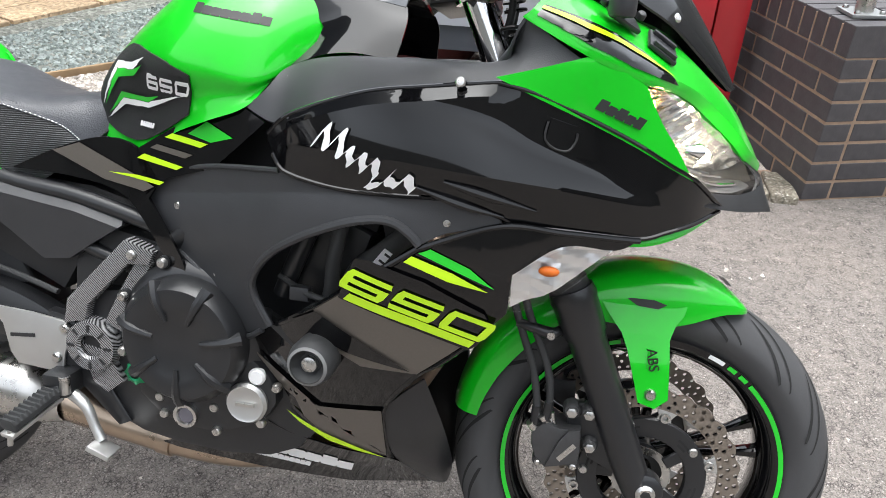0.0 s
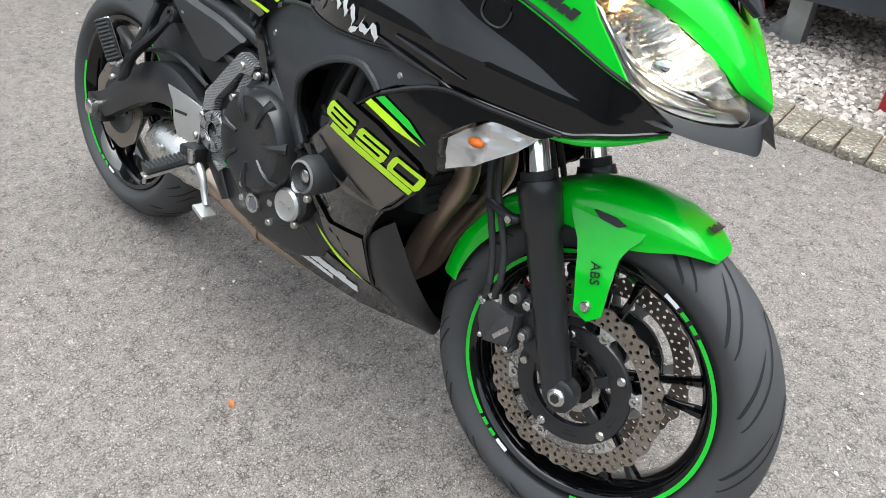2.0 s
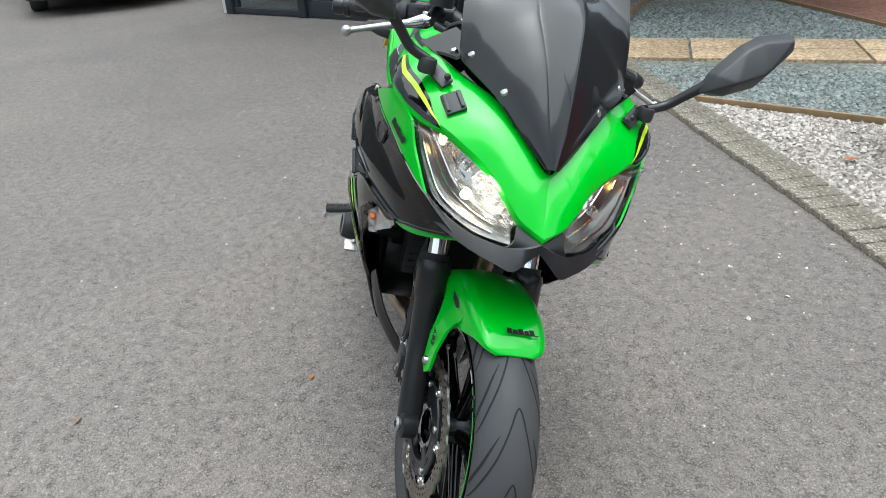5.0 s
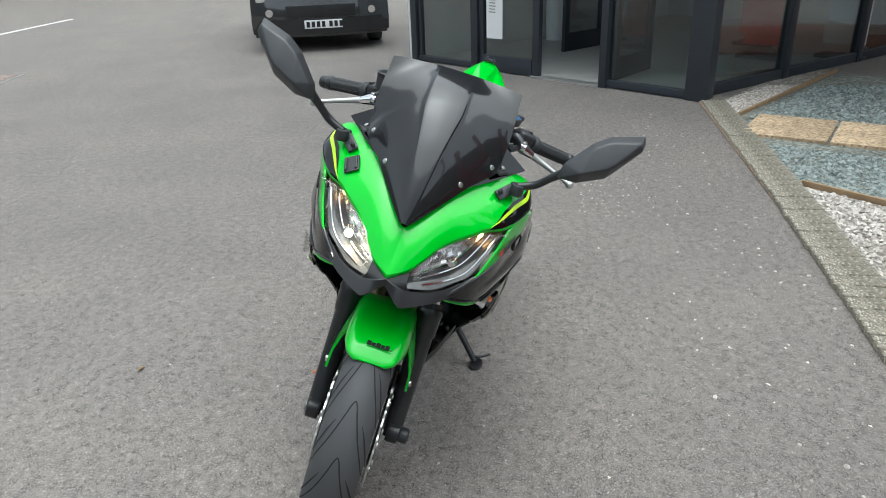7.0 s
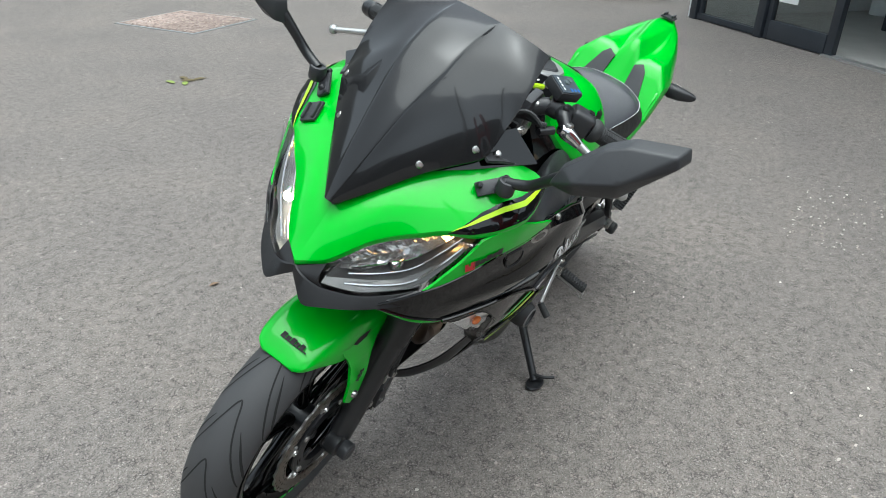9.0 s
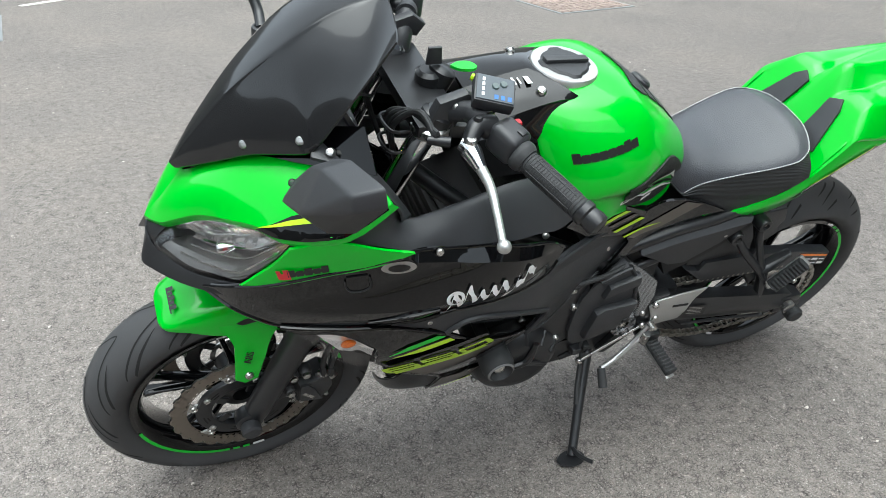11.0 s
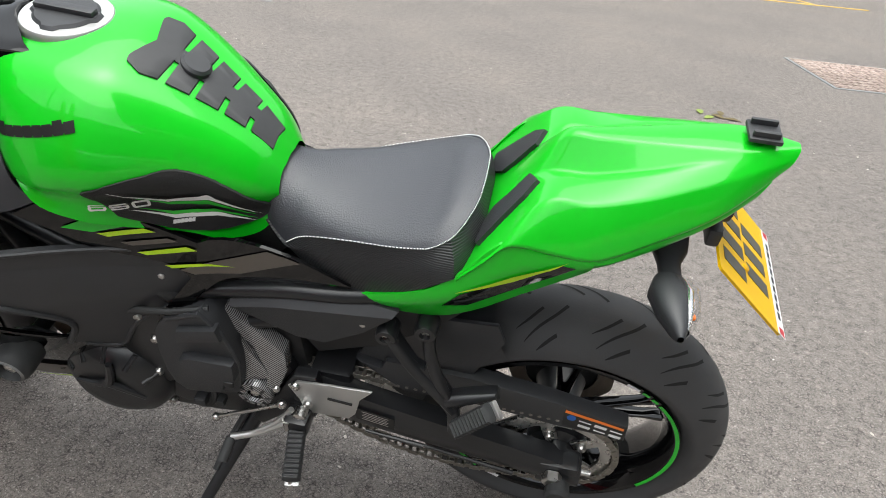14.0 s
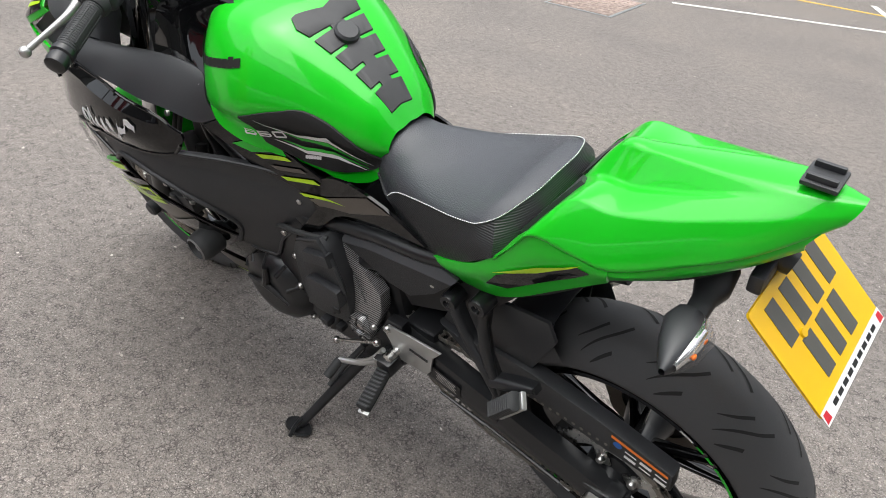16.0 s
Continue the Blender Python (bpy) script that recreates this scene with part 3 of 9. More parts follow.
def ruled(lines, u0, u1, columns, rows, off, bulge, thick):
    """A panel between lines that run along the machine, each a list of (x, z), from the lowest to the highest."""
    b = bmesh.new()
    grid_ = []
    for c in range(columns + 1):
        u = u0 + (u1 - u0) * c / columns
        zs = [curve_at(u, [p[0] for p in ln], [p[1] for p in ln]) for ln in lines]
        for k in range(len(zs) - 2, 0, -1):
            zs[k] = min(zs[k], zs[k + 1] - 0.0005)
        for k in range(1, len(zs)):
            zs[k] = max(zs[k], zs[k - 1] + 0.0005)
        col = []
        for k, n in enumerate(rows):
            for r in range(n):
                col.append(zs[k] + (zs[k + 1] - zs[k]) * r / n)
        col.append(zs[-1])
        grid_.append([b.verts.new((u, -(width(u, v) + off + bulge(u, v)), v)) for v in col])
    for A, B in zip(grid_, grid_[1:]):
        for k in range(len(A) - 1):
            b.faces.new((A[k], A[k + 1], B[k + 1], B[k]))
    r = bmesh.ops.extrude_face_region(b, geom=list(b.faces))
    for g in r["geom"]:
        if isinstance(g, bmesh.types.BMVert):
            g.co.y += thick
    return b


UP_LOW = [(0.811, 0.80), (0.820, 0.784), (0.84, 0.764), (0.919, 0.754), (0.994, 0.755), (1.065, 0.757), (1.122, 0.742), (1.15, 0.731), (1.206, 0.727), (1.299, 0.720), (1.334, 0.729), (1.366, 0.738), (1.404, 0.752)]
UP_BEVEL = [(p[0], p[1] - 0.016) for p in UP_TOP]
pair("upper_fairing", ruled([UP_LOW, FOLD, RIDGE, UP_BEVEL, UP_TOP], 0.811, 1.404, 60, (4, 6, 3, 3), 0.004, upper_bulge, 0.005), GLOSS, bike, "gloss black upper side fairing panel", 24)
HATCH = [(1.172, 0.832), (1.174, 0.864), (1.204, 0.856), (1.200, 0.826)]
b = sheet(HATCH, skin(0.0065, upper_bulge), 0.003, 0.012, 3, (1, 2), (0, 1, 0))
pair("fairing_hatch", b, GLOSS, bike, "small gloss black access hatch")
b = tube([(u, -(width(u, v) + 0.0075 + upper_bulge(u, v)), v) for u, v in ((1.171, 0.860), (1.169, 0.840), (1.181, 0.829), (1.197, 0.827), (1.205, 0.838), (1.206, 0.848))], 0.0015, 6)
pair("hatch_rim", b, DARK, bike)


DUCT = [(0.566, 0.68), (0.612, 0.72), (0.693, 0.745), (0.83, 0.763), (0.919, 0.751), (0.994, 0.752), (1.065, 0.755), (1.118, 0.743), (1.127, 0.731), (1.062, 0.713),
        (1.03, 0.695), (1.018, 0.708), (0.995, 0.721), (0.965, 0.721), (0.921, 0.708), (0.862, 0.679), (0.812, 0.643), (0.779, 0.6), (0.778, 0.57), (0.802, 0.526), (0.785, 0.512),
        (0.738, 0.49), (0.69, 0.565), (0.625, 0.606)]
FOLD2 = [(0.60, 0.690), (0.726, 0.712), (0.852, 0.738), (0.95, 0.748), (1.06, 0.738)]


def duct_fold(u, v):
    d = curve_at(u, [p[0] for p in FOLD2], [p[1] for p in FOLD2]) - v
    return (0.010 * (1 - math.exp(-40 * d)) if d > 0 else 0.0) * curve_at(u, [0.58, 0.66, 0.98, 1.08], [0, 1, 0.8, 0])


fairing("duct_panel", DUCT, MATT, 0.0, 0.012, sharp=(0, 7, 10, 19, 21), label="matt black side duct panel", bulge=duct_fold, cuts=list(zip(FOLD2, FOLD2[1:])), grid=0.014)
LOWER = [(1.03, 0.691), (1.127, 0.729), (1.206, 0.725), (1.299, 0.718), (1.270, 0.705), (1.205, 0.708), (1.148, 0.668), (1.145, 0.612), (1.108, 0.568), (1.061, 0.519), (1.029, 0.493),
         (0.975, 0.409), (0.979, 0.309), (0.893, 0.313), (0.825, 0.347), (0.806, 0.401), (0.737, 0.476), (0.802, 0.522), (0.882, 0.578), (0.954, 0.635)]
fairing("lower_fairing", LOWER, GLOSS, 0.002, 0.006, sharp=(0, 3, 6, 7, 11, 12, 16), label="gloss black lower side fairing panel")
def belly_skin(u, v):
    yb, zb = interp(u, [0.57, 0.75, 0.90, 1.035], [0.105, 0.09, 0.072, 0.028]), interp(u, [0.57, 0.75, 0.90, 1.035], [0.236, 0.216, 0.206, 0.203])
    yt, zt = interp(u, [0.57, 0.67, 0.776, 0.893, 0.977, 1.035], [0.112, 0.125, 0.142, 0.137, 0.137, 0.10]), interp(u, [0.573, 0.667, 0.776, 0.815, 0.893, 0.977, 1.035], [0.246, 0.282, 0.337, 0.321, 0.304, 0.302, 0.29])
    return (u, -(yb + (yt - yb) * (v - zb) / (zt - zb)), v)


BELLY = [(0.573, 0.246), (0.667, 0.282), (0.776, 0.337), (0.815, 0.321), (0.893, 0.306), (0.977, 0.304), (1.010, 0.262), (1.035, 0.203), (0.90, 0.206), (0.75, 0.216), (0.60, 0.234)]
b = sheet(BELLY, belly_skin, 0.004, 0.03, 2, (0, 2, 5, 7), (0, 1, 0))
part("belly_pan", b, GLOSS, bike, "gloss black belly pan side")
b = mirrored(sheet([(0.80, 0.325), (0.893, 0.306), (0.977, 0.304), (1.010, 0.262), (1.035, 0.203), (0.90, 0.206), (0.80, 0.214)], belly_skin, 0.004, 0.03, 2, (0, 2, 4, 6), (0, 1, 0)))
part("belly_pan", b, GLOSS, bike, "gloss black belly pan side")
b = prism([(0.78, 0.212), (0.90, 0.204), (1.03, 0.201), (1.03, 0.208), (0.90, 0.212), (0.78, 0.222)], -0.028, 0.028)
part("belly_floor", b, DARK, bike)
# front edge of the belly, sweeping down and in
b = loft([[(0.966, -0.176, 0.400), (0.985, -0.142, 0.315), (1.012, -0.088, 0.255), (1.034, -0.028, 0.202)],
          [(1.000, -0.186, 0.440), (1.028, -0.155, 0.350), (1.050, -0.095, 0.265), (1.058, -0.028, 0.206)],
          [(1.034, -0.184, 0.470), (1.060, -0.145, 0.380), (1.070, -0.085, 0.295), (1.066, -0.020, 0.230)]], 5, 0.006, (-0.5, 0.5, 0), 4)
pair("belly_spoiler", b, SATIN, bike, "matt black belly pan front edge")
# stripes and panels of colour on the side
decal("grey_side_decal", [(0.958, 0.637), (1.015, 0.628), (1.127, 0.594), (1.106, 0.570), (1.029, 0.496), (0.947, 0.494), (0.877, 0.53), (0.882, 0.576)], GREY, 0.0055)
decal("black_flash_decal", [(0.84, 0.548), (0.93, 0.515), (1.02, 0.50), (0.94, 0.545), (0.885, 0.575)], GLOSS, 0.0085)
decal("black_band", [(0.922, 0.606), (0.948, 0.668), (0.968, 0.668), (1.040, 0.648), (1.118, 0.610), (1.124, 0.596), (1.111, 0.560), (1.098, 0.551), (1.03, 0.573)], GLOSS, 0.0075)
decal("yellow_stripe", [(0.930, 0.606), (0.940, 0.617), (1.035, 0.590), (1.108, 0.566), (1.100, 0.556), (1.03, 0.578)], YELLOW, 0.0095)
decal("yellow_stripe", [(1.012, 0.672), (1.022, 0.681), (1.075, 0.664), (1.122, 0.642), (1.070, 0.652)], YELLOW, 0.0065)
decal("green_stripe", [(1.03, 0.685), (1.045, 0.692), (1.095, 0.672), (1.128, 0.647), (1.085, 0.664)], GDECAL, 0.005)
decal("grey_lower_decal", [(0.755, 0.468), (0.81, 0.405), (0.87, 0.392), (0.973, 0.412), (0.976, 0.316), (0.93, 0.318), (0.872, 0.335), (0.84, 0.36), (0.815, 0.43)], GREY, 0.007)
decal("yellow_swoosh", [(0.808, 0.364), (0.830, 0.346), (0.88, 0.322), (0.93, 0.314), (0.975, 0.311), (0.930, 0.322), (0.87, 0.338)], YELLOW, 0.0095)


def slanted_digits(text, size, shear, m, material, parent, name="lettering", depth=0.0006, weight=0.0):
    """Readable writing as a mesh of the built-in font, laid by m."""
    cu = bpy.data.curves.new(name, "FONT")
    cu.body, cu.size, cu.shear, cu.extrude, cu.offset = text, size, shear, depth, weight
    cu.align_x, cu.align_y = "CENTER", "CENTER"
    tmp = bpy.data.objects.new("tmp", cu)
    scene.collection.objects.link(tmp)
    bpy.context.view_layer.update()
    me = bpy.data.meshes.new_from_object(tmp.evaluated_get(bpy.context.evaluated_depsgraph_get()))
    bpy.data.objects.remove(tmp)
    bpy.data.curves.remove(cu)
    me.name = name
    me.materials.clear()
    me.materials.append(material)
    me.transform(m)
    ob = new(name, me)
    ob.parent = parent
    return ob


CELLS = {"6": ("11111", "10000", "11111", "10001", "11111"), "5": ("11111", "10000", "11111", "00001", "11111"), "0": ("11111", "10001", "10001", "10001", "11111")}
CELL_U, CELL_V = (0, 0.17, 0.39, 0.61, 0.83, 1.0), (1.0, 0.77, 0.615, 0.385, 0.23, 0.0)


def square_digits(text, x, z, angle, side, w, h, gap, slant, off, material, face=None):
    """Readable squared digits, each cut from bars, laid on the fairing from left to right."""
    a = radians(angle)
    total = len(text) * w + (len(text) - 1) * gap
    b = bmesh.new()
    for k, ch in enumerate(text):
        made = {}

        def corner(i, j):
            if (i, j) not in made:
                u, v = k * (w + gap) + CELL_U[i] * w - total / 2, (CELL_V[j] - 0.5) * h
                cut_ = 0.10 * h if (i in (0, 5) and j in (0, 5)) else 0.0
                u += slant * v + (cut_ if i == 0 else -cut_)
                X, Z = x - side * (u * math.cos(a) - v * math.sin(a)), z + u * math.sin(a) + v * math.cos(a)
                made[(i, j)] = b.verts.new(face(X, Z, side, off) if face else (X, side * (width(X, Z) + off), Z))
            return made[(i, j)]
        for j in range(5):
            for i in range(5):
                if CELLS[ch][j][i] == "1":
                    b.faces.new((corner(i, j), corner(i + 1, j), corner(i + 1, j + 1), corner(i, j + 1)))
    return part("lettering", b, material, bike, "", 60)


for sd in (-1, 1):
    square_digits("650", 1.030, 0.611, -17.5 if sd == -1 else 17.5, sd, 0.062, 0.034, 0.008, 0.35 * -sd, 0.0105, YELLOW)


def wordmark(name, blocks, material, x, z, angle, side, scale=1.0, off=0.0055, face=None, slant=0.25, bar=0.10):
    """A plain mark the size of a word: slanted blocks (start, end, height) on a thin bar, one shape."""
    a = radians(angle)
    b = bmesh.new()

    def put(u, v):
        u, v = (u + slant * v) * scale, v * scale
        X, Z = x - side * (u * math.cos(a) - v * math.sin(a)), z + u * math.sin(a) + v * math.cos(a)
        if face:
            return face(X, Z, side, off)
        return (X, side * (width(X, Z) + off), Z)
    us = sorted({round(q, 4) for u0, u1, h in blocks for q in (u0, u1)})
    top = max(h for u0, u1, h in blocks)
    m0 = 0.42 * top - bar / 2
    fine = []
    for p, q in zip(us, us[1:]):
        k = max(1, int((q - p) * scale / 0.008))
        fine += [p + (q - p) * i / k for i in range(k)]
    fine.append(us[-1])
    made = {}

    def vert(u, v):
        key = (round(u, 5), round(v, 5))
        if key not in made:
            made[key] = b.verts.new(put(u, v))
        return made[key]
    for p, q in zip(fine, fine[1:]):
        m = (p + q) / 2
        h = max([0] + [hh for u0, u1, hh in blocks if u0 <= m <= u1])
        levels = [m0, m0 + bar] if h == 0 else [0.0, m0, m0 + bar, max(h, m0 + bar + 0.02)]
        for v0, v1 in zip(levels, levels[1:]):
            b.faces.new((vert(p, v0), vert(q, v0), vert(q, v1), vert(p, v1)))
    return part(name, b, material, bike)


def brush_mark(name, pts, material, x, z, angle, side, scale, thick, off, bulge=None):
    """A flowing brush stroke the size of a word, laid on the fairing."""
    a = radians(angle)
    line = crom([(p[0] * scale, p[1] * scale, 0) for p in pts], 5)
    b = bmesh.new()
    rows = []
    for k, p in enumerate(line):
        w = thick * (0.65 + 0.45 * math.sin(k * 0.9) ** 2)
        row = []
        for q in (-0.5, 0.5):
            u, v = p.x + q * w * 0.5, p.y + q * w
            X, Z = x - side * (u * math.cos(a) - v * math.sin(a)), z + u * math.sin(a) + v * math.cos(a)
            row.append(b.verts.new((X, side * (width(X, Z) + off + (bulge(X, Z) if bulge else 0)), Z)))
        rows.append(row)
    for A, B in zip(rows, rows[1:]):
        b.faces.new((A[0], A[1], B[1], B[0]))
    return part(name, b, material, bike)


SWASH = [(0, 0.0), (0.10, 0.27), (0.17, 0.05), (0.29, 0.30), (0.34, 0.05), (0.43, 0.17), (0.48, 0.02), (0.58, 0.17), (0.63, 0.02), (0.72, 0.17), (0.77, 0.0), (0.72, -0.12), (0.84, -0.06), (0.94, 0.15), (0.90, 0.03), (1.02, 0.02), (1.08, 0.15), (1.18, 0.02)]
for sd in (-1, 1):
    brush_mark("white_model_mark", SWASH, WHITE, 0.888 if sd == -1 else 1.045, 0.806 if sd == -1 else 0.778, -19 if sd == -1 else 13, sd, 0.116 if sd == -1 else 0.135, 0.0145, 0.0075, upper_bulge)
# louvres pressed into the panel
for line_ in (((1.057, 0.780), (1.106, 0.768), (1.169, 0.752)), ((1.024, 0.769), (1.080, 0.752), (1.131, 0.741))):
    b = tube([(u, -(width(u, v) + 0.006 + upper_bulge(u, v)), v) for u, v in line_], [0.002, 0.006, 0.001], 8)
    pair("vent_rib", b, GLOSS, bike)


def edging(line_, off, r, bulge=None, material=GLOSS):
    """A rounded rim along the edge of a side panel."""
    pts_ = crom([(u, v, 0) for u, v in line_], 6)
    b = tube([(p.x, -(width(p.x, p.y) + off + (bulge(p.x, p.y) if bulge else 0)), p.y) for p in pts_], r, 8, 1)
    pair("panel_edge", b, material, bike)


edging(DUCT[10:20], 0.0, 0.0060, duct_fold, MATT)
edging([DUCT[23], DUCT[0], DUCT[1], DUCT[2], DUCT[3]], 0.0, 0.0040, duct_fold, MATT)
edging([DUCT[20], DUCT[21], DUCT[22], DUCT[23]], 0.0, 0.0045, duct_fold, MATT)
edging(UP_LOW[1:], 0.003, 0.0035, upper_bulge)
edging(UP_TOP[4:], 0.006, 0.0028, upper_bulge)
edging(UP_TOP[:5], 0.003, 0.0030, upper_bulge)
edging(LOWER[:4], 0.002, 0.0040)
edging([LOWER[17], LOWER[18], LOWER[19], LOWER[0]], 0.001, 0.0045)
edging(LOWER[8:13], 0.001, 0.0040)
b = tube([(u, -(width(u, v) - 0.010), v) for u, v in ((1.24, 0.716), (1.30, 0.713), (1.35, 0.724), (1.40, 0.744))], [0.002, 0.006, 0.006, 0.002], 8)
pair("green_lip", b, GREEN, bike, "lime green inner lip of the fairing")
# plain emblem and oval sticker of the machine's left side
for nm, u0, v0, ru, rv, mt in (("round_emblem", 1.036, 0.807, 0.0155, 0.0155, WHITE), ("oval_sticker", 1.128, 0.877, 0.027, 0.0125, SILVER)):
    for k, (f, m_) in enumerate(((1.0, mt), (0.62, GLOSS))):
        ring = [(u0 + ru * f * math.cos(a), v0 + rv * f * math.sin(a)) for a in [2 * math.pi * q / 20 for q in range(20)]]
        b = mirrored(sheet(ring, skin(0.0055 + 0.001 * k, upper_bulge), 0, 0.012, 1))
        part(nm, b, m_, bike)
# inner cockpit cover and the strip beneath the tank
b = loft([[(0.756, -0.182, 0.836), (0.806, -0.200, 0.820), (0.860, -0.222, 0.842), (0.918, -0.237, 0.852), (0.985, -0.251, 0.874), (1.058, -0.258, 0.882), (1.103, -0.262, 0.896), (1.204, -0.254, 0.930)],
          [(0.782, -0.178, 0.860), (0.812, -0.178, 0.868), (0.856, -0.190, 0.880), (0.905, -0.202, 0.890), (0.970, -0.218, 0.902), (1.030, -0.232, 0.910), (1.112, -0.245, 0.914), (1.170, -0.249, 0.950)],
          [(0.800, -0.160, 0.888), (0.816, -0.152, 0.898), (0.850, -0.156, 0.908), (0.895, -0.164, 0.914), (0.950, -0.178, 0.916), (1.000, -0.192, 0.916), (1.110, -0.222, 0.924), (1.130, -0.241, 0.972)],
          [(0.800, -0.150, 0.872), (0.818, -0.142, 0.880), (0.850, -0.146, 0.888), (0.895, -0.150, 0.888), (0.950, -0.162, 0.880), (1.000, -0.178, 0.872), (1.085, -0.200, 0.890), (1.118, -0.222, 0.93)]], 4, 0.004, (0, 0.6, -0.6), 4)
pair("inner_cover", b, MATT, bike, "matt black inner fairing cover", 45)
STRIP = [(0.556, 0.752), (0.64, 0.80), (0.735, 0.842), (0.79, 0.818), (0.70, 0.742), (0.615, 0.715), (0.575, 0.685)]


def strip_skin(u, v):
    return (u, -(interp(u, [0.3, 0.42, 0.55, 0.65, 0.75, 0.8], [0.118, 0.120, 0.132, 0.155, 0.185, 0.205]) + 0.05 * (0.75 - v)), v)


b = sheet(STRIP, strip_skin, 0.005, 0.025, 1, (), (0, 1, 0))
pair("side_strip", b, GLOSS, bike, "gloss black cover below the tank")
for nm, o, mt in (("green_bar", [(0.736, 0.790), (0.697, 0.779), (0.655, 0.787), (0.690, 0.808)], GDECAL), ("yellow_bar", [(0.692, 0.776), (0.678, 0.769), (0.612, 0.777), (0.627, 0.784)], YELLOW),
                  ("grey_bar", [(0.664, 0.757), (0.650, 0.750), (0.585, 0.758), (0.598, 0.765)], GREY), ("yellow_bar", [(0.646, 0.737), (0.634, 0.731), (0.560, 0.740), (0.574, 0.748)], YELLOW),
                  ("yellow_bar", [(0.612, 0.710), (0.602, 0.704), (0.508, 0.713), (0.560, 0.714)], YELLOW)):
    b = sheet(o, lambda u, v: (u, strip_skin(u, v)[1] - 0.0025, v), 0, 0.02, 1)
    pair(nm, b, mt, bike)
# rear side rail cover with its grey flash
RAIL = [(0.33, 0.70), (0.42, 0.742), (0.50, 0.765), (0.56, 0.753), (0.60, 0.71), (0.58, 0.68), (0.64, 0.60), (0.655, 0.565), (0.635, 0.56), (0.57, 0.645), (0.52, 0.685), (0.43, 0.698)]
b = sheet(RAIL, strip_skin, 0.006, 0.025, 3, (0, 4, 5, 7, 8), (0, 1, 0))
pair("rail_cover", b, GLOSS, bike, "gloss black rear frame cover")
b = sheet([(0.405, 0.735), (0.455, 0.752), (0.525, 0.725), (0.592, 0.70), (0.572, 0.69), (0.50, 0.70)], lambda u, v: (u, strip_skin(u, v)[1] - 0.002, v), 0, 0.02, 1)
pair("grey_flash", b, GREY, bike)
def side_skin(u, v):
    crest = interp(u, [0.25, 0.45, 0.53], [0.672, 0.646, 0.626])
    return (u, -(0.143 - (1.0 * (v - crest) if v > crest else 0.16 * (crest - v))), v)


SIDEP = [(0.252, 0.680), (0.34, 0.680), (0.434, 0.672), (0.524, 0.650), (0.530, 0.630), (0.480, 0.598), (0.428, 0.562), (0.38, 0.556), (0.31, 0.612)]
b = sheet(SIDEP, side_skin, 0.05, 0.016, 1, (), (0, 1, 0), cuts=[((0.25, 0.672), (0.45, 0.646)), ((0.45, 0.646), (0.53, 0.626))])
pair("side_cover", b, MATT, bike, "matt black side cover under the seat", 20)
for sd in (-1, 1):
    bolt((0.309, sd * 0.135, 0.636), (0, sd, 0.2), 0.0062, 0.004, bike)

# ---- tank: ribs from front to rear, each half a section ----
TX = [0.85, 0.80, 0.76, 0.70, 0.65, 0.61, 0.57, 0.53, 0.48, 0.452]
TTOP = [1.000, 1.012, 1.018, 1.020, 1.011, 0.990, 0.962, 0.931, 0.885, 0.840]
TBOT = [0.955, 0.893, 0.838, 0.812, 0.793, 0.776, 0.760, 0.745, 0.750, 0.780]
TMAXZ = [0.930, 0.885, 0.872, 0.886, 0.890, 0.890, 0.884, 0.864, 0.835, 0.812]
TMAX = [0.095, 0.158, 0.184, 0.190, 0.184, 0.165, 0.142, 0.120, 0.091, 0.060]
TLOW = [0.092, 0.152, 0.184, 0.182, 0.162, 0.138, 0.120, 0.107, 0.084, 0.060]


def tank_ribs(k=1.0):
    ribs = []
    for x, t, bt, mz, mw, lw in zip(TX, TTOP, TBOT, TMAXZ, TMAX, TLOW):
        h = mz - bt
        ribs.append([(x, 0, t), (x, 0.30 * mw, t - 0.003), (x, 0.62 * mw, t - 0.14 * (t - mz)), (x, 0.87 * mw, mz + 0.47 * (t - mz)), (x, mw, mz - 0.06 * h),
                     (x, 0.5 * (mw + lw) - 0.010 * k, bt + 0.50 * h), (x, lw - 0.003, bt + 0.16 * h), (x, lw, bt)])
    return ribs


ribs = tank_ribs()
b = loft([[(p[0], -p[1], p[2]) for p in r[::-1]][:-1] + r for r in ribs], 4, m=5)
tank = part("fuel_tank", b, GREEN, bike, "glossy lime green fuel tank", 60)
TANKTREE = BVHTree.FromPolygons([tuple(v.co) for v in tank.data.vertices], [tuple(p.vertices) for p in tank.data.polygons])


def tank_side(X, Z, side, off):
    """The tank's flank at a place of the side view."""
    h = TANKTREE.ray_cast(Vector((X, side * 0.6, Z)), Vector((0, -side, 0)))
    if h[0] is None:
        return (X, side * 0.08, Z)
    n = h[1] if h[1].y * side > 0 else -h[1]
    p = h[0] + n * off
    return tuple(p)


PAD = [(0.676, 0.872), (0.640, 0.886), (0.600, 0.897), (0.555, 0.905), (0.515, 0.885), (0.482, 0.845), (0.466, 0.805), (0.478, 0.780), (0.548, 0.762), (0.610, 0.785), (0.664, 0.815)]
b = sheet(PAD, lambda u, v: tank_side(u, v, -1, 0.004), 0.004, 0.008, 3, (0, 10), (0, 1, 0))
PADM = mat("ribbed_rubber_pad", (0.014, 0.014, 0.015), 0.6, bump=1.0, bump_scale=1500)
part("knee_pad", b, PADM, bike, "black ribbed rubber knee pad on the tank")
PADL = [(0.673, 0.875), (0.640, 0.886), (0.600, 0.893), (0.563, 0.893), (0.522, 0.866), (0.488, 0.830), (0.466, 0.796), (0.476, 0.776), (0.545, 0.764), (0.600, 0.778), (0.652, 0.815)]
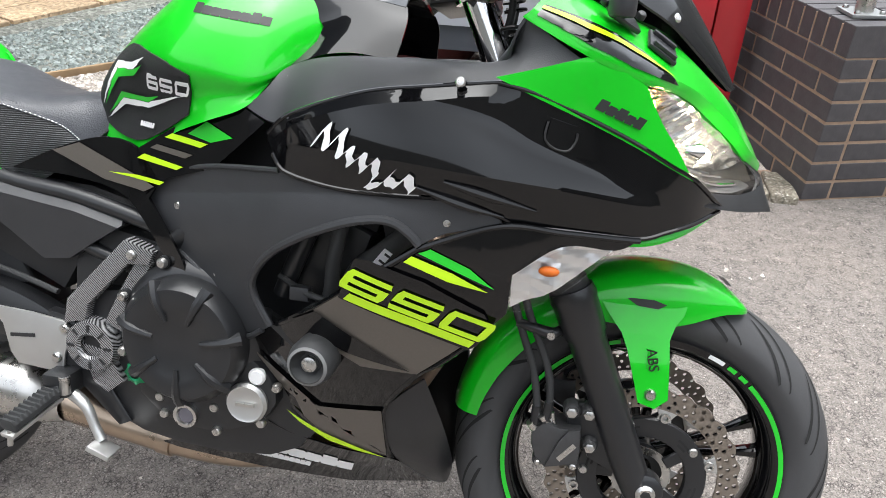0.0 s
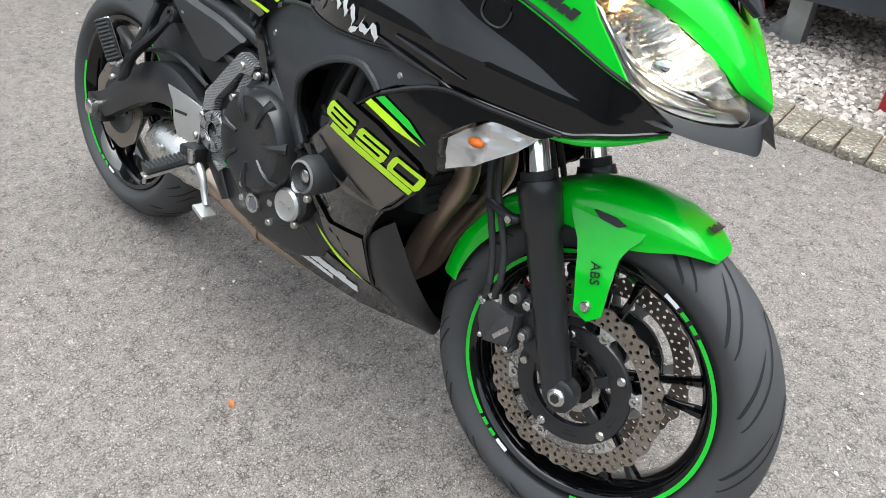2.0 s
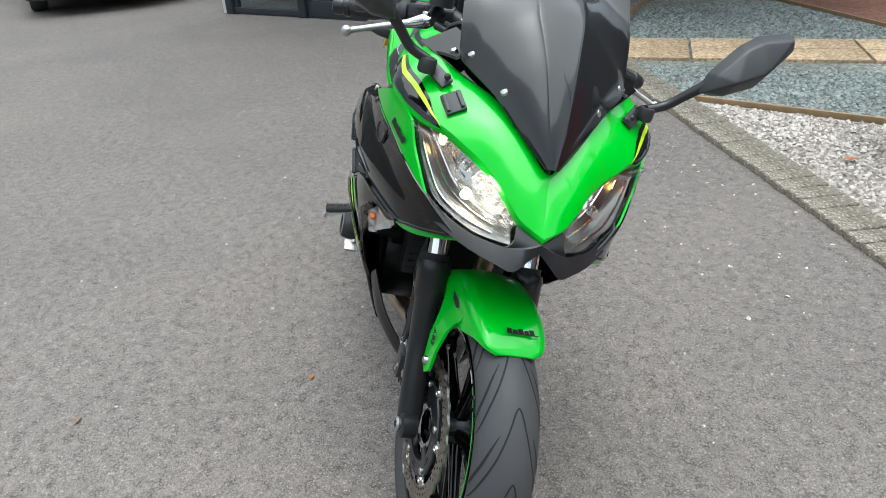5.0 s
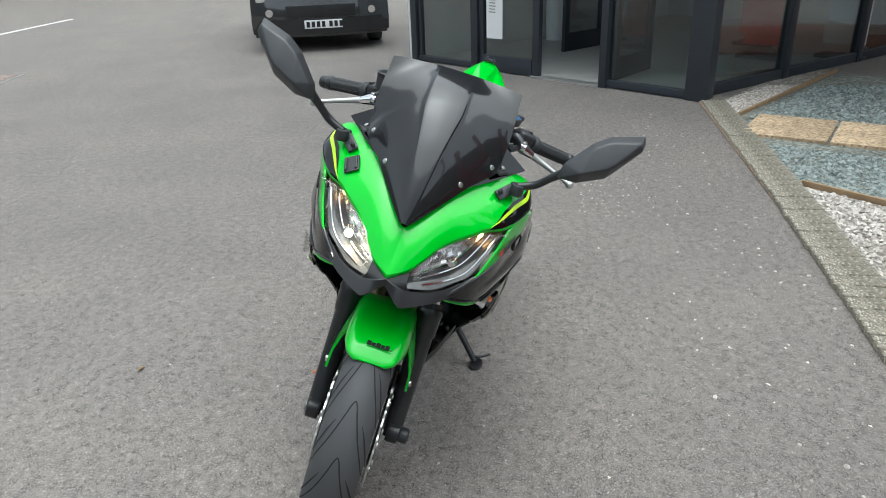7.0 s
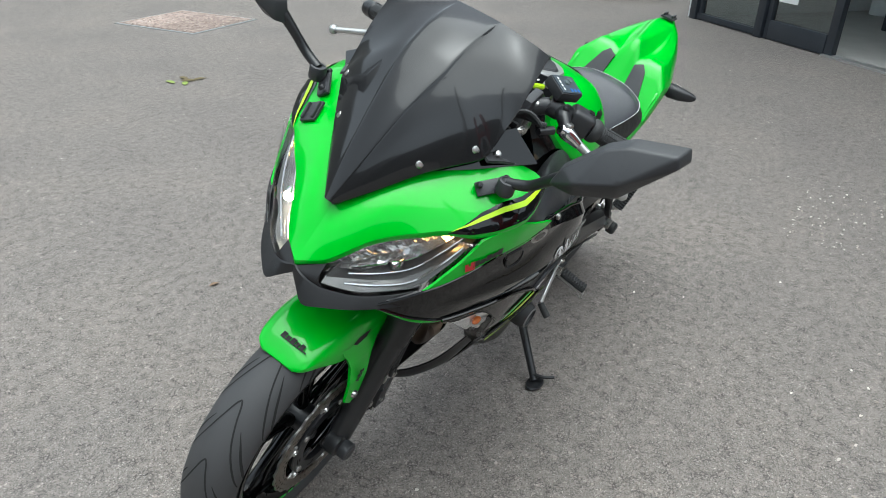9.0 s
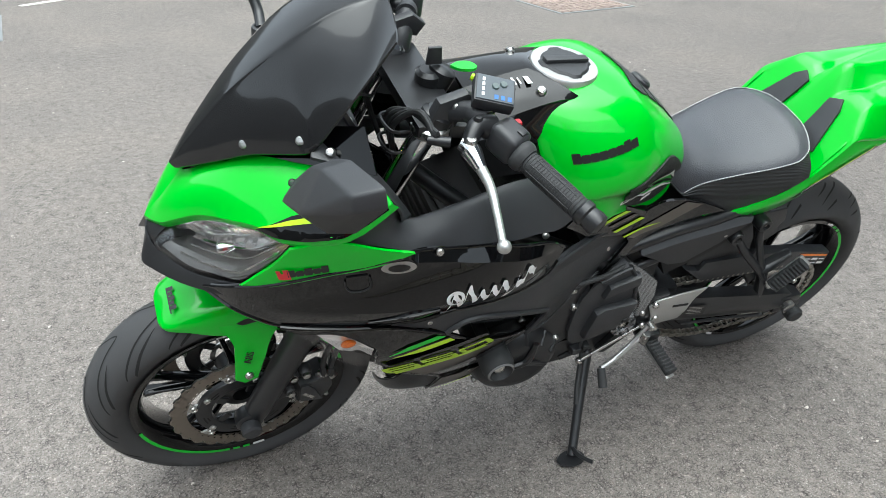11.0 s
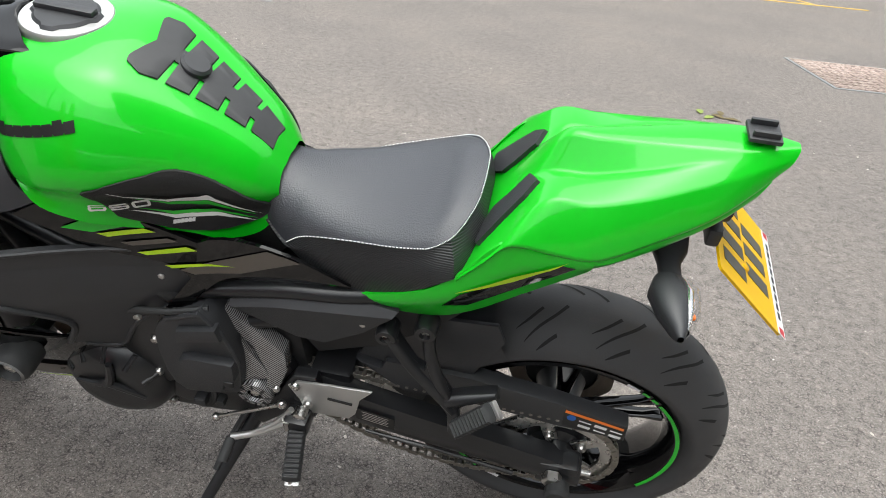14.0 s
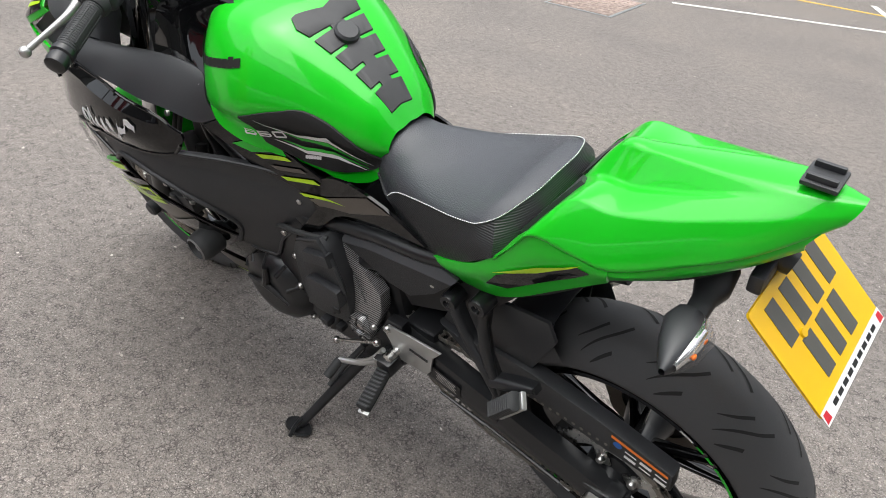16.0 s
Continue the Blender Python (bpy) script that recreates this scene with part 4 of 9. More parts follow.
b = sheet(PADL, lambda u, v: tank_side(u, v, 1, 0.004), 0.004, 0.008, 3, (0, 10), (0, -1, 0))
part("knee_pad", b, PADM, bike, "black ribbed rubber knee pad on the tank")
for sd in (-1, 1):
    if sd == -1:
        lines_ = (([(0.598, 0.889), (0.568, 0.880), (0.528, 0.878), (0.480, 0.812), (0.530, 0.868), (0.568, 0.872)], WHITE), ([(0.590, 0.879), (0.568, 0.8715), (0.530, 0.8675), (0.486, 0.814), (0.532, 0.858), (0.568, 0.863)], GDECAL),
                  ([(0.665, 0.845), (0.582, 0.826), (0.532, 0.829), (0.484, 0.790), (0.534, 0.819), (0.582, 0.817)], WHITE), ([(0.610, 0.839), (0.582, 0.834), (0.532, 0.838), (0.490, 0.800), (0.534, 0.8295), (0.582, 0.8265)], GDECAL))
    else:
        lines_ = (([(0.642, 0.881), (0.584, 0.848), (0.531, 0.850), (0.476, 0.786), (0.532, 0.840), (0.584, 0.841)], WHITE), ([(0.618, 0.862), (0.584, 0.840), (0.533, 0.839), (0.482, 0.786), (0.534, 0.828), (0.584, 0.832)], GDECAL),
                  ([(0.640, 0.832), (0.586, 0.806), (0.532, 0.806), (0.484, 0.776), (0.532, 0.797), (0.586, 0.798)], WHITE), ([(0.625, 0.832), (0.586, 0.814), (0.532, 0.815), (0.482, 0.779), (0.532, 0.8065), (0.586, 0.8065)], GDECAL))
    for o, mt in lines_:
        b = sheet(o, lambda u, v: tank_side(u, v, sd, 0.0078), 0, 0.006, 1)
        part("pad_stripe", b, mt, bike, "", 60)
    square_digits("650", 0.640 if sd == 1 else 0.637, 0.858 if sd == -1 else 0.847, 4 * sd, sd, 0.023, 0.021, 0.004, 0.35, 0.0105, WHITE, tank_side)
    wordmark("pad_mark", [(0.6 * k, 0.6 * k + 0.5, 1.0) for k in range(6)], WHITE, 0.592 if sd == 1 else 0.560, 0.787, 3 * sd, sd, 0.0085, 0.0085, tank_side, 0.3, 0.55)
LOGO = [(0.42 * k, 0.42 * k + 0.37, 0.44 if k in (0, 6) else 0.36) for k in range(8)]


def belly_face(X, Z, s, o):
    return (X, s * (-belly_skin(X, Z)[1] + o), Z)


wordmark("tank_mark", LOGO, BDECAL, 0.786, 0.926, 13, 1, 0.0365, 0.0012, tank_side, 0, 0.27)
wordmark("tank_mark", LOGO, BDECAL, 0.668, 0.955, -6, -1, 0.033, 0.0012, tank_side, 0, 0.27)
wordmark("belly_mark", LOGO, WHITE, 0.690, 0.274, -8, -1, 0.066, 0.0018, belly_face, 0.2, 0.27)
wordmark("belly_mark", [(0.7 * k, 0.7 * k + 0.58, 1.0) for k in range(12)], WHITE, 0.722, 0.252, -8, -1, 0.0135, 0.0018, belly_face, 0.2, 0.6)


def tank_top(X, Y, off=0.0):
    h = TANKTREE.ray_cast(Vector((X, Y, 1.5)), Vector((0, 0, -1)))
    return tuple(h[0] + Vector((0, 0, off))) if h[0] is not None else (X, Y, 0.9)


# spine pad of the tank
SPINE = mat("grey_rubber_pad", (0.04, 0.04, 0.042), 0.55, var=0.15, scale=60)
# rows from front to rear: place, half width, sweep
PADROWS = [(0.626, 0.050, 0.26), (0.622, 0.060, 0.26), (0.606, 0.068, 0.20), (0.598, 0.060, 0.05), (0.5975, 0.015, 0.05), (0.591, 0.015, 0.04), (0.5905, 0.058, 0.02), (0.566, 0.050, 0.0), (0.5655, 0.015, 0.0),
           (0.559, 0.015, 0.0), (0.5585, 0.048, 0.0), (0.534, 0.041, -0.02), (0.5335, 0.013, -0.02), (0.527, 0.013, -0.03), (0.5265, 0.039, -0.03), (0.502, 0.034, -0.04), (0.5015, 0.012, -0.04), (0.495, 0.012, -0.04), (0.4945, 0.032, -0.04), (0.468, 0.026, -0.04)]
b = bmesh.new()
rows = []
for x, w, sweep in PADROWS:
    rows.append([b.verts.new(tank_top(x + sweep * abs(w * k / 6), w * k / 6, 0.0035)) for k in range(-6, 7)])
for A, B in zip(rows, rows[1:]):
    for k in range(12):
        b.faces.new((A[k], A[k + 1], B[k + 1], B[k]))
r = bmesh.ops.extrude_face_region(b, geom=list(b.faces))
for g in r["geom"]:
    if isinstance(g, bmesh.types.BMVert):
        g.co.z -= 0.003
part("spine_pad", b, SPINE, bike, "grey rubber tank spine pad with notched edges")
b = capped([(0.022, -0.004), (0.022, 0.006), (0.018, 0.010)], 24, axis="z")
bmesh.ops.transform(b, matrix=pose(0.577, 0, tank_top(0.577, 0)[2] + 0.002, 0, -30, 0), verts=b.verts)
part("spine_boss", b, MATT, bike)
# filler cap
cap = new("filler_cap")
cap.parent = bike
b = lathe([(0.030, 0.008), (0.036, 0.009), (0.060, 0.008), (0.063, 0.004), (0.063, -0.01)], 48, axis="z")
CAPM = pose(0.752, 0, 1.016, 0, -3, 0)
bmesh.ops.transform(b, matrix=CAPM, verts=b.verts)
part("cap_ring", b, ALU, cap, "brushed silver filler ring")
b = lathe([(1e-5, 0.013), (0.040, 0.013), (0.044, 0.009), (0.044, 0.0)], 36, axis="z", wave=lambda a, k: 0.006 * (1 if math.cos(4 * a) > 0.5 else 0) if k > 0 else 0)
box((0.085, 0.016, 0.008), (0, 0, 0.016), 0.002, bm=b)
bmesh.ops.transform(b, matrix=CAPM, verts=b.verts)
part("cap_lid", b, MATT, cap, "black locking filler lid")
# black cover ahead of the tank
b = loft([[(0.955, -0.105, 0.984), (0.95, -0.06, 1.004), (0.95, 0, 1.009), (0.95, 0.06, 1.004), (0.955, 0.105, 0.984)],
          [(0.86, -0.090, 1.000), (0.86, -0.06, 1.016), (0.865, 0, 1.024), (0.86, 0.06, 1.016), (0.86, 0.090, 1.000)],
          [(0.80, -0.085, 1.009), (0.80, -0.062, 1.018), (0.82, 0, 1.030), (0.80, 0.062, 1.018), (0.80, 0.085, 1.009)],
          [(0.755, -0.084, 1.008), (0.778, -0.066, 1.018), (0.818, 0, 1.028), (0.778, 0.066, 1.018), (0.755, 0.084, 1.008)]], 4, 0.006, (0, 0, -1), 3)
part("tank_front_cover", b, GLOSS, bike, "gloss black cover ahead of the tank", 50)
b = loft([[(0.957, 0.104, 0.984), (0.90, 0.096, 0.993), (0.86, 0.090, 0.999), (0.82, 0.087, 1.004), (0.772, 0.085, 1.006)],
          [(0.962, 0.124, 0.962), (0.92, 0.120, 0.966), (0.885, 0.116, 0.964), (0.862, 0.112, 0.958), (0.838, 0.108, 0.950)],
          [(0.955, 0.150, 0.912), (0.90, 0.150, 0.918), (0.86, 0.150, 0.914), (0.835, 0.150, 0.906), (0.808, 0.152, 0.895)]], 4, 0.004, (0, -1, 0), 3)
pair("tank_front_side", b, GLOSS, bike)
for u, w, d in ((0.868, 0.034, 0.004), (0.858, 0.030, 0.0025), (0.842, 0.036, 0.009)):
    part("cover_print", box((d, w * 0.6, 0.001), (u, 0.040, 1.0245 - 0.0012 * 10 * abs(u - 0.85)), m=None), WHITE, bike, "small white printed bar")
for sd in (-1, 1):
    bolt((0.827, sd * 0.066, 1.018), (0, sd * 0.4, 1), 0.009, 0.005, bike)
    bolt((0.850, sd * 0.226, 0.838), (0, sd, 0.3), 0.0062, 0.003, bike)
    bolt((0.813, sd * 0.164, 0.881), (0, sd * 0.7, 0.7), 0.0062, 0.003, bike)
    bolt((1.065, sd * 0.2735, 0.896), (0, sd, 0.3), 0.0062, 0.003, bike)
    bolt((1.062, sd * 0.272, 0.726), (0, sd, 0), 0.0056, 0.003, bike)
    bolt((0.630, sd * 0.145, 0.675), (0, sd, 0), 0.0062, 0.003, bike)
    bolt((0.662, sd * 0.115, 0.275), (0, sd, 0), 0.0056, 0.003, bike)

# ---- seat ----
SEAT = [(0.472, 0.836, 0.072, 0.772), (0.437, 0.826, 0.090, 0.743), (0.405, 0.820, 0.098, 0.770), (0.335, 0.816, 0.112, 0.792), (0.268, 0.827, 0.125, 0.808), (0.216, 0.845, 0.131, 0.822)]
REAREDGE = [(0.155, 0.0, 0.860), (0.157, 0.050, 0.857), (0.166, 0.085, 0.850), (0.175, 0.106, 0.843), (0.184, 0.119, 0.837)]


def both(row):
    return [(p[0], -p[1], p[2]) for p in row[::-1]][:-1] + row


ribs = [[(x, 0, zc), (x, 0.5 * ye, zc - 0.10 * (zc - ze)), (x, 0.78 * ye, zc - 0.34 * (zc - ze)), (x, 0.93 * ye, zc - 0.66 * (zc - ze)), (x, ye, ze)] for x, zc, ye, ze in SEAT]
ribs.append([(0.186, 0, 0.859), (0.188, 0.062, 0.855), (0.193, 0.096, 0.847), (0.197, 0.115, 0.838), (0.200, 0.128, 0.829)])
ribs.append(REAREDGE)
part("seat_top", loft([both(r) for r in ribs], 4, m=5), LEATHER, bike, "smooth black vinyl seat top with white stitching", 60)
SEAM = [r[-1] for r in ribs]
FOOT = [(0.472, 0.070, 0.762), (0.440, 0.088, 0.736), (0.408, 0.098, 0.712), (0.362, 0.106, 0.680), (0.285, 0.125, 0.702), (0.225, 0.140, 0.744), (0.198, 0.146, 0.768), (0.172, 0.146, 0.787)]
b = loft([SEAM, [(0.5 * (p[0] + q[0]) - (0.004 if k == len(FOOT) - 1 else 0), 0.5 * (p[1] + q[1]) + 0.005, 0.5 * (p[2] + q[2])) for k, (p, q) in enumerate(zip(SEAM, FOOT))], FOOT], 5, m=4)
pair("seat_side", b, LEATHER2, bike, "ribbed black vinyl seat side")
BASE = [(0.142, 0.0, 0.800), (0.143, 0.056, 0.800), (0.150, 0.098, 0.797), (0.160, 0.126, 0.792), (0.172, 0.146, 0.787)]
b = loft([both(REAREDGE), [(0.5 * (p[0] + q[0]) - 0.004, 0.5 * (p[1] + q[1]) + 0.005 * (1 if p[1] > 0.118 else -1 if p[1] < -0.118 else 0), 0.5 * (p[2] + q[2])) for p, q in zip(both(REAREDGE), both(BASE))], both(BASE)], 4, m=4)
part("seat_back", b, LEATHER2, bike, "ribbed black vinyl back of the seat")
pts = crom([(p[0], p[1] + 0.0015, p[2] + 0.0015) for p in SEAM[1:]] + [(p[0] - 0.0015, p[1], p[2] + 0.0015) for p in REAREDGE[-2::-1]], 22)
b = bmesh.new()
for p, q in list(zip(pts, pts[1:]))[::2]:
    tube([p, q], 0.0009, 5, 1, b)
pair("stitching", b, WHITE, bike)
piping = [(p[0], p[1], p[2]) for p in SEAM[1:]] + [(p[0], p[1], p[2]) for p in REAREDGE[-2::-1]]
pair("seat_seam", tube(piping, 0.0016, 6), LEATHER, bike)

# ---- tail ----
COWL = [[(0.168, 0, 0.780), (0.168, 0.018, 0.780), (0.168, 0.045, 0.780), (0.167, 0.080, 0.782), (0.167, 0.138, 0.787), (0.168, 0.150, 0.790)],
        [(0.113, 0, 0.868), (0.113, 0.016, 0.867), (0.112, 0.036, 0.862), (0.116, 0.076, 0.860), (0.120, 0.128, 0.856), (0.134, 0.150, 0.834)],
        [(0.055, 0, 0.956), (0.056, 0.010, 0.954), (0.076, 0.034, 0.910), (0.064, 0.060, 0.922), (0.068, 0.108, 0.922), (0.101, 0.150, 0.873)],
        [(0.010, 0, 0.965), (0.010, 0.014, 0.964), (0.012, 0.042, 0.924), (0.008, 0.060, 0.932), (0.010, 0.106, 0.926), (0.040, 0.147, 0.868)],
        [(-0.060, 0, 0.976), (-0.060, 0.022, 0.974), (-0.060, 0.046, 0.950), (-0.060, 0.058, 0.953), (-0.055, 0.094, 0.938), (-0.012, 0.140, 0.864)],
        [(-0.120, 0, 0.986), (-0.120, 0.028, 0.983), (-0.120, 0.040, 0.972), (-0.120, 0.048, 0.970), (-0.115, 0.076, 0.954), (-0.088, 0.112, 0.893)],
        [(-0.175, 0, 0.991), (-0.175, 0.026, 0.989), (-0.175, 0.033, 0.984), (-0.175, 0.038, 0.980), (-0.172, 0.054, 0.968), (-0.158, 0.080, 0.926)],
        [(-0.237, 0, 0.990), (-0.237, 0.006, 0.989), (-0.237, 0.009, 0.987), (-0.236, 0.012, 0.984), (-0.233, 0.018, 0.976), (-0.228, 0.022, 0.968)]]
COWL = [r + [(r[-1][0], r[-1][1] - 0.006, r[-1][2] - 0.008), (r[-1][0], r[-1][1] - 0.022, r[-1][2] - 0.004)] for r in COWL]


def softened(row, r=0.005):
    """The same line with each inner corner rounded."""
    out = [row[0]]
    for a, p, c in zip(row, row[1:], row[2:]):
        a, p, c = Vector(a), Vector(p), Vector(c)
        ra, rc = min(r / max((a - p).length, 1e-6), 0.4), min(r / max((c - p).length, 1e-6), 0.4)
        q0, q1 = p.lerp(a, ra), p.lerp(c, rc)
        out += [tuple(q0), tuple(0.5 * p + 0.25 * (q0 + q1)), tuple(q1)]
    return out + [row[-1]]


b = loft([both(softened(r)) for r in COWL], 1, m=6)
cowl = part("seat_cowl", b, GREEN, bike, "lime green single-seat tail cowl with creased humps", 60)
COWLTREE = BVHTree.FromPolygons([tuple(v.co) for v in cowl.data.vertices], [tuple(p.vertices) for p in cowl.data.polygons])
b = loft([[(0.368, 0.107, 0.681), (0.30, 0.126, 0.700), (0.22, 0.142, 0.746), (0.168, 0.142, 0.792), (0.101, 0.140, 0.874), (-0.008, 0.128, 0.868)],
          [(0.369, 0.108, 0.679), (0.29, 0.130, 0.690), (0.21, 0.144, 0.724), (0.15, 0.149, 0.768), (0.08, 0.150, 0.832), (-0.009, 0.140, 0.852)],
          [(0.369, 0.106, 0.677), (0.28, 0.118, 0.666), (0.20, 0.118, 0.668), (0.14, 0.124, 0.704), (0.07, 0.126, 0.764), (-0.005, 0.126, 0.826)]], 5, 0.005, (0, -1, 0), 4)
tl, tr = pair("tail_side", b, GREEN, bike, "lime green tail side panel")
TAILTREE = BVHTree.FromPolygons([tuple(v.co) for v in tl.data.vertices], [tuple(p.vertices) for p in tl.data.polygons])


def tail_face(u, v, off):
    h = TAILTREE.ray_cast(Vector((u, 0.5, v)), Vector((0, -1, 0)))
    return (u, (h[0].y if h[0] is not None else 0.13) + off, v)


b = sheet([(0.186, 0.724), (0.161, 0.762), (0.091, 0.814), (0.031, 0.850), (0.013, 0.846), (0.037, 0.822), (0.123, 0.752), (0.150, 0.728)], lambda u, v: tail_face(u, v, 0.0015), 0, 0.012, 1)
pair("tail_flash", b, GLOSS, bike, "", 60)
b = sheet([(0.168, 0.764), (0.09, 0.820), (0.024, 0.856), (0.09, 0.807)], lambda u, v: tail_face(u, v, 0.0028), 0, 0.012, 1)
pair("tail_stripe", b, YELLOW, bike, "", 60)
b = loft([[(0.0, 0.128, 0.866), (-0.03, 0.122, 0.872), (-0.09, 0.100, 0.896), (-0.16, 0.070, 0.927), (-0.21, 0.038, 0.954)],
          [(0.0, 0.139, 0.850), (-0.03, 0.131, 0.854), (-0.08, 0.111, 0.874), (-0.15, 0.080, 0.906), (-0.20, 0.046, 0.938)],
          [(0.005, 0.126, 0.826), (-0.02, 0.120, 0.834), (-0.08, 0.10, 0.856), (-0.15, 0.07, 0.892), (-0.20, 0.04, 0.926)]], 4, 0.004, (0, -1, 0), 3)
pair("tail_lower", b, GREEN, bike)


def cowl_front(y, z):
    h = COWLTREE.ray_cast(Vector((0.6, y, z)), Vector((-1, 0, 0)))
    x = h[0].x if h[0] is not None else 0.12
    return (x + 0.005, -y, z + 0.004)


# padded inserts of the cowl, the mount and the rear lamp
b = sheet([(0.034, 0.900), (0.058, 0.910), (0.074, 0.894), (0.104, 0.818), (0.072, 0.806), (0.040, 0.836)], cowl_front, 0.010, 0.008, 2, (0, 1, 2, 3, 4, 5), (-0.8, 0, -0.5))
pair("cowl_pad", b, MATT, bike, "black foam pad on the tail cowl")
mount = new("camera_mount")
mount.parent = bike
part("mount_base", box((0.042, 0.044, 0.007), (-0.188, 0, 1.0), 0.003), MATT, mount)
for yy in (-0.014, 0.014):
    part("mount_rail", box((0.034, 0.006, 0.010), (-0.188, yy, 1.006), 0.002), MATT, mount)
SMOKERED = mat("smoked_red_lens", (0.055, 0.010, 0.008), 0.15, coat=1.0, var=0.3, scale=60)
part("tail_lamp", loft([[(-0.148, -0.064, 0.934), (-0.188, -0.050, 0.948), (-0.222, 0, 0.962), (-0.188, 0.050, 0.948), (-0.148, 0.064, 0.934)], [(-0.146, -0.058, 0.916), (-0.180, -0.044, 0.922), (-0.206, 0, 0.934), (-0.180, 0.044, 0.922), (-0.146, 0.058, 0.916)]], 5, 0.008, (1, 0, 0)), SMOKERED, bike, "dark smoked red tail lamp strip")
b = loft([[(0.18, 0.10, 0.66), (0.10, 0.10, 0.72), (0.0, 0.09, 0.80), (-0.10, 0.07, 0.85), (-0.19, 0.035, 0.92)],
          [(0.18, 0.0, 0.65), (0.10, 0, 0.70), (0.0, 0, 0.78), (-0.10, 0, 0.83), (-0.19, 0, 0.91)],
          [(0.18, -0.10, 0.66), (0.10, -0.10, 0.72), (0.0, -0.09, 0.80), (-0.10, -0.07, 0.85), (-0.19, -0.035, 0.92)]], 4, 0.006, (0, 0, -1), 3)
part("undertray", b, DARK, bike)

# ---- nose, lamps, screen, mirrors ----
HTOP = [(1.282, 0.221, 0.907), (1.318, 0.178, 0.900), (1.346, 0.148, 0.888), (1.370, 0.116, 0.872), (1.396, 0.088, 0.854), (1.424, 0.066, 0.831), (1.447, 0.045, 0.809)]
HLOW = [(1.282, 0.222, 0.905), (1.303, 0.212, 0.868), (1.329, 0.198, 0.836), (1.357, 0.178, 0.797), (1.385, 0.142, 0.777), (1.428, 0.104, 0.770), (1.464, 0.054, 0.775)]
NOSE_LOW = [(1.476, 0.0, 0.794), (1.462, 0.022, 0.804), (1.448, 0.042, 0.813), (1.426, 0.064, 0.835), (1.398, 0.086, 0.858), (1.372, 0.114, 0.876), (1.347, 0.147, 0.892), (1.318, 0.178, 0.904), (1.282, 0.222, 0.911), (1.206, 0.262, 0.940), (1.130, 0.246, 0.977)]
NOSE_MID = [(1.446, 0.0, 0.842), (1.444, 0.016, 0.851), (1.433, 0.032, 0.866), (1.412, 0.052, 0.888), (1.386, 0.074, 0.910), (1.357, 0.100, 0.930), (1.328, 0.128, 0.943), (1.300, 0.153, 0.953), (1.262, 0.180, 0.966), (1.200, 0.222, 0.986), (1.151, 0.226, 1.000)]
NOSE_UP = [(1.408, 0.0, 0.893), (1.404, 0.008, 0.896), (1.390, 0.020, 0.908), (1.372, 0.034, 0.924), (1.348, 0.052, 0.944), (1.320, 0.072, 0.963), (1.292, 0.096, 0.976), (1.265, 0.122, 0.985), (1.235, 0.150, 0.991), (1.208, 0.174, 1.003), (1.181, 0.199, 1.014)]
NOSE_RIM = [(p[0] + 0.15 * (q[0] - p[0]) + 0.006, p[1] + 0.15 * (q[1] - p[1]) + 0.004, p[2] + 0.15 * (q[2] - p[2]) + 0.004) for p, q in zip(NOSE_LOW, NOSE_MID)]
NOSE_RIM[0] = (NOSE_RIM[0][0], 0.0, NOSE_RIM[0][2])
b = loft([NOSE_LOW, NOSE_RIM, NOSE_MID, NOSE_UP], 4, 0.004, (-0.7, 0, -0.7), 2)
nl, nr = pair("nose_panel", b, GREEN, bike, "lime green nose panel between headlamp and screen", 32)
NOSETREE = BVHTree.FromPolygons([tuple(v.co) for v in nl.data.vertices], [tuple(p.vertices) for p in nl.data.polygons])


def nose_face(u, v, off):
    """The outer face of the nose at a place of the side view."""
    h = NOSETREE.ray_cast(Vector((u + 0.1, 0.6, v + 0.15)), Vector((-0.1, -0.6 + 0.18, -0.15)).normalized())
    if h[0] is None:
        return (u, 0.2, v)
    n = h[1] if h[1].y > 0 else -h[1]
    return tuple(h[0] + n * off)


CHEEK = [(1.106, 0.9050), (1.152, 0.918), (1.207, 0.935), (1.245, 0.924), (1.280, 0.907), (1.303, 0.868), (1.328, 0.836), (1.357, 0.795), (1.324, 0.811), (1.277, 0.835), (1.217, 0.861), (1.153, 0.886)]
b = sheet(CHEEK, skin(0.006, lambda u, v: 0.010 * max(0.0, 1 - abs(u - 1.205) / 0.09) * max(0.0, min(1.0, (v - 0.86) / 0.06))), 0.005, 0.014, 3, (0, 2, 4, 7), (0, 1, 0))
pair("cheek_panel", b, GREEN, bike, "lime green panel beside the headlamp")


def on_nose(c, f):
    """Place in the side view of a point of the nose: column c of its rows, and f of the way up from the lower edge."""
    i = min(9, int(c))
    p = [Vector(NOSE_LOW[k]).lerp(Vector(NOSE_MID[k]), f) for k in (i, i + 1)]
    q = p[0].lerp(p[1], c - i)
    k = (0.6 - q.y) / 0.42
    return (q.x - 0.1 + 0.1 * k, q.z - 0.15 + 0.15 * k)


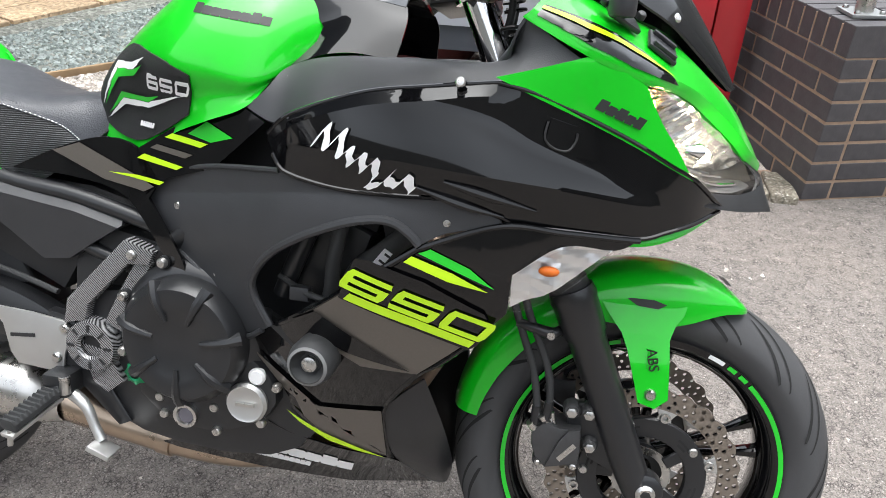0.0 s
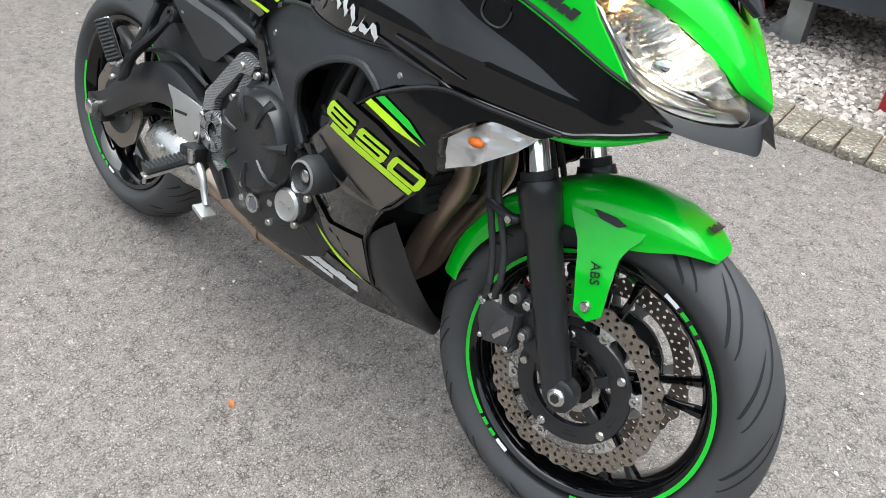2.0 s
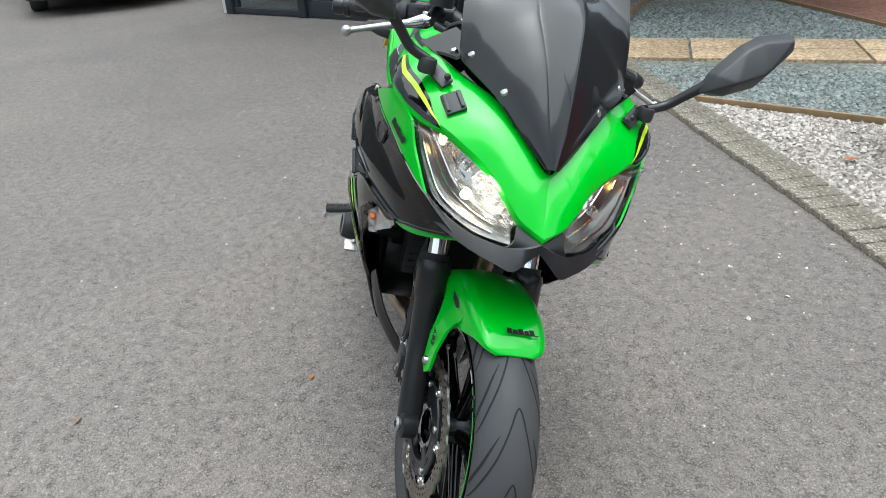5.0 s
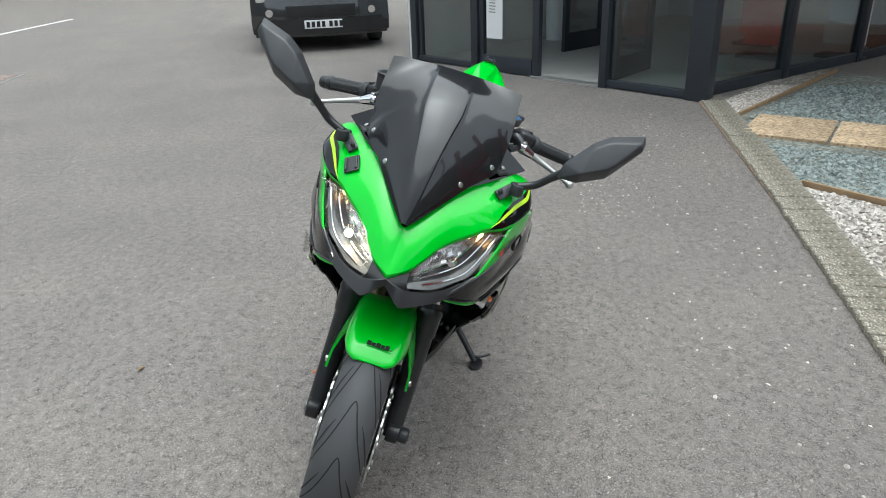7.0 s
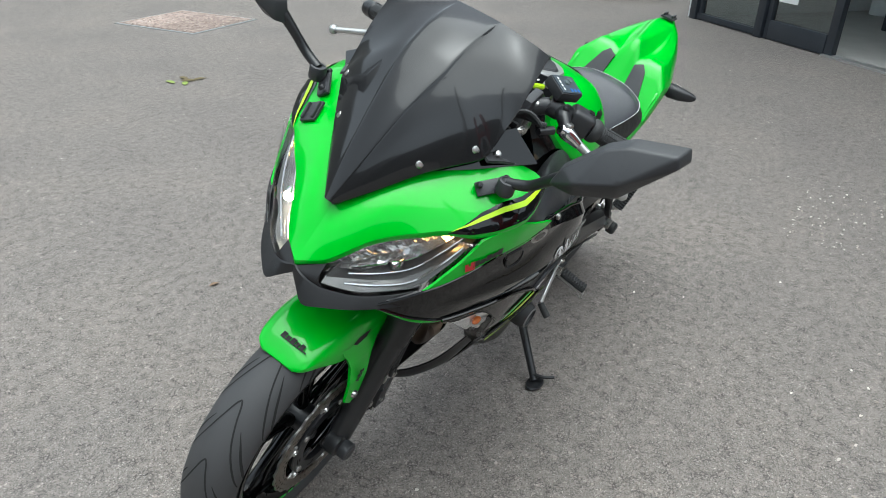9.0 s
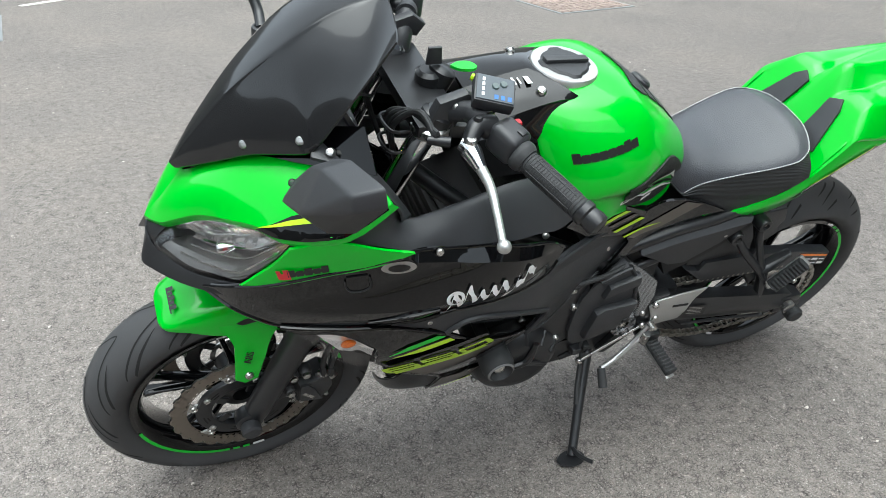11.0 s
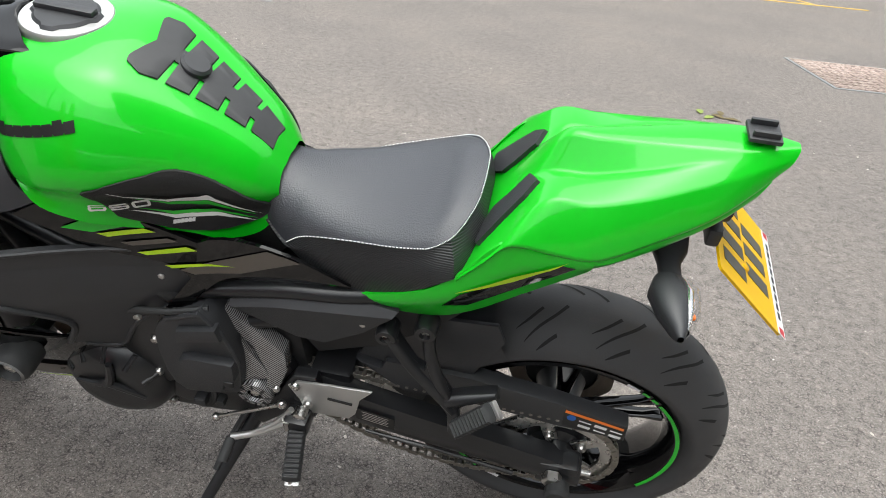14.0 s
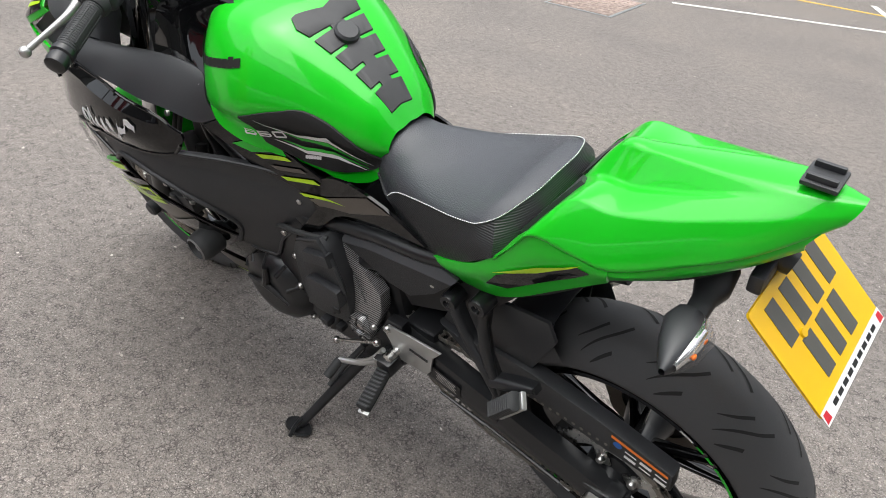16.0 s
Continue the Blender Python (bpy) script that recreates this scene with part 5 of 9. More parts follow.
FLASH = [on_nose(c, f) for c, f in ((6.9, 0.10), (7.6, 0.09), (8.3, 0.09), (8.95, 0.12), (9.4, 0.12), (9.86, 0.13), (9.86, 0.60), (9.4, 0.68), (9.0, 0.74), (8.5, 0.72), (8.0, 0.60), (7.4, 0.34))]
b = sheet(FLASH, lambda u, v: nose_face(u, v, 0.0015), 0, 0.010, 1)
pair("nose_flash", b, GLOSS, bike, "", 60)
b = sheet([on_nose(c, f) for c, f in ((6.95, 0.16), (7.5, 0.30), (8.0, 0.42), (8.5, 0.48), (9.0, 0.47), (9.87, 0.36), (9.87, 0.50), (9.0, 0.62), (8.5, 0.61), (8.0, 0.52), (7.5, 0.36))], lambda u, v: nose_face(u, v, 0.0028), 0, 0.010, 1)
pair("nose_stripe", b, YELLOW, bike, "", 60)
RMARK = [(0, 0.8, 1.0), (0.92, 1.65, 0.8), (1.8, 2.6, 1.0), (2.72, 3.4, 0.8), (3.55, 4.3, 1.0)]
for sd in (-1, 1):
    wordmark("side_mark", RMARK, BDECAL, (1.222 if sd == -1 else 1.285), (0.878 if sd == -1 else 0.850), (-21 if sd == -1 else 19), sd, 0.0140, 0.0095, None, 0.2, 0.5)
    wordmark("side_emblem", [(0, 0.3, 0.9), (0.3, 0.5, 0.6), (0.5, 0.9, 1.0)], RED, (1.193 if sd == -1 else 1.298), (0.892 if sd == -1 else 0.842), (-16 if sd == -1 else 14), sd, 0.020, 0.0095, None, 0, 0.3)

b = loft([HTOP, [((p[0] + q[0]) / 2 + 0.014, (p[1] + q[1]) / 2 + 0.010, (p[2] + q[2]) / 2 + 0.002) for p, q in zip(HTOP, HLOW)], HLOW], 5, 0.002, (-0.7, -0.3, 0), 4)
lamp = new("headlamp_unit")
lamp.parent = bike
for o in pair("lens", b, LENS, lamp, "clear headlamp lens"):
    o.visible_shadow = False
# a fluted mirror above, a dark shelf and a bright lower trim behind each lens
DEEP = [((p[0] + q[0]) / 2 - 0.062, (p[1] + q[1]) / 2 * 0.88 - 0.010, (p[2] + q[2]) / 2 - 0.002) for p, q in zip(HTOP, HLOW)]
rng = random.Random(3)


def lerp3(p, q, f, lift=0.0):
    return (p[0] + f * (q[0] - p[0]), p[1] + f * (q[1] - p[1]), p[2] + f * (q[2] - p[2]) + lift)


def jittered(b, d):
    for v in b.verts:
        v.co += Vector((rng.uniform(-d, d), rng.uniform(-d, d), rng.uniform(-d, d)))
    return b


INTOP = [(p[0] - 0.005, p[1] - 0.005, p[2]) for p in HTOP]
INLOW = [(p[0] - 0.006, p[1] - 0.006, p[2] + 0.002) for p in HLOW]
BAR = mat("lamp_chrome_trim", (0.88, 0.88, 0.88), 0.1, metal=1.0)
SHELF = mat("grey_lamp_shelf", (0.12, 0.12, 0.12), 0.3, metal=0.5, coat=0.6, var=0.3, scale=60)
b = jittered(loft([INTOP, [lerp3(p, q, 0.5, -0.004) for p, q in zip(INTOP, DEEP)], DEEP], 4, m=3), 0.0022)
pair("reflector", b, REFL, lamp, "faceted chrome reflector", 6)
b = jittered(loft([DEEP, [lerp3(p, q, 0.30, -0.004) for p, q in zip(DEEP, INLOW)]], 4, m=2), 0.002)
pair("lower_reflector", b, REFL, lamp, "", 6)
b = loft([[lerp3(p, q, 0.30, -0.004) for p, q in zip(DEEP, INLOW)], [lerp3(p, q, 0.78, 0.004) for p, q in zip(DEEP, INLOW)], INLOW], 3, m=2)
pair("lamp_shelf", b, SHELF, lamp, "dark shelf inside the headlamp", 20)
for sd in (-1, 1):
    def at(k, f, row0, row1, lift=0.0):
        i = min(5, int(k))
        p, q = lerp3(row0[i], row0[i + 1], k - i), lerp3(row1[i], row1[i + 1], k - i)
        r = lerp3(p, q, f, lift)
        return (r[0], sd * r[1], r[2])
    for k in range(13):
        u = 0.5 + 0.38 * k
        part("reflector_flute", tube([at(u, 0.10, INTOP, DEEP, -0.003), at(u + 0.05, 0.5, INTOP, DEEP, -0.007), at(u + 0.1, 0.95, INTOP, DEEP)], [0.0015, 0.0042, 0.0025], 6), REFL, lamp)
    for f, r, lift in ((0.34, 0.0026, 0.003), (0.60, 0.0018, 0.006), (0.90, 0.0024, 0.005)):
        part("lamp_trim", tube([at(u, f, DEEP, INLOW, lift) for u in (0.9, 2.0, 3.2, 4.4, 5.4)], r, 6), BAR, lamp, "thin bright trim line")
    for u in (1.55, 5.1):
        b = loft([[at(u, 0.05, INTOP, DEEP), at(u, 0.9, INTOP, DEEP)], [at(u + 0.06, 0.95, INLOW, DEEP), at(u + 0.06, 0.9, INTOP, DEEP)]], 3, 0.002, (-1, 0, 0), 2)
        part("lamp_divider", b, BAR, lamp)
    part("lamp_bezel", loft([[at(u, 0.0, INLOW, DEEP) for u in (1.0, 2.5, 4.0, 5.8)], [at(u, 0.22, INLOW, DEEP, 0.004) for u in (1.0, 2.5, 4.0, 5.8)]], 4, 0.002, (0, 0, -1), 2), SHELF, lamp)
    b = bmesh.new()
    bmesh.ops.create_icosphere(b, subdivisions=2, radius=0.007, matrix=Matrix.Translation(at(1.1, 0.35, INTOP, DEEP, -0.010)))
    part("position_bulb", b, AMBER, lamp, "small lit amber position bulb")
    b = capped([(0.009, -0.016), (0.012, 0.002), (0.008, 0.010)], 16, axis="x")
    bmesh.ops.transform(b, matrix=Matrix.Translation((1.366, sd * 0.124, 0.826)), verts=b.verts)
    part("bulb_shield", b, BAR, lamp)
b = bmesh.new()
bmesh.ops.create_icosphere(b, subdivisions=2, radius=0.010, matrix=Matrix.Translation((1.374, -0.122, 0.822)))
part("dipped_bulb", b, BULB, lamp, "lit dipped-beam bulb")
glow = new("dipped_beam", bpy.data.lights.new("dipped_beam", "POINT"))
glow.data.energy, glow.data.color, glow.data.shadow_soft_size = 0.035, (1.0, 0.80, 0.52), 0.012
glow.parent = bike
glow.location = (1.388, -0.112, 0.826)

# beak under the lamps
b = loft([[(1.352, 0.180, 0.796), (1.385, 0.145, 0.776), (1.428, 0.107, 0.769), (1.463, 0.060, 0.771), (1.476, 0.038, 0.778), (1.480, 0.016, 0.787), (1.477, 0.0, 0.794)],
          [(1.350, 0.186, 0.770), (1.392, 0.153, 0.758), (1.440, 0.112, 0.750), (1.480, 0.066, 0.746), (1.494, 0.042, 0.745), (1.486, 0.018, 0.764), (1.478, 0.0, 0.778)],
          [(1.325, 0.165, 0.748), (1.360, 0.130, 0.751), (1.400, 0.090, 0.755), (1.440, 0.055, 0.758), (1.455, 0.036, 0.763), (1.455, 0.015, 0.770), (1.455, 0.0, 0.774)],
          [(1.28, 0.14, 0.735), (1.31, 0.11, 0.74), (1.35, 0.07, 0.745), (1.38, 0.045, 0.75), (1.40, 0.03, 0.755), (1.40, 0.015, 0.76), (1.40, 0.0, 0.762)]], 3, 0.004, (-0.7, 0, 0.5), 1)
BEAKM = mat("dark_beak_plastic", (0.010, 0.010, 0.011), 0.42, var=0.2, scale=40, bump=0.2, bump_scale=900)
pair("beak", b, BEAKM, bike, "matt black beak below the headlamps", 28)
b = loft([[(1.463, 0.057, 0.772), (1.467, 0.046, 0.788), (1.448, 0.043, 0.811)], [(1.479, 0.020, 0.785), (1.478, 0.010, 0.789), (1.477, 0.0, 0.793)]], 4, 0.003, (-1, 0, 0), 3)
pair("beak_bridge", b, BEAKM, bike)
b = prism([(1.12, 0.72), (1.30, 0.722), (1.36, 0.742), (1.28, 0.76), (1.22, 0.83), (1.16, 0.86)], -0.07, 0.07)
part("nose_core", b, DARK, bike)
b = prism([(1.30, 0.762), (1.43, 0.768), (1.464, 0.782), (1.452, 0.804), (1.41, 0.845), (1.36, 0.875), (1.32, 0.86)], -0.024, 0.024)
part("lamp_core", b, SHELF, lamp, "grey wall between the headlamps")

# screen: tinted double bubble
def screen_rib(s):
    cx = curve_at(s, [0, 0.12, 0.28, 0.5, 0.75, 1.0], [1.424, 1.386, 1.314, 1.222, 1.150, 1.100])
    cz = curve_at(s, [0, 0.12, 0.28, 0.5, 0.75, 1.0], [0.909, 0.968, 1.061, 1.145, 1.180, 1.190])
    hw = interp(s, [0, 0.1, 0.25, 0.44, 0.5, 0.75, 1.0], [0.012, 0.050, 0.098, 0.158, 0.162, 0.166, 0.160])
    ez = interp(s, [0, 0.1, 0.25, 0.44, 0.5, 0.75, 1.0], [0.905, 0.937, 0.982, 1.019, 1.031, 1.105, 1.184])
    ex = interp(s, [0, 0.1, 0.25, 0.44, 0.5, 0.75, 1.0], [1.417, 1.376, 1.318, 1.242, 1.227, 1.178, 1.122])
    row = []
    for u, f in ((-1, 0), (-0.86, 0.30), (-0.70, 0.53), (-0.50, 0.75), (-0.30, 0.92), (-0.26, 0.965), (0, 1.0), (0.26, 0.965), (0.30, 0.92), (0.50, 0.75), (0.70, 0.53), (0.86, 0.30), (1, 0)):
        row.append((ex + f * (cx - ex), u * hw, ez + f * (cz - ez)))
    return row


b = loft([screen_rib(s) for s in (0, 0.06, 0.14, 0.26, 0.36, 0.44, 0.5, 0.62, 0.75, 0.88, 1.0)], 4, 0.003, (-0.8, 0, -0.6), 4)
part("windscreen", b, SMOKE, bike, "dark smoked double-bubble windscreen", 50)
b = loft([[(1.397, 0.018, 0.894), (1.362, 0.050, 0.930), (1.307, 0.090, 0.974), (1.237, 0.152, 0.994), (1.157, 0.224, 1.020)],
          [(1.39, 0.0, 0.905), (1.352, 0.03, 0.952), (1.292, 0.072, 1.000), (1.222, 0.118, 1.034), (1.16, 0.165, 1.060)]], 4, 0.004, (-0.5, -0.3, -0.6), 2)
pair("screen_bracket", b, GLOSS, bike)
for sd in (-1, 1):
    bolt((1.316, sd * 0.088, 0.994), (0.5, sd * 0.7, 0.6), 0.008, 0.005, bike)
    bolt((1.244, sd * 0.143, 1.031), (0.4, sd * 0.7, 0.6), 0.008, 0.005, bike)
    bolt((1.208, sd * 0.168, 1.024), (0.4, sd * 0.6, 0.8), 0.007, 0.006, bike)

# mirrors
for sd in (-1, 1):
    mir = new("mirror")
    mir.parent = bike
    part("mirror_plate", box((0.054, 0.026, 0.008), (1.243, sd * 0.192, 0.984), 0.004, m=Euler((sd * -0.7, 0.35, sd * -0.7)).to_matrix().to_4x4()), MATT, mir)
    for k in (-1, 1):
        bolt((1.243 + k * 0.022, sd * (0.193 - k * 0.012), 0.995 - k * 0.006), (0.3, sd * 0.6, 0.7), 0.006, 0.004, mir, SATIN)
    b = capped([(0.014, -0.014), (0.0165, -0.010), (0.0165, 0.008), (0.0150, 0.012), (0.011, 0.013), (0.010, 0.011)], 24, axis="z")
    bmesh.ops.transform(b, matrix=Matrix.Translation((1.240, sd * 0.216, 0.997)), verts=b.verts)
    part("mirror_pivot", b, MATT, mir)
    part("mirror_stem", tube([(1.240, sd * 0.216, 1.005), (1.238, sd * 0.252, 1.020), (1.248, sd * 0.280, 1.050), (1.262, sd * 0.312, 1.085)], [0.009, 0.0095, 0.0095, 0.012], 12), SATIN, mir, "ribbed black mirror stem")
    HEAD = [(0.288, 1.060), (0.298, 1.098), (0.345, 1.158), (0.378, 1.181), (0.450, 1.200), (0.458, 1.180), (0.395, 1.088), (0.330, 1.058)]
    bb = bmesh.new()
    front = [bb.verts.new((1.258 - 0.22 * (y - 0.29), sd * y, z)) for y, z in HEAD]
    midr = [bb.verts.new((1.284 - 0.18 * (y - 0.29), sd * (0.375 + (y - 0.375) * 0.92), 1.125 + (z - 1.125) * 0.88)) for y, z in HEAD]
    tip = [bb.verts.new((1.306, sd * 0.335, 1.098)), bb.verts.new((1.296, sd * 0.392, 1.126))]
    k = len(HEAD)
    for i in range(k):
        j = (i + 1) % k
        bb.faces.new((front[i], front[j], midr[j], midr[i]))
        bb.faces.new((midr[i], midr[j], tip[1] if 2 <= i <= 5 else tip[0]))
    bb.faces.new((midr[2], tip[1], tip[0]))
    bb.faces.new((midr[6], tip[0], tip[1]))
    bmesh.ops.bevel(bb, geom=[e for e in bb.edges if len(e.link_faces) == 2], offset=0.004, segments=2, affect="EDGES", profile=0.6)
    part("mirror_housing", bb, MATT, mir, "angular matt black mirror housing", 60)
    bb = bmesh.new()
    bb.faces.new([bb.verts.new((1.264 - 0.22 * (y - 0.29), sd * (0.372 + (y - 0.372) * 0.965), 1.128 + (z - 1.128) * 0.965)) for y, z in HEAD])
    part("mirror_glass", bb, MIRRORG, mir)
# clip mount on the nose
mnt = new("nose_mount")
mnt.parent = bike
near = NOSETREE.find_nearest(Vector((1.30, 0.168, 0.958)))
nrm_ = near[1] if near[1].z > 0 else -near[1]
ex = Vector((1, 0, 0)) - nrm_ * nrm_.x
ex.normalize()
ey = nrm_.cross(ex)
MM = Matrix(((ex.x, ey.x, nrm_.x, 0), (ex.y, ey.y, nrm_.y, 0), (ex.z, ey.z, nrm_.z, 0), (0, 0, 0, 1)))
MM.translation = near[0] + nrm_ * 0.004
MM = Matrix.Diagonal((1, -1, 1, 1)) @ MM
part("mount_base", box((0.044, 0.038, 0.006), m=MM, bevel=0.0025), MATT, mnt)
for yy in (-0.013, 0.013):
    part("mount_rail", box((0.036, 0.006, 0.006), m=MM @ Matrix.Translation((0, yy, 0.005)), bevel=0.0015), MATT, mnt)

# front indicators, set into the lower fairing
INDREFL = mat("bright_indicator_reflector", (0.82, 0.82, 0.82), 0.3, metal=0.8)
INDI = [(1.270, 0.703), (1.205, 0.706), (1.165, 0.681), (1.147, 0.663), (1.147, 0.616), (1.19, 0.636), (1.238, 0.672)]
for sd in (-1, 1):
    ind = new("indicator")
    ind.parent = bike
    b = sheet(INDI, lambda u, v: (u, sd * (width(u, v) + 0.003 + 0.012 * max(0, 1 - ((u - 1.2) / 0.055) ** 2)), v), 0.003, 0.015, 2, (0, 2, 3), (0, -sd, 0))
    o = part("indicator_lens", b, LENS, ind, "clear faceted indicator lens", 12)
    o.visible_shadow = False
    b = sheet(INDI, lambda u, v: (u, sd * (width(u, v) - 0.018 + 0.0012 * math.sin((v + 0.35 * u) * 260) + 0.005 * math.sin(u * 90)), v), 0.003, 0.006, 1, (), (0, -sd, 0))
    part("indicator_reflector", b, INDREFL, ind, "", 10)
    b = bmesh.new()
    bmesh.ops.create_icosphere(b, subdivisions=2, radius=0.007, matrix=Matrix.Translation((1.192, sd * 0.243, 0.672)) @ Matrix.Diagonal((2.0, 1, 1, 1)))
    part("indicator_bulb", b, ORANGE, ind, "orange indicator bulb")

# ---- cockpit ----
b = loft([[(1.235, 0.168, 1.020), (1.181, 0.199, 1.012), (1.129, 0.243, 0.974), (1.113, 0.228, 0.926)],
          [(1.228, 0.140, 1.030), (1.178, 0.165, 1.006), (1.128, 0.208, 0.962), (1.100, 0.212, 0.918)],
          [(1.215, 0.110, 1.012), (1.160, 0.112, 0.978), (1.120, 0.160, 0.945), (1.085, 0.192, 0.902)],
          [(1.215, 0.100, 0.95), (1.17, 0.095, 0.91), (1.135, 0.13, 0.88), (1.09, 0.17, 0.84)]], 5, 0.005, (0.3, -0.1, -1), 4)
pair("cockpit_trim", b, MATT, bike, "matt black cockpit surround")
dash = new("instrument_panel")
dash.parent = bike
DM = pose(1.190, 0.012, 1.012, 0, -62, 0) @ Matrix.Diagonal((0.92, 0.95, 0.9, 1))
part("dash_case", box((0.13, 0.19, 0.05), m=DM, bevel=0.02, seg=4), MATT, dash)
b = capped([(0.060, 0), (0.062, 0.006), (0.055, 0.009)], 40, axis="z")
bmesh.ops.transform(b, matrix=DM @ Matrix.Translation((0.0, 0.03, 0.022)) @ Matrix.Diagonal((1.0, 0.9, 1, 1)), verts=b.verts)
part("dash_screen", b, SCREENM, dash, "glossy oval instrument display")
b = lathe([(0.052, 0.009), (0.056, 0.013), (0.061, 0.013), (0.064, 0.006)], 40, axis="z")
bmesh.ops.transform(b, matrix=DM @ Matrix.Translation((0.0, 0.03, 0.022)) @ Matrix.Diagonal((1.0, 0.9, 1, 1)), verts=b.verts)
part("dash_bezel", b, SATIN, dash, "black bezel ring")
for k in range(9):
    a = 0.5 + 0.28 * k
    part("print_bar", box((0.008, 0.0018, 0.001), m=DM @ Matrix.Translation((0.0, 0.03, 0.0318)) @ Matrix.Rotation(a, 4, "Z") @ Matrix.Translation((0.042, 0, 0))), WHITE, dash)
part("dash_screen", box((0.09, 0.06, 0.006), m=DM @ Matrix.Translation((0, -0.055, 0.026)), bevel=0.002), SCREENM, dash)
b = capped([(0.020, -0.01), (0.021, 0.008), (0.016, 0.012)], 20, axis="z")
bmesh.ops.transform(b, matrix=pose(1.172, 0.140, 0.992, 0, -32, 0), verts=b.verts)
part("power_socket", b, MATT, bike, "black capped power socket")
part("socket_lid", capped([(0.017, 0.011), (0.016, 0.015), (0.010, 0.016)], 24, (0, 0, 0), "z"), SATIN, bike).data.transform(pose(1.172, 0.140, 0.992, 0, -32, 0))

# ---- front end: built straight ahead, then turned on the steering axis ----
RAKE = radians(24)
AX = Vector((math.sin(-RAKE), 0, math.cos(RAKE)))
STEER = Matrix.Translation((1.045, 0, 0.95)) @ Matrix.Rotation(radians(3.2), 4, AX) @ Matrix.Translation((-1.045, 0, -0.95))
front = new("front_fork")
front.parent = bike
front.matrix_basis = STEER
FA = Vector((1.368, 0, 0.304))


def tyre(R, halfw, rim, seg=96):
    prof = []
    crown = halfw * 1.05
    for k in range(17):
        t = -1.25 + 2.5 * k / 16
        prof.append((R - crown + crown * math.cos(t), crown * math.sin(t)))
    y1 = prof[-1][1]
    side = [(rim + (prof[-1][0] - rim) * f, y1 * (1 - 0.30 * (1 - f) ** 1.6 + 0.03 * math.sin(f * 3.1))) for f in (0.8, 0.6, 0.4, 0.2, 0.06, 0.0)]
    full = [(r, -y) for r, y in side[::-1]] + prof + side + [(rim - 0.012, y1 * 0.62)]
    full = [(rim - 0.012, -y1 * 0.62)] + full
    return lathe(full, seg), crown


def on_tyre(R, crown, ang, y, lift=0.0006):
    t = math.asin(max(-1, min(1, y / crown)))
    r = R - crown + (crown + lift) * math.cos(t)
    return (r * math.cos(ang), (crown + lift) * math.sin(t), r * math.sin(ang))


def groove_ribbon(R, crown, pts, w):
    """A tread cut's shade as a dark ribbon laid on the tyre, between (angle, across) places."""
    L = crom([(a * R, y, ww) for (a, y), ww in zip(pts, w)], 7)
    b = bmesh.new()
    rows = []
    for i, p in enumerate(L):
        q0, q1 = L[max(0, i - 1)], L[min(len(L) - 1, i + 1)]
        d = Vector((q1.x - q0.x, q1.y - q0.y)).normalized()
        n = Vector((-d.y, d.x)) * p.z / 2
        rows.append([b.verts.new(on_tyre(R, crown, (p.x + n.x * s) / R, p.y + n.y * s)) for s in (1, -1)])
    for A, B in zip(rows, rows[1:]):
        b.faces.new((A[0], A[1], B[1], B[0]))
    return b


def disc(r0, r1, y, thick, petals, rings, name, parent, material):
    """A petal brake disc: cells with a round hole each, wavy at the rim."""
    b = bmesh.new()
    n = petals * 4
    for rk in range(rings):
        for s in range(n):
            a0, a1 = 2 * math.pi * s / n, 2 * math.pi * (s + 1) / n
            q0, q1 = rk / rings, (rk + 1) / rings

            def rad(q, a):
                return r0 + (r1 - r0) * q + 0.0026 * math.cos(petals * a) * max(0.0, 2 * q - 1)
            am = (a0 + a1) / 2 + (0.25 * (a1 - a0) if rk % 2 else -0.1 * (a1 - a0))
            rm = r0 + (r1 - r0) * (q0 + q1) / 2
            hole = (s + rk) % 2 == 0
            edge = []
            for u, q in ((0, q0), (0.5, q0), (1, q0), (1, (q0 + q1) / 2), (1, q1), (0.5, q1), (0, q1), (0, (q0 + q1) / 2)):
                a = a0 + (a1 - a0) * u
                edge.append((rad(q, a) * math.cos(a), rad(q, a) * math.sin(a)))
            for yy in (y - thick / 2, y + thick / 2):
                E = [b.verts.new((e[0], yy, e[1])) for e in edge]
                if hole:
                    hr = 0.0036
                    H = [b.verts.new((rm * math.cos(am) + hr * math.cos(am + math.pi * 1.25 - 2 * math.pi * k / 8), yy, rm * math.sin(am) + hr * math.sin(am + math.pi * 1.25 - 2 * math.pi * k / 8))) for k in range(8)]
                    for k in range(8):
                        b.faces.new((E[k], E[(k + 1) % 8], H[(k + 1) % 8], H[k]))
                else:
                    b.faces.new(E)
    bmesh.ops.remove_doubles(b, verts=list(b.verts), dist=1e-5)
    o = part(name, b, material, parent)
    lathe_edge = lathe([(r1, y - thick / 2), (r1, y + thick / 2)], petals * 8, wave=lambda a, k: 0.0026 * math.cos(petals * a))
    part("disc_edge", lathe_edge, DISCEDGE, parent)
    return o


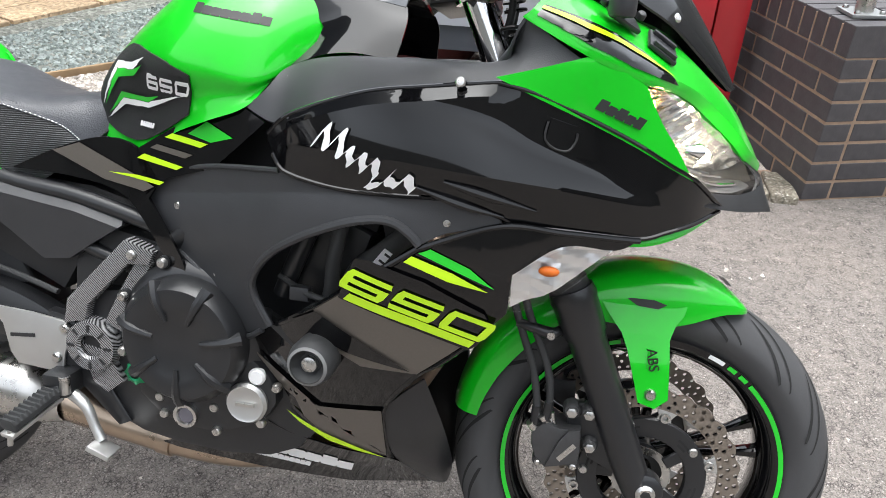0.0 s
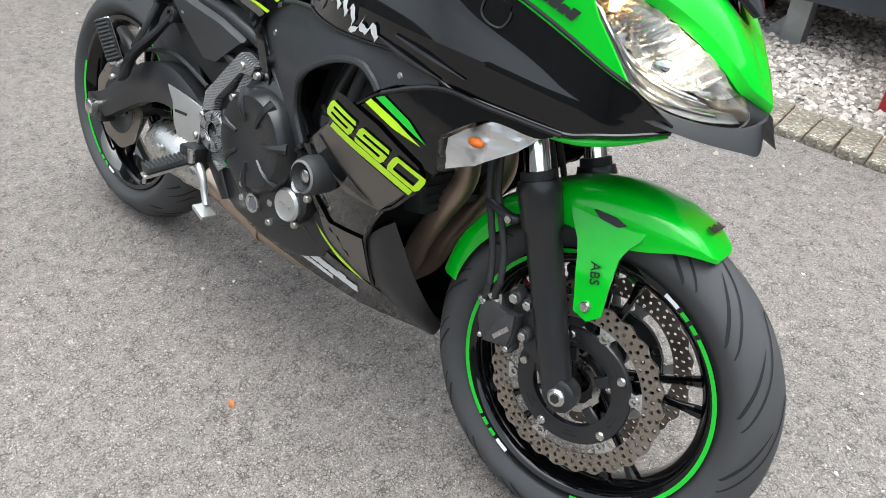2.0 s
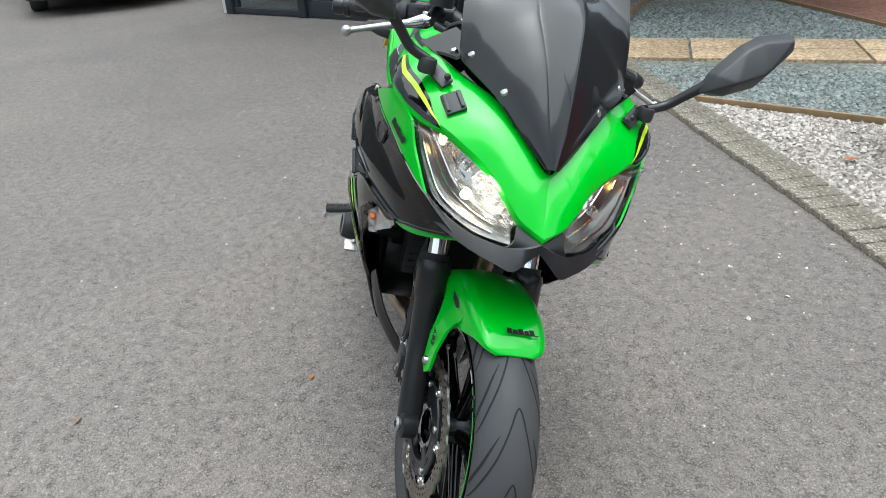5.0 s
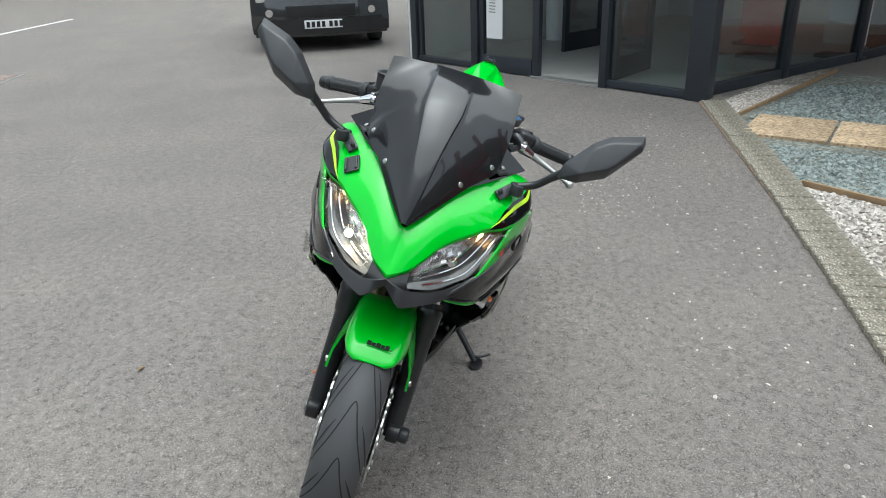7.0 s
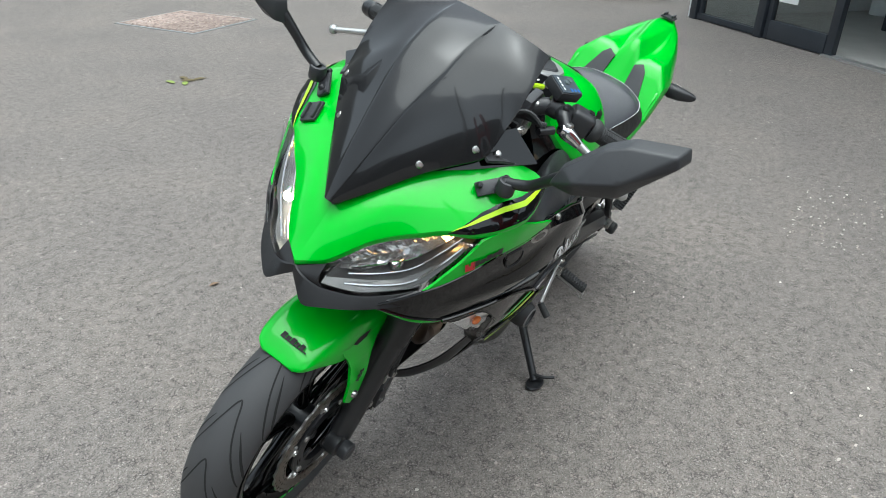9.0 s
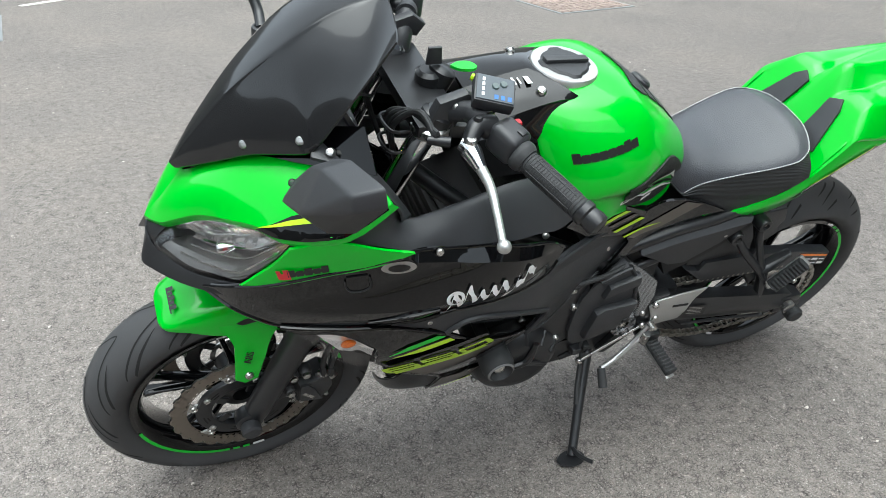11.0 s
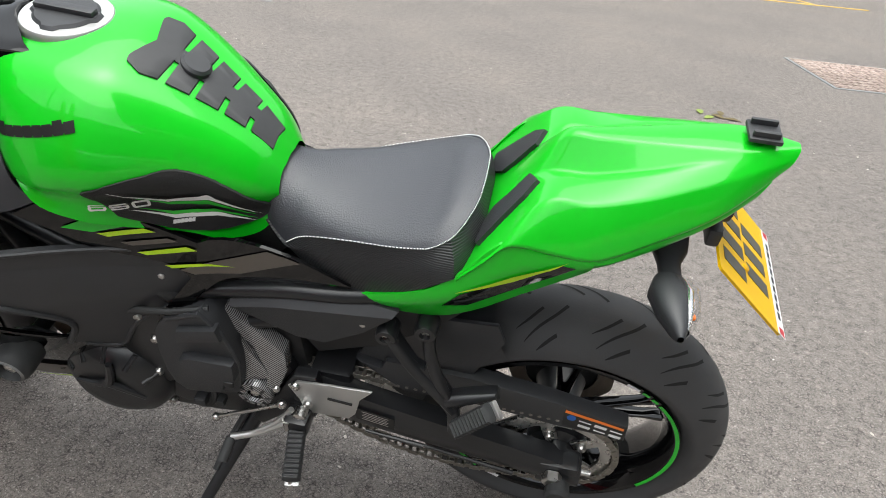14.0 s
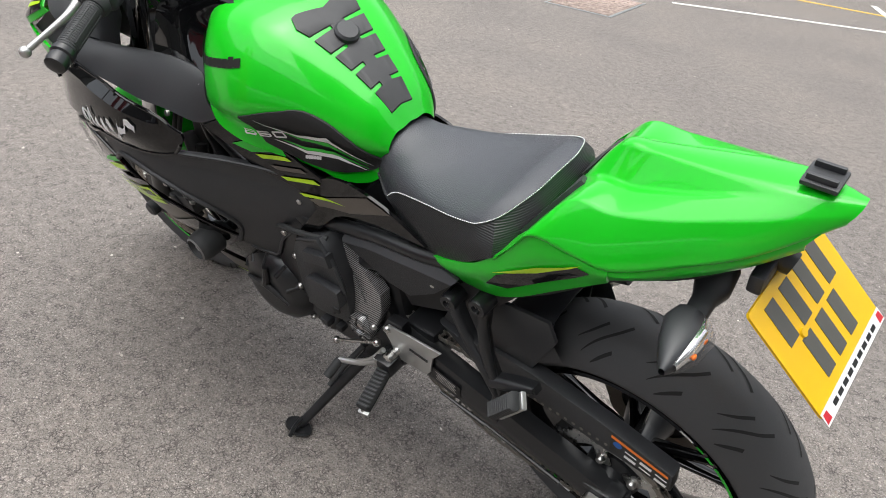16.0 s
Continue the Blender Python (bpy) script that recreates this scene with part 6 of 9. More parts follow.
def rim(R, halfw, spokes, wheel, hub_r, tapes):
    prof = [(R - 0.02, -halfw * 0.5), (R - 0.004, -halfw * 0.88), (R + 0.002, -halfw), (R - 0.008, -halfw * 0.99), (R - 0.016, -halfw * 0.86), (R - 0.028, -halfw * 0.5), (R - 0.030, 0),
            (R - 0.028, halfw * 0.5), (R - 0.016, halfw * 0.86), (R - 0.008, halfw * 0.99), (R + 0.002, halfw), (R - 0.004, halfw * 0.88), (R - 0.02, halfw * 0.5)]
    part("rim", lathe(prof, 96), GLOSS, wheel, "gloss black cast rim")
    hub = lathe([(hub_r * 0.5, -halfw * 1.0), (hub_r, -halfw * 0.9), (hub_r * 0.8, -halfw * 0.4), (hub_r * 0.75, 0), (hub_r * 0.8, halfw * 0.4), (hub_r, halfw * 0.9), (hub_r * 0.5, halfw * 1.0)], 36)
    part("hub", hub, SATIN, wheel)
    for k in range(spokes):
        a = 2 * math.pi * k / spokes + 0.3
        for da in (-0.14, 0.14):
            b = bmesh.new()
            p0 = Vector((hub_r * 0.7 * math.cos(a + da * 0.4), 0, hub_r * 0.7 * math.sin(a + da * 0.4)))
            p1 = Vector(((R - 0.024) * math.cos(a + da), 0, (R - 0.024) * math.sin(a + da)))
            d = (p1 - p0).normalized()
            s = Vector((-d.z, 0, d.x))
            rows = []
            for f, wd, th in ((0, 0.010, 0.016), (0.35, 0.006, 0.012), (0.75, 0.0055, 0.010), (1.0, 0.010, 0.013)):
                c = p0.lerp(p1, f)
                rows.append([b.verts.new(c + s * wd * u + Vector((0, th * v, 0))) for u, v in ((1, 0.6), (0.5, 1), (-0.5, 1), (-1, 0.6), (-1, -0.6), (-0.5, -1), (0.5, -1), (1, -0.6))])
            for A, B in zip(rows, rows[1:]):
                for j in range(8):
                    b.faces.new((A[j], A[(j + 1) % 8], B[(j + 1) % 8], B[j]))
            part("spoke", b, GLOSS, wheel)
    for sd in (-1, 1):
        h = sd * (halfw + 0.0015)
        segs = []
        for e, f in tapes[sd]:
            s = 1 if e > f else -1
            segs.append((e, f, GDECAL))
            for g0, g1, mt in ((2, 6, GDECAL), (8, 12, GDECAL), (14, 21, WHITE)):
                segs.append((e + s * g0, e + s * g1, mt))
        segs = [(radians(min(p, q)), radians(max(p, q)), mt) for p, q, mt in segs]
        for a0, a1, mt in segs:
            b = lathe([(R - 0.0065, h * 0.985), (R + 0.0005, h * 1.008)], max(4, int(abs(a1 - a0) * 24)), a0=a0, a1=a1)
            part("rim_tape", b, mt, wheel, "green rim tape" if mt is GDECAL else "")


wheel = new("front_wheel")
wheel.parent = bike
wheel.matrix_basis = STEER @ Matrix.Translation(FA)
b, crown = tyre(0.304, 0.060, 0.224)
tt = part("tyre", b, RUBBER, wheel, "black road tyre with swept tread grooves")
for k in range(15):
    a = 2 * math.pi * k / 15
    for sd in (-1, 1):
        # dark ribbons: hairpin arms that meet near the middle, then outer cuts
        bb = groove_ribbon(0.304, crown, [(a + 0.0, sd * 0.0), (a - 0.035, sd * 0.006), (a - 0.12, sd * 0.014), (a - 0.26, sd * 0.028), (a - 0.44, sd * 0.048), (a - 0.58, sd * 0.060)], [0.003, 0.0034, 0.0032, 0.003, 0.0028, 0.001])
        part("groove_ribbon", bb, GROOVE_SHADE, tt)
        bb = groove_ribbon(0.304, crown, [(a - 0.16, sd * 0.030), (a - 0.26, sd * 0.043), (a - 0.40, sd * 0.056), (a - 0.50, sd * 0.0615)], [0.001, 0.0032, 0.0030, 0.001])
        part("groove_ribbon", bb, GROOVE_SHADE, tt)
rim(0.222, 0.050, 5, wheel, 0.042, {-1: ((48, -75), (228, 105)), 1: ((-78, -12), (102, 168))})
for sd in (-1, 1):
    disc(0.118, 0.150, sd * 0.072, 0.0048, 26, 3, "brake_disc", wheel, DISC)
    b = lathe([(0.068, sd * 0.066), (0.069, sd * 0.077), (0.071, sd * 0.078), (0.099, sd * 0.077), (0.101, sd * 0.074), (0.100, sd * 0.066)], 72)
    part("disc_carrier", b, SATIN, wheel, "black brake disc carrier")
    for k in range(6):
        a = 2 * math.pi * k / 6 + 0.3
        tab = prism([(0.096, -0.014), (0.106, -0.010), (0.120, -0.017), (0.120, 0.017), (0.106, 0.010), (0.096, 0.014)], sd * 0.0700, sd * 0.0740, 0.001, m=Matrix.Rotation(-a, 4, "Y"))
        part("disc_tab", tab, ALU, wheel, "bright disc mounting tab")
        part("bobbin", lathe([(0.0035, sd * 0.076), (0.0045, sd * 0.0785), (0.0075, sd * 0.0785), (0.0085, sd * 0.075)], 16, (0.106 * math.cos(a), 0, 0.106 * math.sin(a))), STEEL, wheel)
        # slots are flat dark bands, their shade painted on the carrier
        for r_, w_ in ((0.086, 0.30), (0.079, 0.20)):
            part("carrier_slot", lathe([(r_ - 0.0018, sd * 0.0779), (r_ + 0.0018, sd * 0.0779)], 10, a0=a + 0.52 - w_ / 2, a1=a + 0.52 + w_ / 2), GROOVE_SHADE, wheel)
    for k in range(5):
        a = 2 * math.pi * (k + 0.5) / 5
        part("carrier_foot", box((0.040, 0.006, 0.020), (0.062 * math.cos(a), sd * 0.0715, 0.062 * math.sin(a)), 0.002, 1, m=Matrix.Rotation(-a, 4, "Y")), SATIN, wheel)
        bolt((0.090 * math.cos(a), sd * 0.078, 0.090 * math.sin(a)), (0, sd, 0), 0.0075, 0.004, wheel)
part("sensor_ring", lathe([(0.036, -0.068), (0.048, -0.070), (0.048, -0.066)], 48, wave=lambda a, k: 0.0015 * (1 if math.sin(48 * a) > 0 else -1)), STEEL, wheel)

for sd in (-1, 1):
    y = sd * 0.104
    c = FA + Vector((0, y, 0))
    base = c + Vector((-0.012, 0, 0))
    leg = tube([base + AX * q for q in (-0.02, 0.02, 0.12, 0.255, 0.262, 0.312, 0.320, 0.334)], [0.022, 0.026, 0.027, 0.029, 0.033, 0.034, 0.036, 0.033], 22, 1)
    part("fork_slider", leg, SATIN, front, "satin black fork slider", 60)
    part("dust_seal", tube([base + AX * 0.334, base + AX * 0.348], 0.028, 20), DARK, front)
    part("fork_tube", tube([base + AX * 0.34, base + AX * 0.76], 0.0205, 20), CHROME, front, "polished fork tube")
    b = capped([(0.026, 0), (0.028, sd * 0.006), (0.028, sd * 0.03), (0.022, sd * 0.034)], 28, (FA.x, sd * 0.092, FA.z))
    part("axle_boss", b, SATIN, front)
    b = capped([(0.014, 0), (0.015, sd * 0.004), (0.011, sd * 0.008)], 24, (FA.x, sd * 0.126, FA.z))
    part("axle_end", b, STEEL if sd == -1 else SATIN, front)
    if sd == -1:
        part("axle_socket", capped([(0.0085, -0.130), (0.0085, -0.1345)], 6, (FA.x, 0, FA.z)), DARK, front)
    if sd == 1:
        part("axle_bobbin", capped([(0.019, 0), (0.021, 0.004), (0.021, 0.020), (0.016, 0.024)], 24, (FA.x, 0.126, FA.z)), MATT, front)
    # caliper with hoses
    cal = new("brake_caliper")
    cal.parent = bike
    cal.matrix_basis = STEER
    M = Matrix.Diagonal((1, -sd, 1, 1)) @ STEER.inverted()

    def set_in(b):
        """From the right side as it stands turned to this side, straight ahead."""
        bmesh.ops.transform(b, matrix=M, verts=b.verts)
        return b
    part("caliper_body", set_in(prism([(1.195, 0.358), (1.195, 0.381), (1.214, 0.401), (1.235, 0.392), (1.268, 0.394), (1.271, 0.354), (1.268, 0.334), (1.220, 0.321), (1.204, 0.336)], -0.122, -0.066, 0.006, 1)), CAST, cal, "dark grey brake caliper")
    part("caliper_face", set_in(prism([(1.250, 0.394), (1.266, 0.397), (1.269, 0.362), (1.267, 0.342), (1.219, 0.326), (1.237, 0.375)], -0.129, -0.120, 0.003, 1)), CAST, cal)
    part("cast_mark", set_in(prism([(1.236, 0.346), (1.258, 0.374), (1.264, 0.369), (1.242, 0.341)], -0.1298, -0.1288)), STEEL, cal)
    part("caliper_bracket", set_in(prism([(1.246, 0.425), (1.268, 0.432), (1.286, 0.420), (1.338, 0.335), (1.322, 0.322), (1.284, 0.340), (1.270, 0.372), (1.247, 0.393)], -0.104, -0.086, 0.004, 1)), SATIN, cal, "black caliper bracket")
    for px, pz, r_ in ((1.251, 0.420, 0.0105), (1.277, 0.420, 0.0100), (1.284, 0.366, 0.0100), (1.263, 0.330, 0.0070), (1.209, 0.328, 0.0060)):
        part("pin_boss", set_in(capped([(r_ + 0.003, -0.095), (r_ + 0.003, -0.112), (r_, -0.116)], 20, (px, 0, pz))), CAST, cal)
        part("caliper_pin", set_in(capped([(r_ * 0.8, -0.112), (r_ * 0.8, -0.122), (r_ * 0.5, -0.1235)], 6, (px, 0, pz))), STEEL, cal)
    for px, pz in ((1.196, 0.384), (1.212, 0.398)):
        part("banjo_bolt", set_in(tube([(px + 0.006, -0.112, pz - 0.006), (px - 0.006, -0.118, pz + 0.010)], [0.008, 0.0065], 10)), STEEL, cal)
    part("bleed_nipple", set_in(tube([(1.226, -0.110, 0.394), (1.222, -0.112, 0.412)], [0.005, 0.0035], 10)), STEEL, cal)
    for line_ in (((1.197, 0.392), (1.198, 0.421), (1.187, 0.476), (1.166, 0.532), (1.150, 0.575), (1.115, 0.67), (1.08, 0.76)), ((1.212, 0.396), (1.216, 0.430), (1.209, 0.479), (1.186, 0.535), (1.168, 0.575), (1.132, 0.67), (1.10, 0.76))):
        part("brake_hose", set_in(tube([(u, -0.115 if v < 0.6 else -0.09, v) for u, v in line_], 0.0058, 10)), GRIP, cal, "black brake hose")
        part("hose_ferrule", set_in(tube([(line_[0][0], -0.115, line_[0][1]), (line_[1][0], -0.115, line_[1][1])], 0.0072, 12)), SATIN, cal)
    part("hose_clamp", set_in(tube([(1.155, -0.116, 0.552), (1.180, -0.120, 0.548), (1.208, -0.118, 0.542), (1.222, -0.106, 0.548)], [0.007, 0.008, 0.009, 0.006], 10)), SATIN, cal)
    part("clamp_bolt", set_in(capped([(0.007, -0.122), (0.006, -0.129)], 12, (1.206, 0, 0.541))), STEEL, cal)

# mudguard
curves = []
for k, (deg, hw, r) in enumerate(((167, 0.060, 0.315), (158, 0.068, 0.318), (146, 0.074, 0.322), (130, 0.078, 0.328), (113, 0.079, 0.333), (98, 0.079, 0.334), (84, 0.077, 0.330), (74, 0.068, 0.322), (68, 0.056, 0.313), (65.5, 0.036, 0.308))):
    a = radians(deg)
    row = []
    for u, dr in ((-1, -0.080), (-0.98, -0.036), (-0.78, -0.008), (-0.36, 0), (0, 0.003), (0.36, 0), (0.78, -0.008), (0.98, -0.036), (1, -0.080)):
        rr = r + dr * interp(deg, [65, 68, 74, 84, 96, 108, 125, 167], [0.04, 0.12, 0.40, 0.85, 1.1, 0.8, 0.6, 0.5])
        row.append((FA.x + rr * math.cos(a), u * hw, FA.z + rr * math.sin(a)))
    curves.append(row)
guardp = new("mudguard")
guardp.parent = bike
guardp.matrix_basis = STEER
b = loft(curves, 3, 0.003, (0, 0, -1), 4)
part("guard_shell", b, GREEN, guardp, "glossy lime green front mudguard", 24)
for sd in (-1, 1):
    LEG = [(1.270, 0.588), (1.295, 0.606), (1.345, 0.606), (1.396, 0.590), (1.382, 0.562), (1.375, 0.540), (1.383, 0.452), (1.365, 0.436), (1.340, 0.443), (1.322, 0.50), (1.304, 0.545)]

    def leg_y(v):
        return interp(v, [0.43, 0.50, 0.545, 0.57, 0.608], [0.109, 0.104, 0.092, 0.083, 0.072])
    b = sheet(LEG, lambda u, v: (u, sd * leg_y(v), v), 0.006, 0.012, 2, (5, 6, 7, 8), (0, -sd, 0), cuts=[((1.3, 0.545), (1.4, 0.545))])
    part("guard_leg", b, GREEN, guardp, "", 14)
    b = sheet([(1.308, 0.594), (1.330, 0.601), (1.366, 0.590), (1.354, 0.583), (1.324, 0.585)], lambda u, v: (u, sd * (leg_y(v) + 0.002), v), 0, 0.02, 1)
    part("guard_slot", b, DARK, guardp)
    bolt((1.356, sd * 0.109, 0.458), (0, sd, 0), 0.009, 0.005, guardp)
    run = Vector((0.25, 0, -0.97)) * -sd
    up_ = Vector((0.97, 0, 0.25))
    lay = Matrix(((run.x, up_.x, 0, 1.352), (0, 0, sd, sd * 0.1062), (run.z, up_.z, 0, 0.512), (0, 0, 0, 1)))
    slanted_digits("ABS", 0.0215, 0.0, lay, BDECAL, guardp)


def guard_top(ang, y, lift=0.0025):
    r = 0.322 + lift - 0.6 * max(0, abs(y) - 0.03) ** 2 / 0.1
    return (FA.x + r * math.cos(ang), y, FA.z + r * math.sin(ang))


b = bmesh.new()
for u0, u1, h in [(0, 5.0, 0.2)] + RMARK:
    b.faces.new([b.verts.new(guard_top(radians(71.5) + v * 0.013 / 0.322, (p - 2.5) * 0.0125 + 0.012, 0.0045)) for p, v in ((u0, 0), (u1, 0), (u1, h), (u0, h))])
part("guard_mark", b, BDECAL, guardp)

# yokes, bars, levers
part("lower_yoke", prism([(1.10, 0.74), (1.17, 0.76), (1.15, 0.80), (1.07, 0.79)], -0.125, 0.125, 0.008), SATIN, front)
part("top_yoke", prism([(0.985, 0.985), (1.07, 1.0), (1.07, 1.022), (0.985, 1.01)], -0.125, 0.125, 0.006), SATIN, front)
for sd in (-1, 1):
    b = capped([(0.026, -0.02), (0.027, 0.012), (0.02, 0.018)], 20, axis="z")
    bmesh.ops.transform(b, matrix=pose(1.035, sd * 0.104, 1.015, 0, -24, 0), verts=b.verts)
    part("fork_cap", b, CHROME if sd == -1 else SATIN, front)
    bar = new("handlebar")
    bar.parent = bike
    bar.matrix_basis = STEER
    inv = STEER.inverted()

    def bar_at(x, y, z):
        """A place of the left bar as it stands turned, taken back to straight ahead and to this side."""
        p = inv @ Vector((x, y, z))
        return Vector((p.x, sd * p.y, p.z))
    P0, P1 = bar_at(0.985, 0.145, 1.049), bar_at(0.87, 0.362, 0.993)
    dd = (P1 - P0).normalized()
    lie = dd.to_track_quat("Y", "Z").to_matrix().to_4x4()
    part("bar_riser", tube([(1.02, sd * 0.104, 1.012), (1.012, sd * 0.112, 1.035), P0], [0.022, 0.019, 0.016], 14), MATT, bar)
    part("bar_tube", tube([P0, P0 + dd * 0.12], 0.0115, 14), SATIN, bar)
    part("bar_clamp", tube([P0 - dd * 0.006, P0 + dd * 0.022], 0.019, 18), MATT, bar)
    part("bar_web", prism([(1.045, 0.985), (1.062, 1.01), (1.040, 1.060), (0.995, 1.072), (0.970, 1.052), (0.985, 1.030), (1.008, 1.036), (1.022, 1.004)], sd * 0.106, sd * 0.126, 0.005), MATT, bar, "matt black handlebar bracket casting")
    bolt((1.012, sd * 0.127, 1.050), (0, sd, 0.1), 0.008, 0.005, bar)
    gp, gr = [], []
    for k in range(20):
        for f, rr in ((0.0, 0.0166), (0.1, 0.0174), (0.75, 0.0174), (0.85, 0.0166)):
            gp.append(P0 + dd * (0.112 + 0.0052 * (k + f)))
            gr.append(rr)
    grip = part("grip", tube(gp, gr, 18, 1), GRIP, bar, "cross-cut black rubber grip")
    for k in range(9):
        a = 2 * math.pi * k / 9
        q = lie @ Vector((0.0174 * math.cos(a), 0, 0.0174 * math.sin(a)))
        part("grip_rib", tube([P0 + dd * 0.122 + q, P0 + dd * 0.205 + q], 0.0010, 5, 1), GRIP, grip)
    part("bar_end", tube([P0 + dd * 0.214, P0 + dd * 0.218, P0 + dd * 0.228, P0 + dd * 0.231, P0 + dd * 0.244, P0 + dd * 0.252, P0 + dd * 0.256], [0.016, 0.0195, 0.0195, 0.0165, 0.0185, 0.017, 0.010], 20, 1), SATIN, bar, "stepped black bar end")
    sw = part("switch_box", box((0.046, 0.052, 0.050), m=Matrix.Translation(P0 + dd * 0.066 + Vector((-0.004, 0, 0))) @ lie, bevel=0.014, seg=4), MATT, bar, "black switch housing")
    for du, dv, dw, sz in ((-0.022, -0.006, 0.010, (0.010, 0.014, 0.010)), (-0.022, 0.012, -0.006, (0.009, 0.012, 0.014)), (-0.010, 0.014, 0.024, (0.014, 0.012, 0.008))):
        part("switch_button", box(sz, m=Matrix.Translation(P0 + dd * 0.066) @ lie @ Matrix.Translation((du, dv, dw)), bevel=0.002), SATIN, sw)
    part("switch_collar", tube([P0 + dd * 0.092, P0 + dd * 0.096, P0 + dd * 0.104, P0 + dd * 0.112], [0.021, 0.024, 0.024, 0.020], 24, 1), GRIP, bar)
    pv = bar_at(1.012, 0.205, 1.030)
    part("lever_perch", tube([P0 + dd * 0.035, bar_at(0.995, 0.181, 1.049), pv + Vector((0.004, 0, 0.004))], [0.020, 0.015, 0.011], 14), SATIN, bar, "black lever clamp")
    part("lever_head", tube([pv + Vector((0.010, sd * -0.012, 0.004)), pv, bar_at(1.004, 0.235, 1.016)], [0.010, 0.0155, 0.0095], 16), CHROME, bar, "bright cast lever head")
    bolt(pv + Vector((0, 0, 0.014)), (0, 0, 1), 0.009, 0.005, bar)
    bolt(bar_at(0.995, 0.181, 1.064), (0, 0, 1), 0.007, 0.004, bar, SATIN)
    part("lever", tube([bar_at(1.006, 0.228, 1.019), bar_at(0.999, 0.262, 1.005), bar_at(1.003, 0.305, 0.990), bar_at(1.009, 0.346, 0.975)], [0.009, 0.0075, 0.006, 0.006], 12), ALU, bar, "silver brake or clutch lever")
    b = bmesh.new()
    bmesh.ops.create_uvsphere(b, u_segments=16, v_segments=10, radius=0.0105, matrix=Matrix.Translation(bar_at(1.009, 0.352, 0.973)))
    part("lever_ball", b, ALU, bar)
    part("adjuster", tube([pv + Vector((0.022, sd * -0.020, 0.0)), pv + Vector((0.052, sd * -0.036, -0.002))], [0.0085, 0.0065], 12), SATIN, bar)
    part("fork_collar", capped([(0.030, -0.012), (0.032, -0.008), (0.032, 0.004), (0.026, 0.008)], 28, (1.040, sd * 0.104, 1.006), "z"), STEEL, bar, "bright fork cap collar")
    for k in range(4):
        part("cable", tube([pv + Vector((0.040, sd * -0.030, 0.004 * k)), (1.075, sd * (0.13 - 0.012 * k), 1.055 - 0.008 * k), (1.095, sd * (0.085 - 0.01 * k), 1.00), (1.078, sd * 0.06, 0.92), (1.05, sd * 0.05, 0.84)], 0.0038 if k % 2 else 0.005, 8), GRIP, bar, "black control cable")
    for zz in (0.96, 1.0):
        part("wire_clip", tube([(1.075, sd * 0.105, zz), (1.105, sd * 0.105, zz + 0.006), (1.108, sd * 0.06, zz + 0.004), (1.08, sd * 0.05, zz)], 0.0028, 6), SATIN, bar, "black wire guide")
CTL = Matrix.Translation((0.962, 0.150, 1.082)) @ Euler((-0.32, -0.12, -0.35)).to_matrix().to_4x4()
bm_ = box((0.062, 0.05, 0.022), m=CTL, bevel=0.004)
ctl = new("heated_grip_controller")
ctl.parent = bike
part("control_case", bm_, MATT, ctl, "small black control box with buttons")
part("control_face", box((0.056, 0.044, 0.002), m=CTL @ Matrix.Translation((0, 0, 0.0115))), mat("blue_grey_label", (0.06, 0.075, 0.09), 0.4), ctl)
for k in range(4):
    part("print_bar", box((0.004, 0.006, 0.0006), m=CTL @ Matrix.Translation((0.018, -0.014 + 0.009 * k, 0.0127))), WHITE, ctl)
for k in range(3):
    part("print_bar", box((0.006, 0.008, 0.0006), m=CTL @ Matrix.Translation((-0.022 + 0.010 * k, 0.015, 0.0127))), mat("blue_print", (0.03, 0.14, 0.42), 0.5), ctl)
for u, v in ((-0.012, -0.010), (0.0, -0.004)):
    b = capped([(0.006, 0), (0.005, 0.0025)], 14, axis="z")
    bmesh.ops.transform(b, matrix=CTL @ Matrix.Translation((u, v, 0.0125)), verts=b.verts)
    part("control_button", b, mat("grey_button", (0.10, 0.13, 0.13), 0.5), ctl)
part("hazard_switch", box((0.012, 0.012, 0.010), (0.927, 0.178, 1.045), 0.003), RED, bike, "red switch")
part("ignition_lock", capped([(0.022, -0.03), (0.023, 0.0), (0.016, 0.006)], 24, (1.005, 0.0, 1.03), "z"), SATIN, bike, "black ignition lock")
part("switch_key", prism([(0.985, 1.045), (1.012, 1.045), (1.010, 1.075), (0.988, 1.075)], -0.003, 0.003, 0.001), MATT, bike)
part("key_fob", sheet([(0.982, 0.0), (0.970, 0.012), (0.948, 0.014), (0.938, 0.006), (0.945, -0.008), (0.965, -0.010)], lambda u, v: (u, v + 0.03, 1.058 + 0.05 * (u - 0.95)), 0.005, 0.02, 3, (0,), (0, 0, -1)), GDECAL, bike, "green key fob")
part("key_tag", tube([(0.955, 0.055, 1.052), (0.93, 0.075, 1.045), (0.905, 0.088, 1.042)], 0.006, 8), YELLOW, bike, "yellow key tag")
b = capped([(0.022, -0.02), (0.024, 0.014), (0.014, 0.02)], 20, axis="z")
bmesh.ops.transform(b, matrix=pose(0.985, 0, 1.02, 0, -20, 0), verts=b.verts)
part("ignition_lock", b, SATIN, bike)
res = new("brake_reservoir")
res.parent = bike
part("reservoir_cup", capped([(0.024, 0), (0.026, 0.03), (0.026, 0.034)], 24, (1.035, -0.18, 1.075), "z"), MATT, res)
part("reservoir_cap", capped([(0.027, 0.034), (0.027, 0.042), (0.02, 0.045)], 24, (1.035, -0.18, 1.075), "z"), SATIN, res)
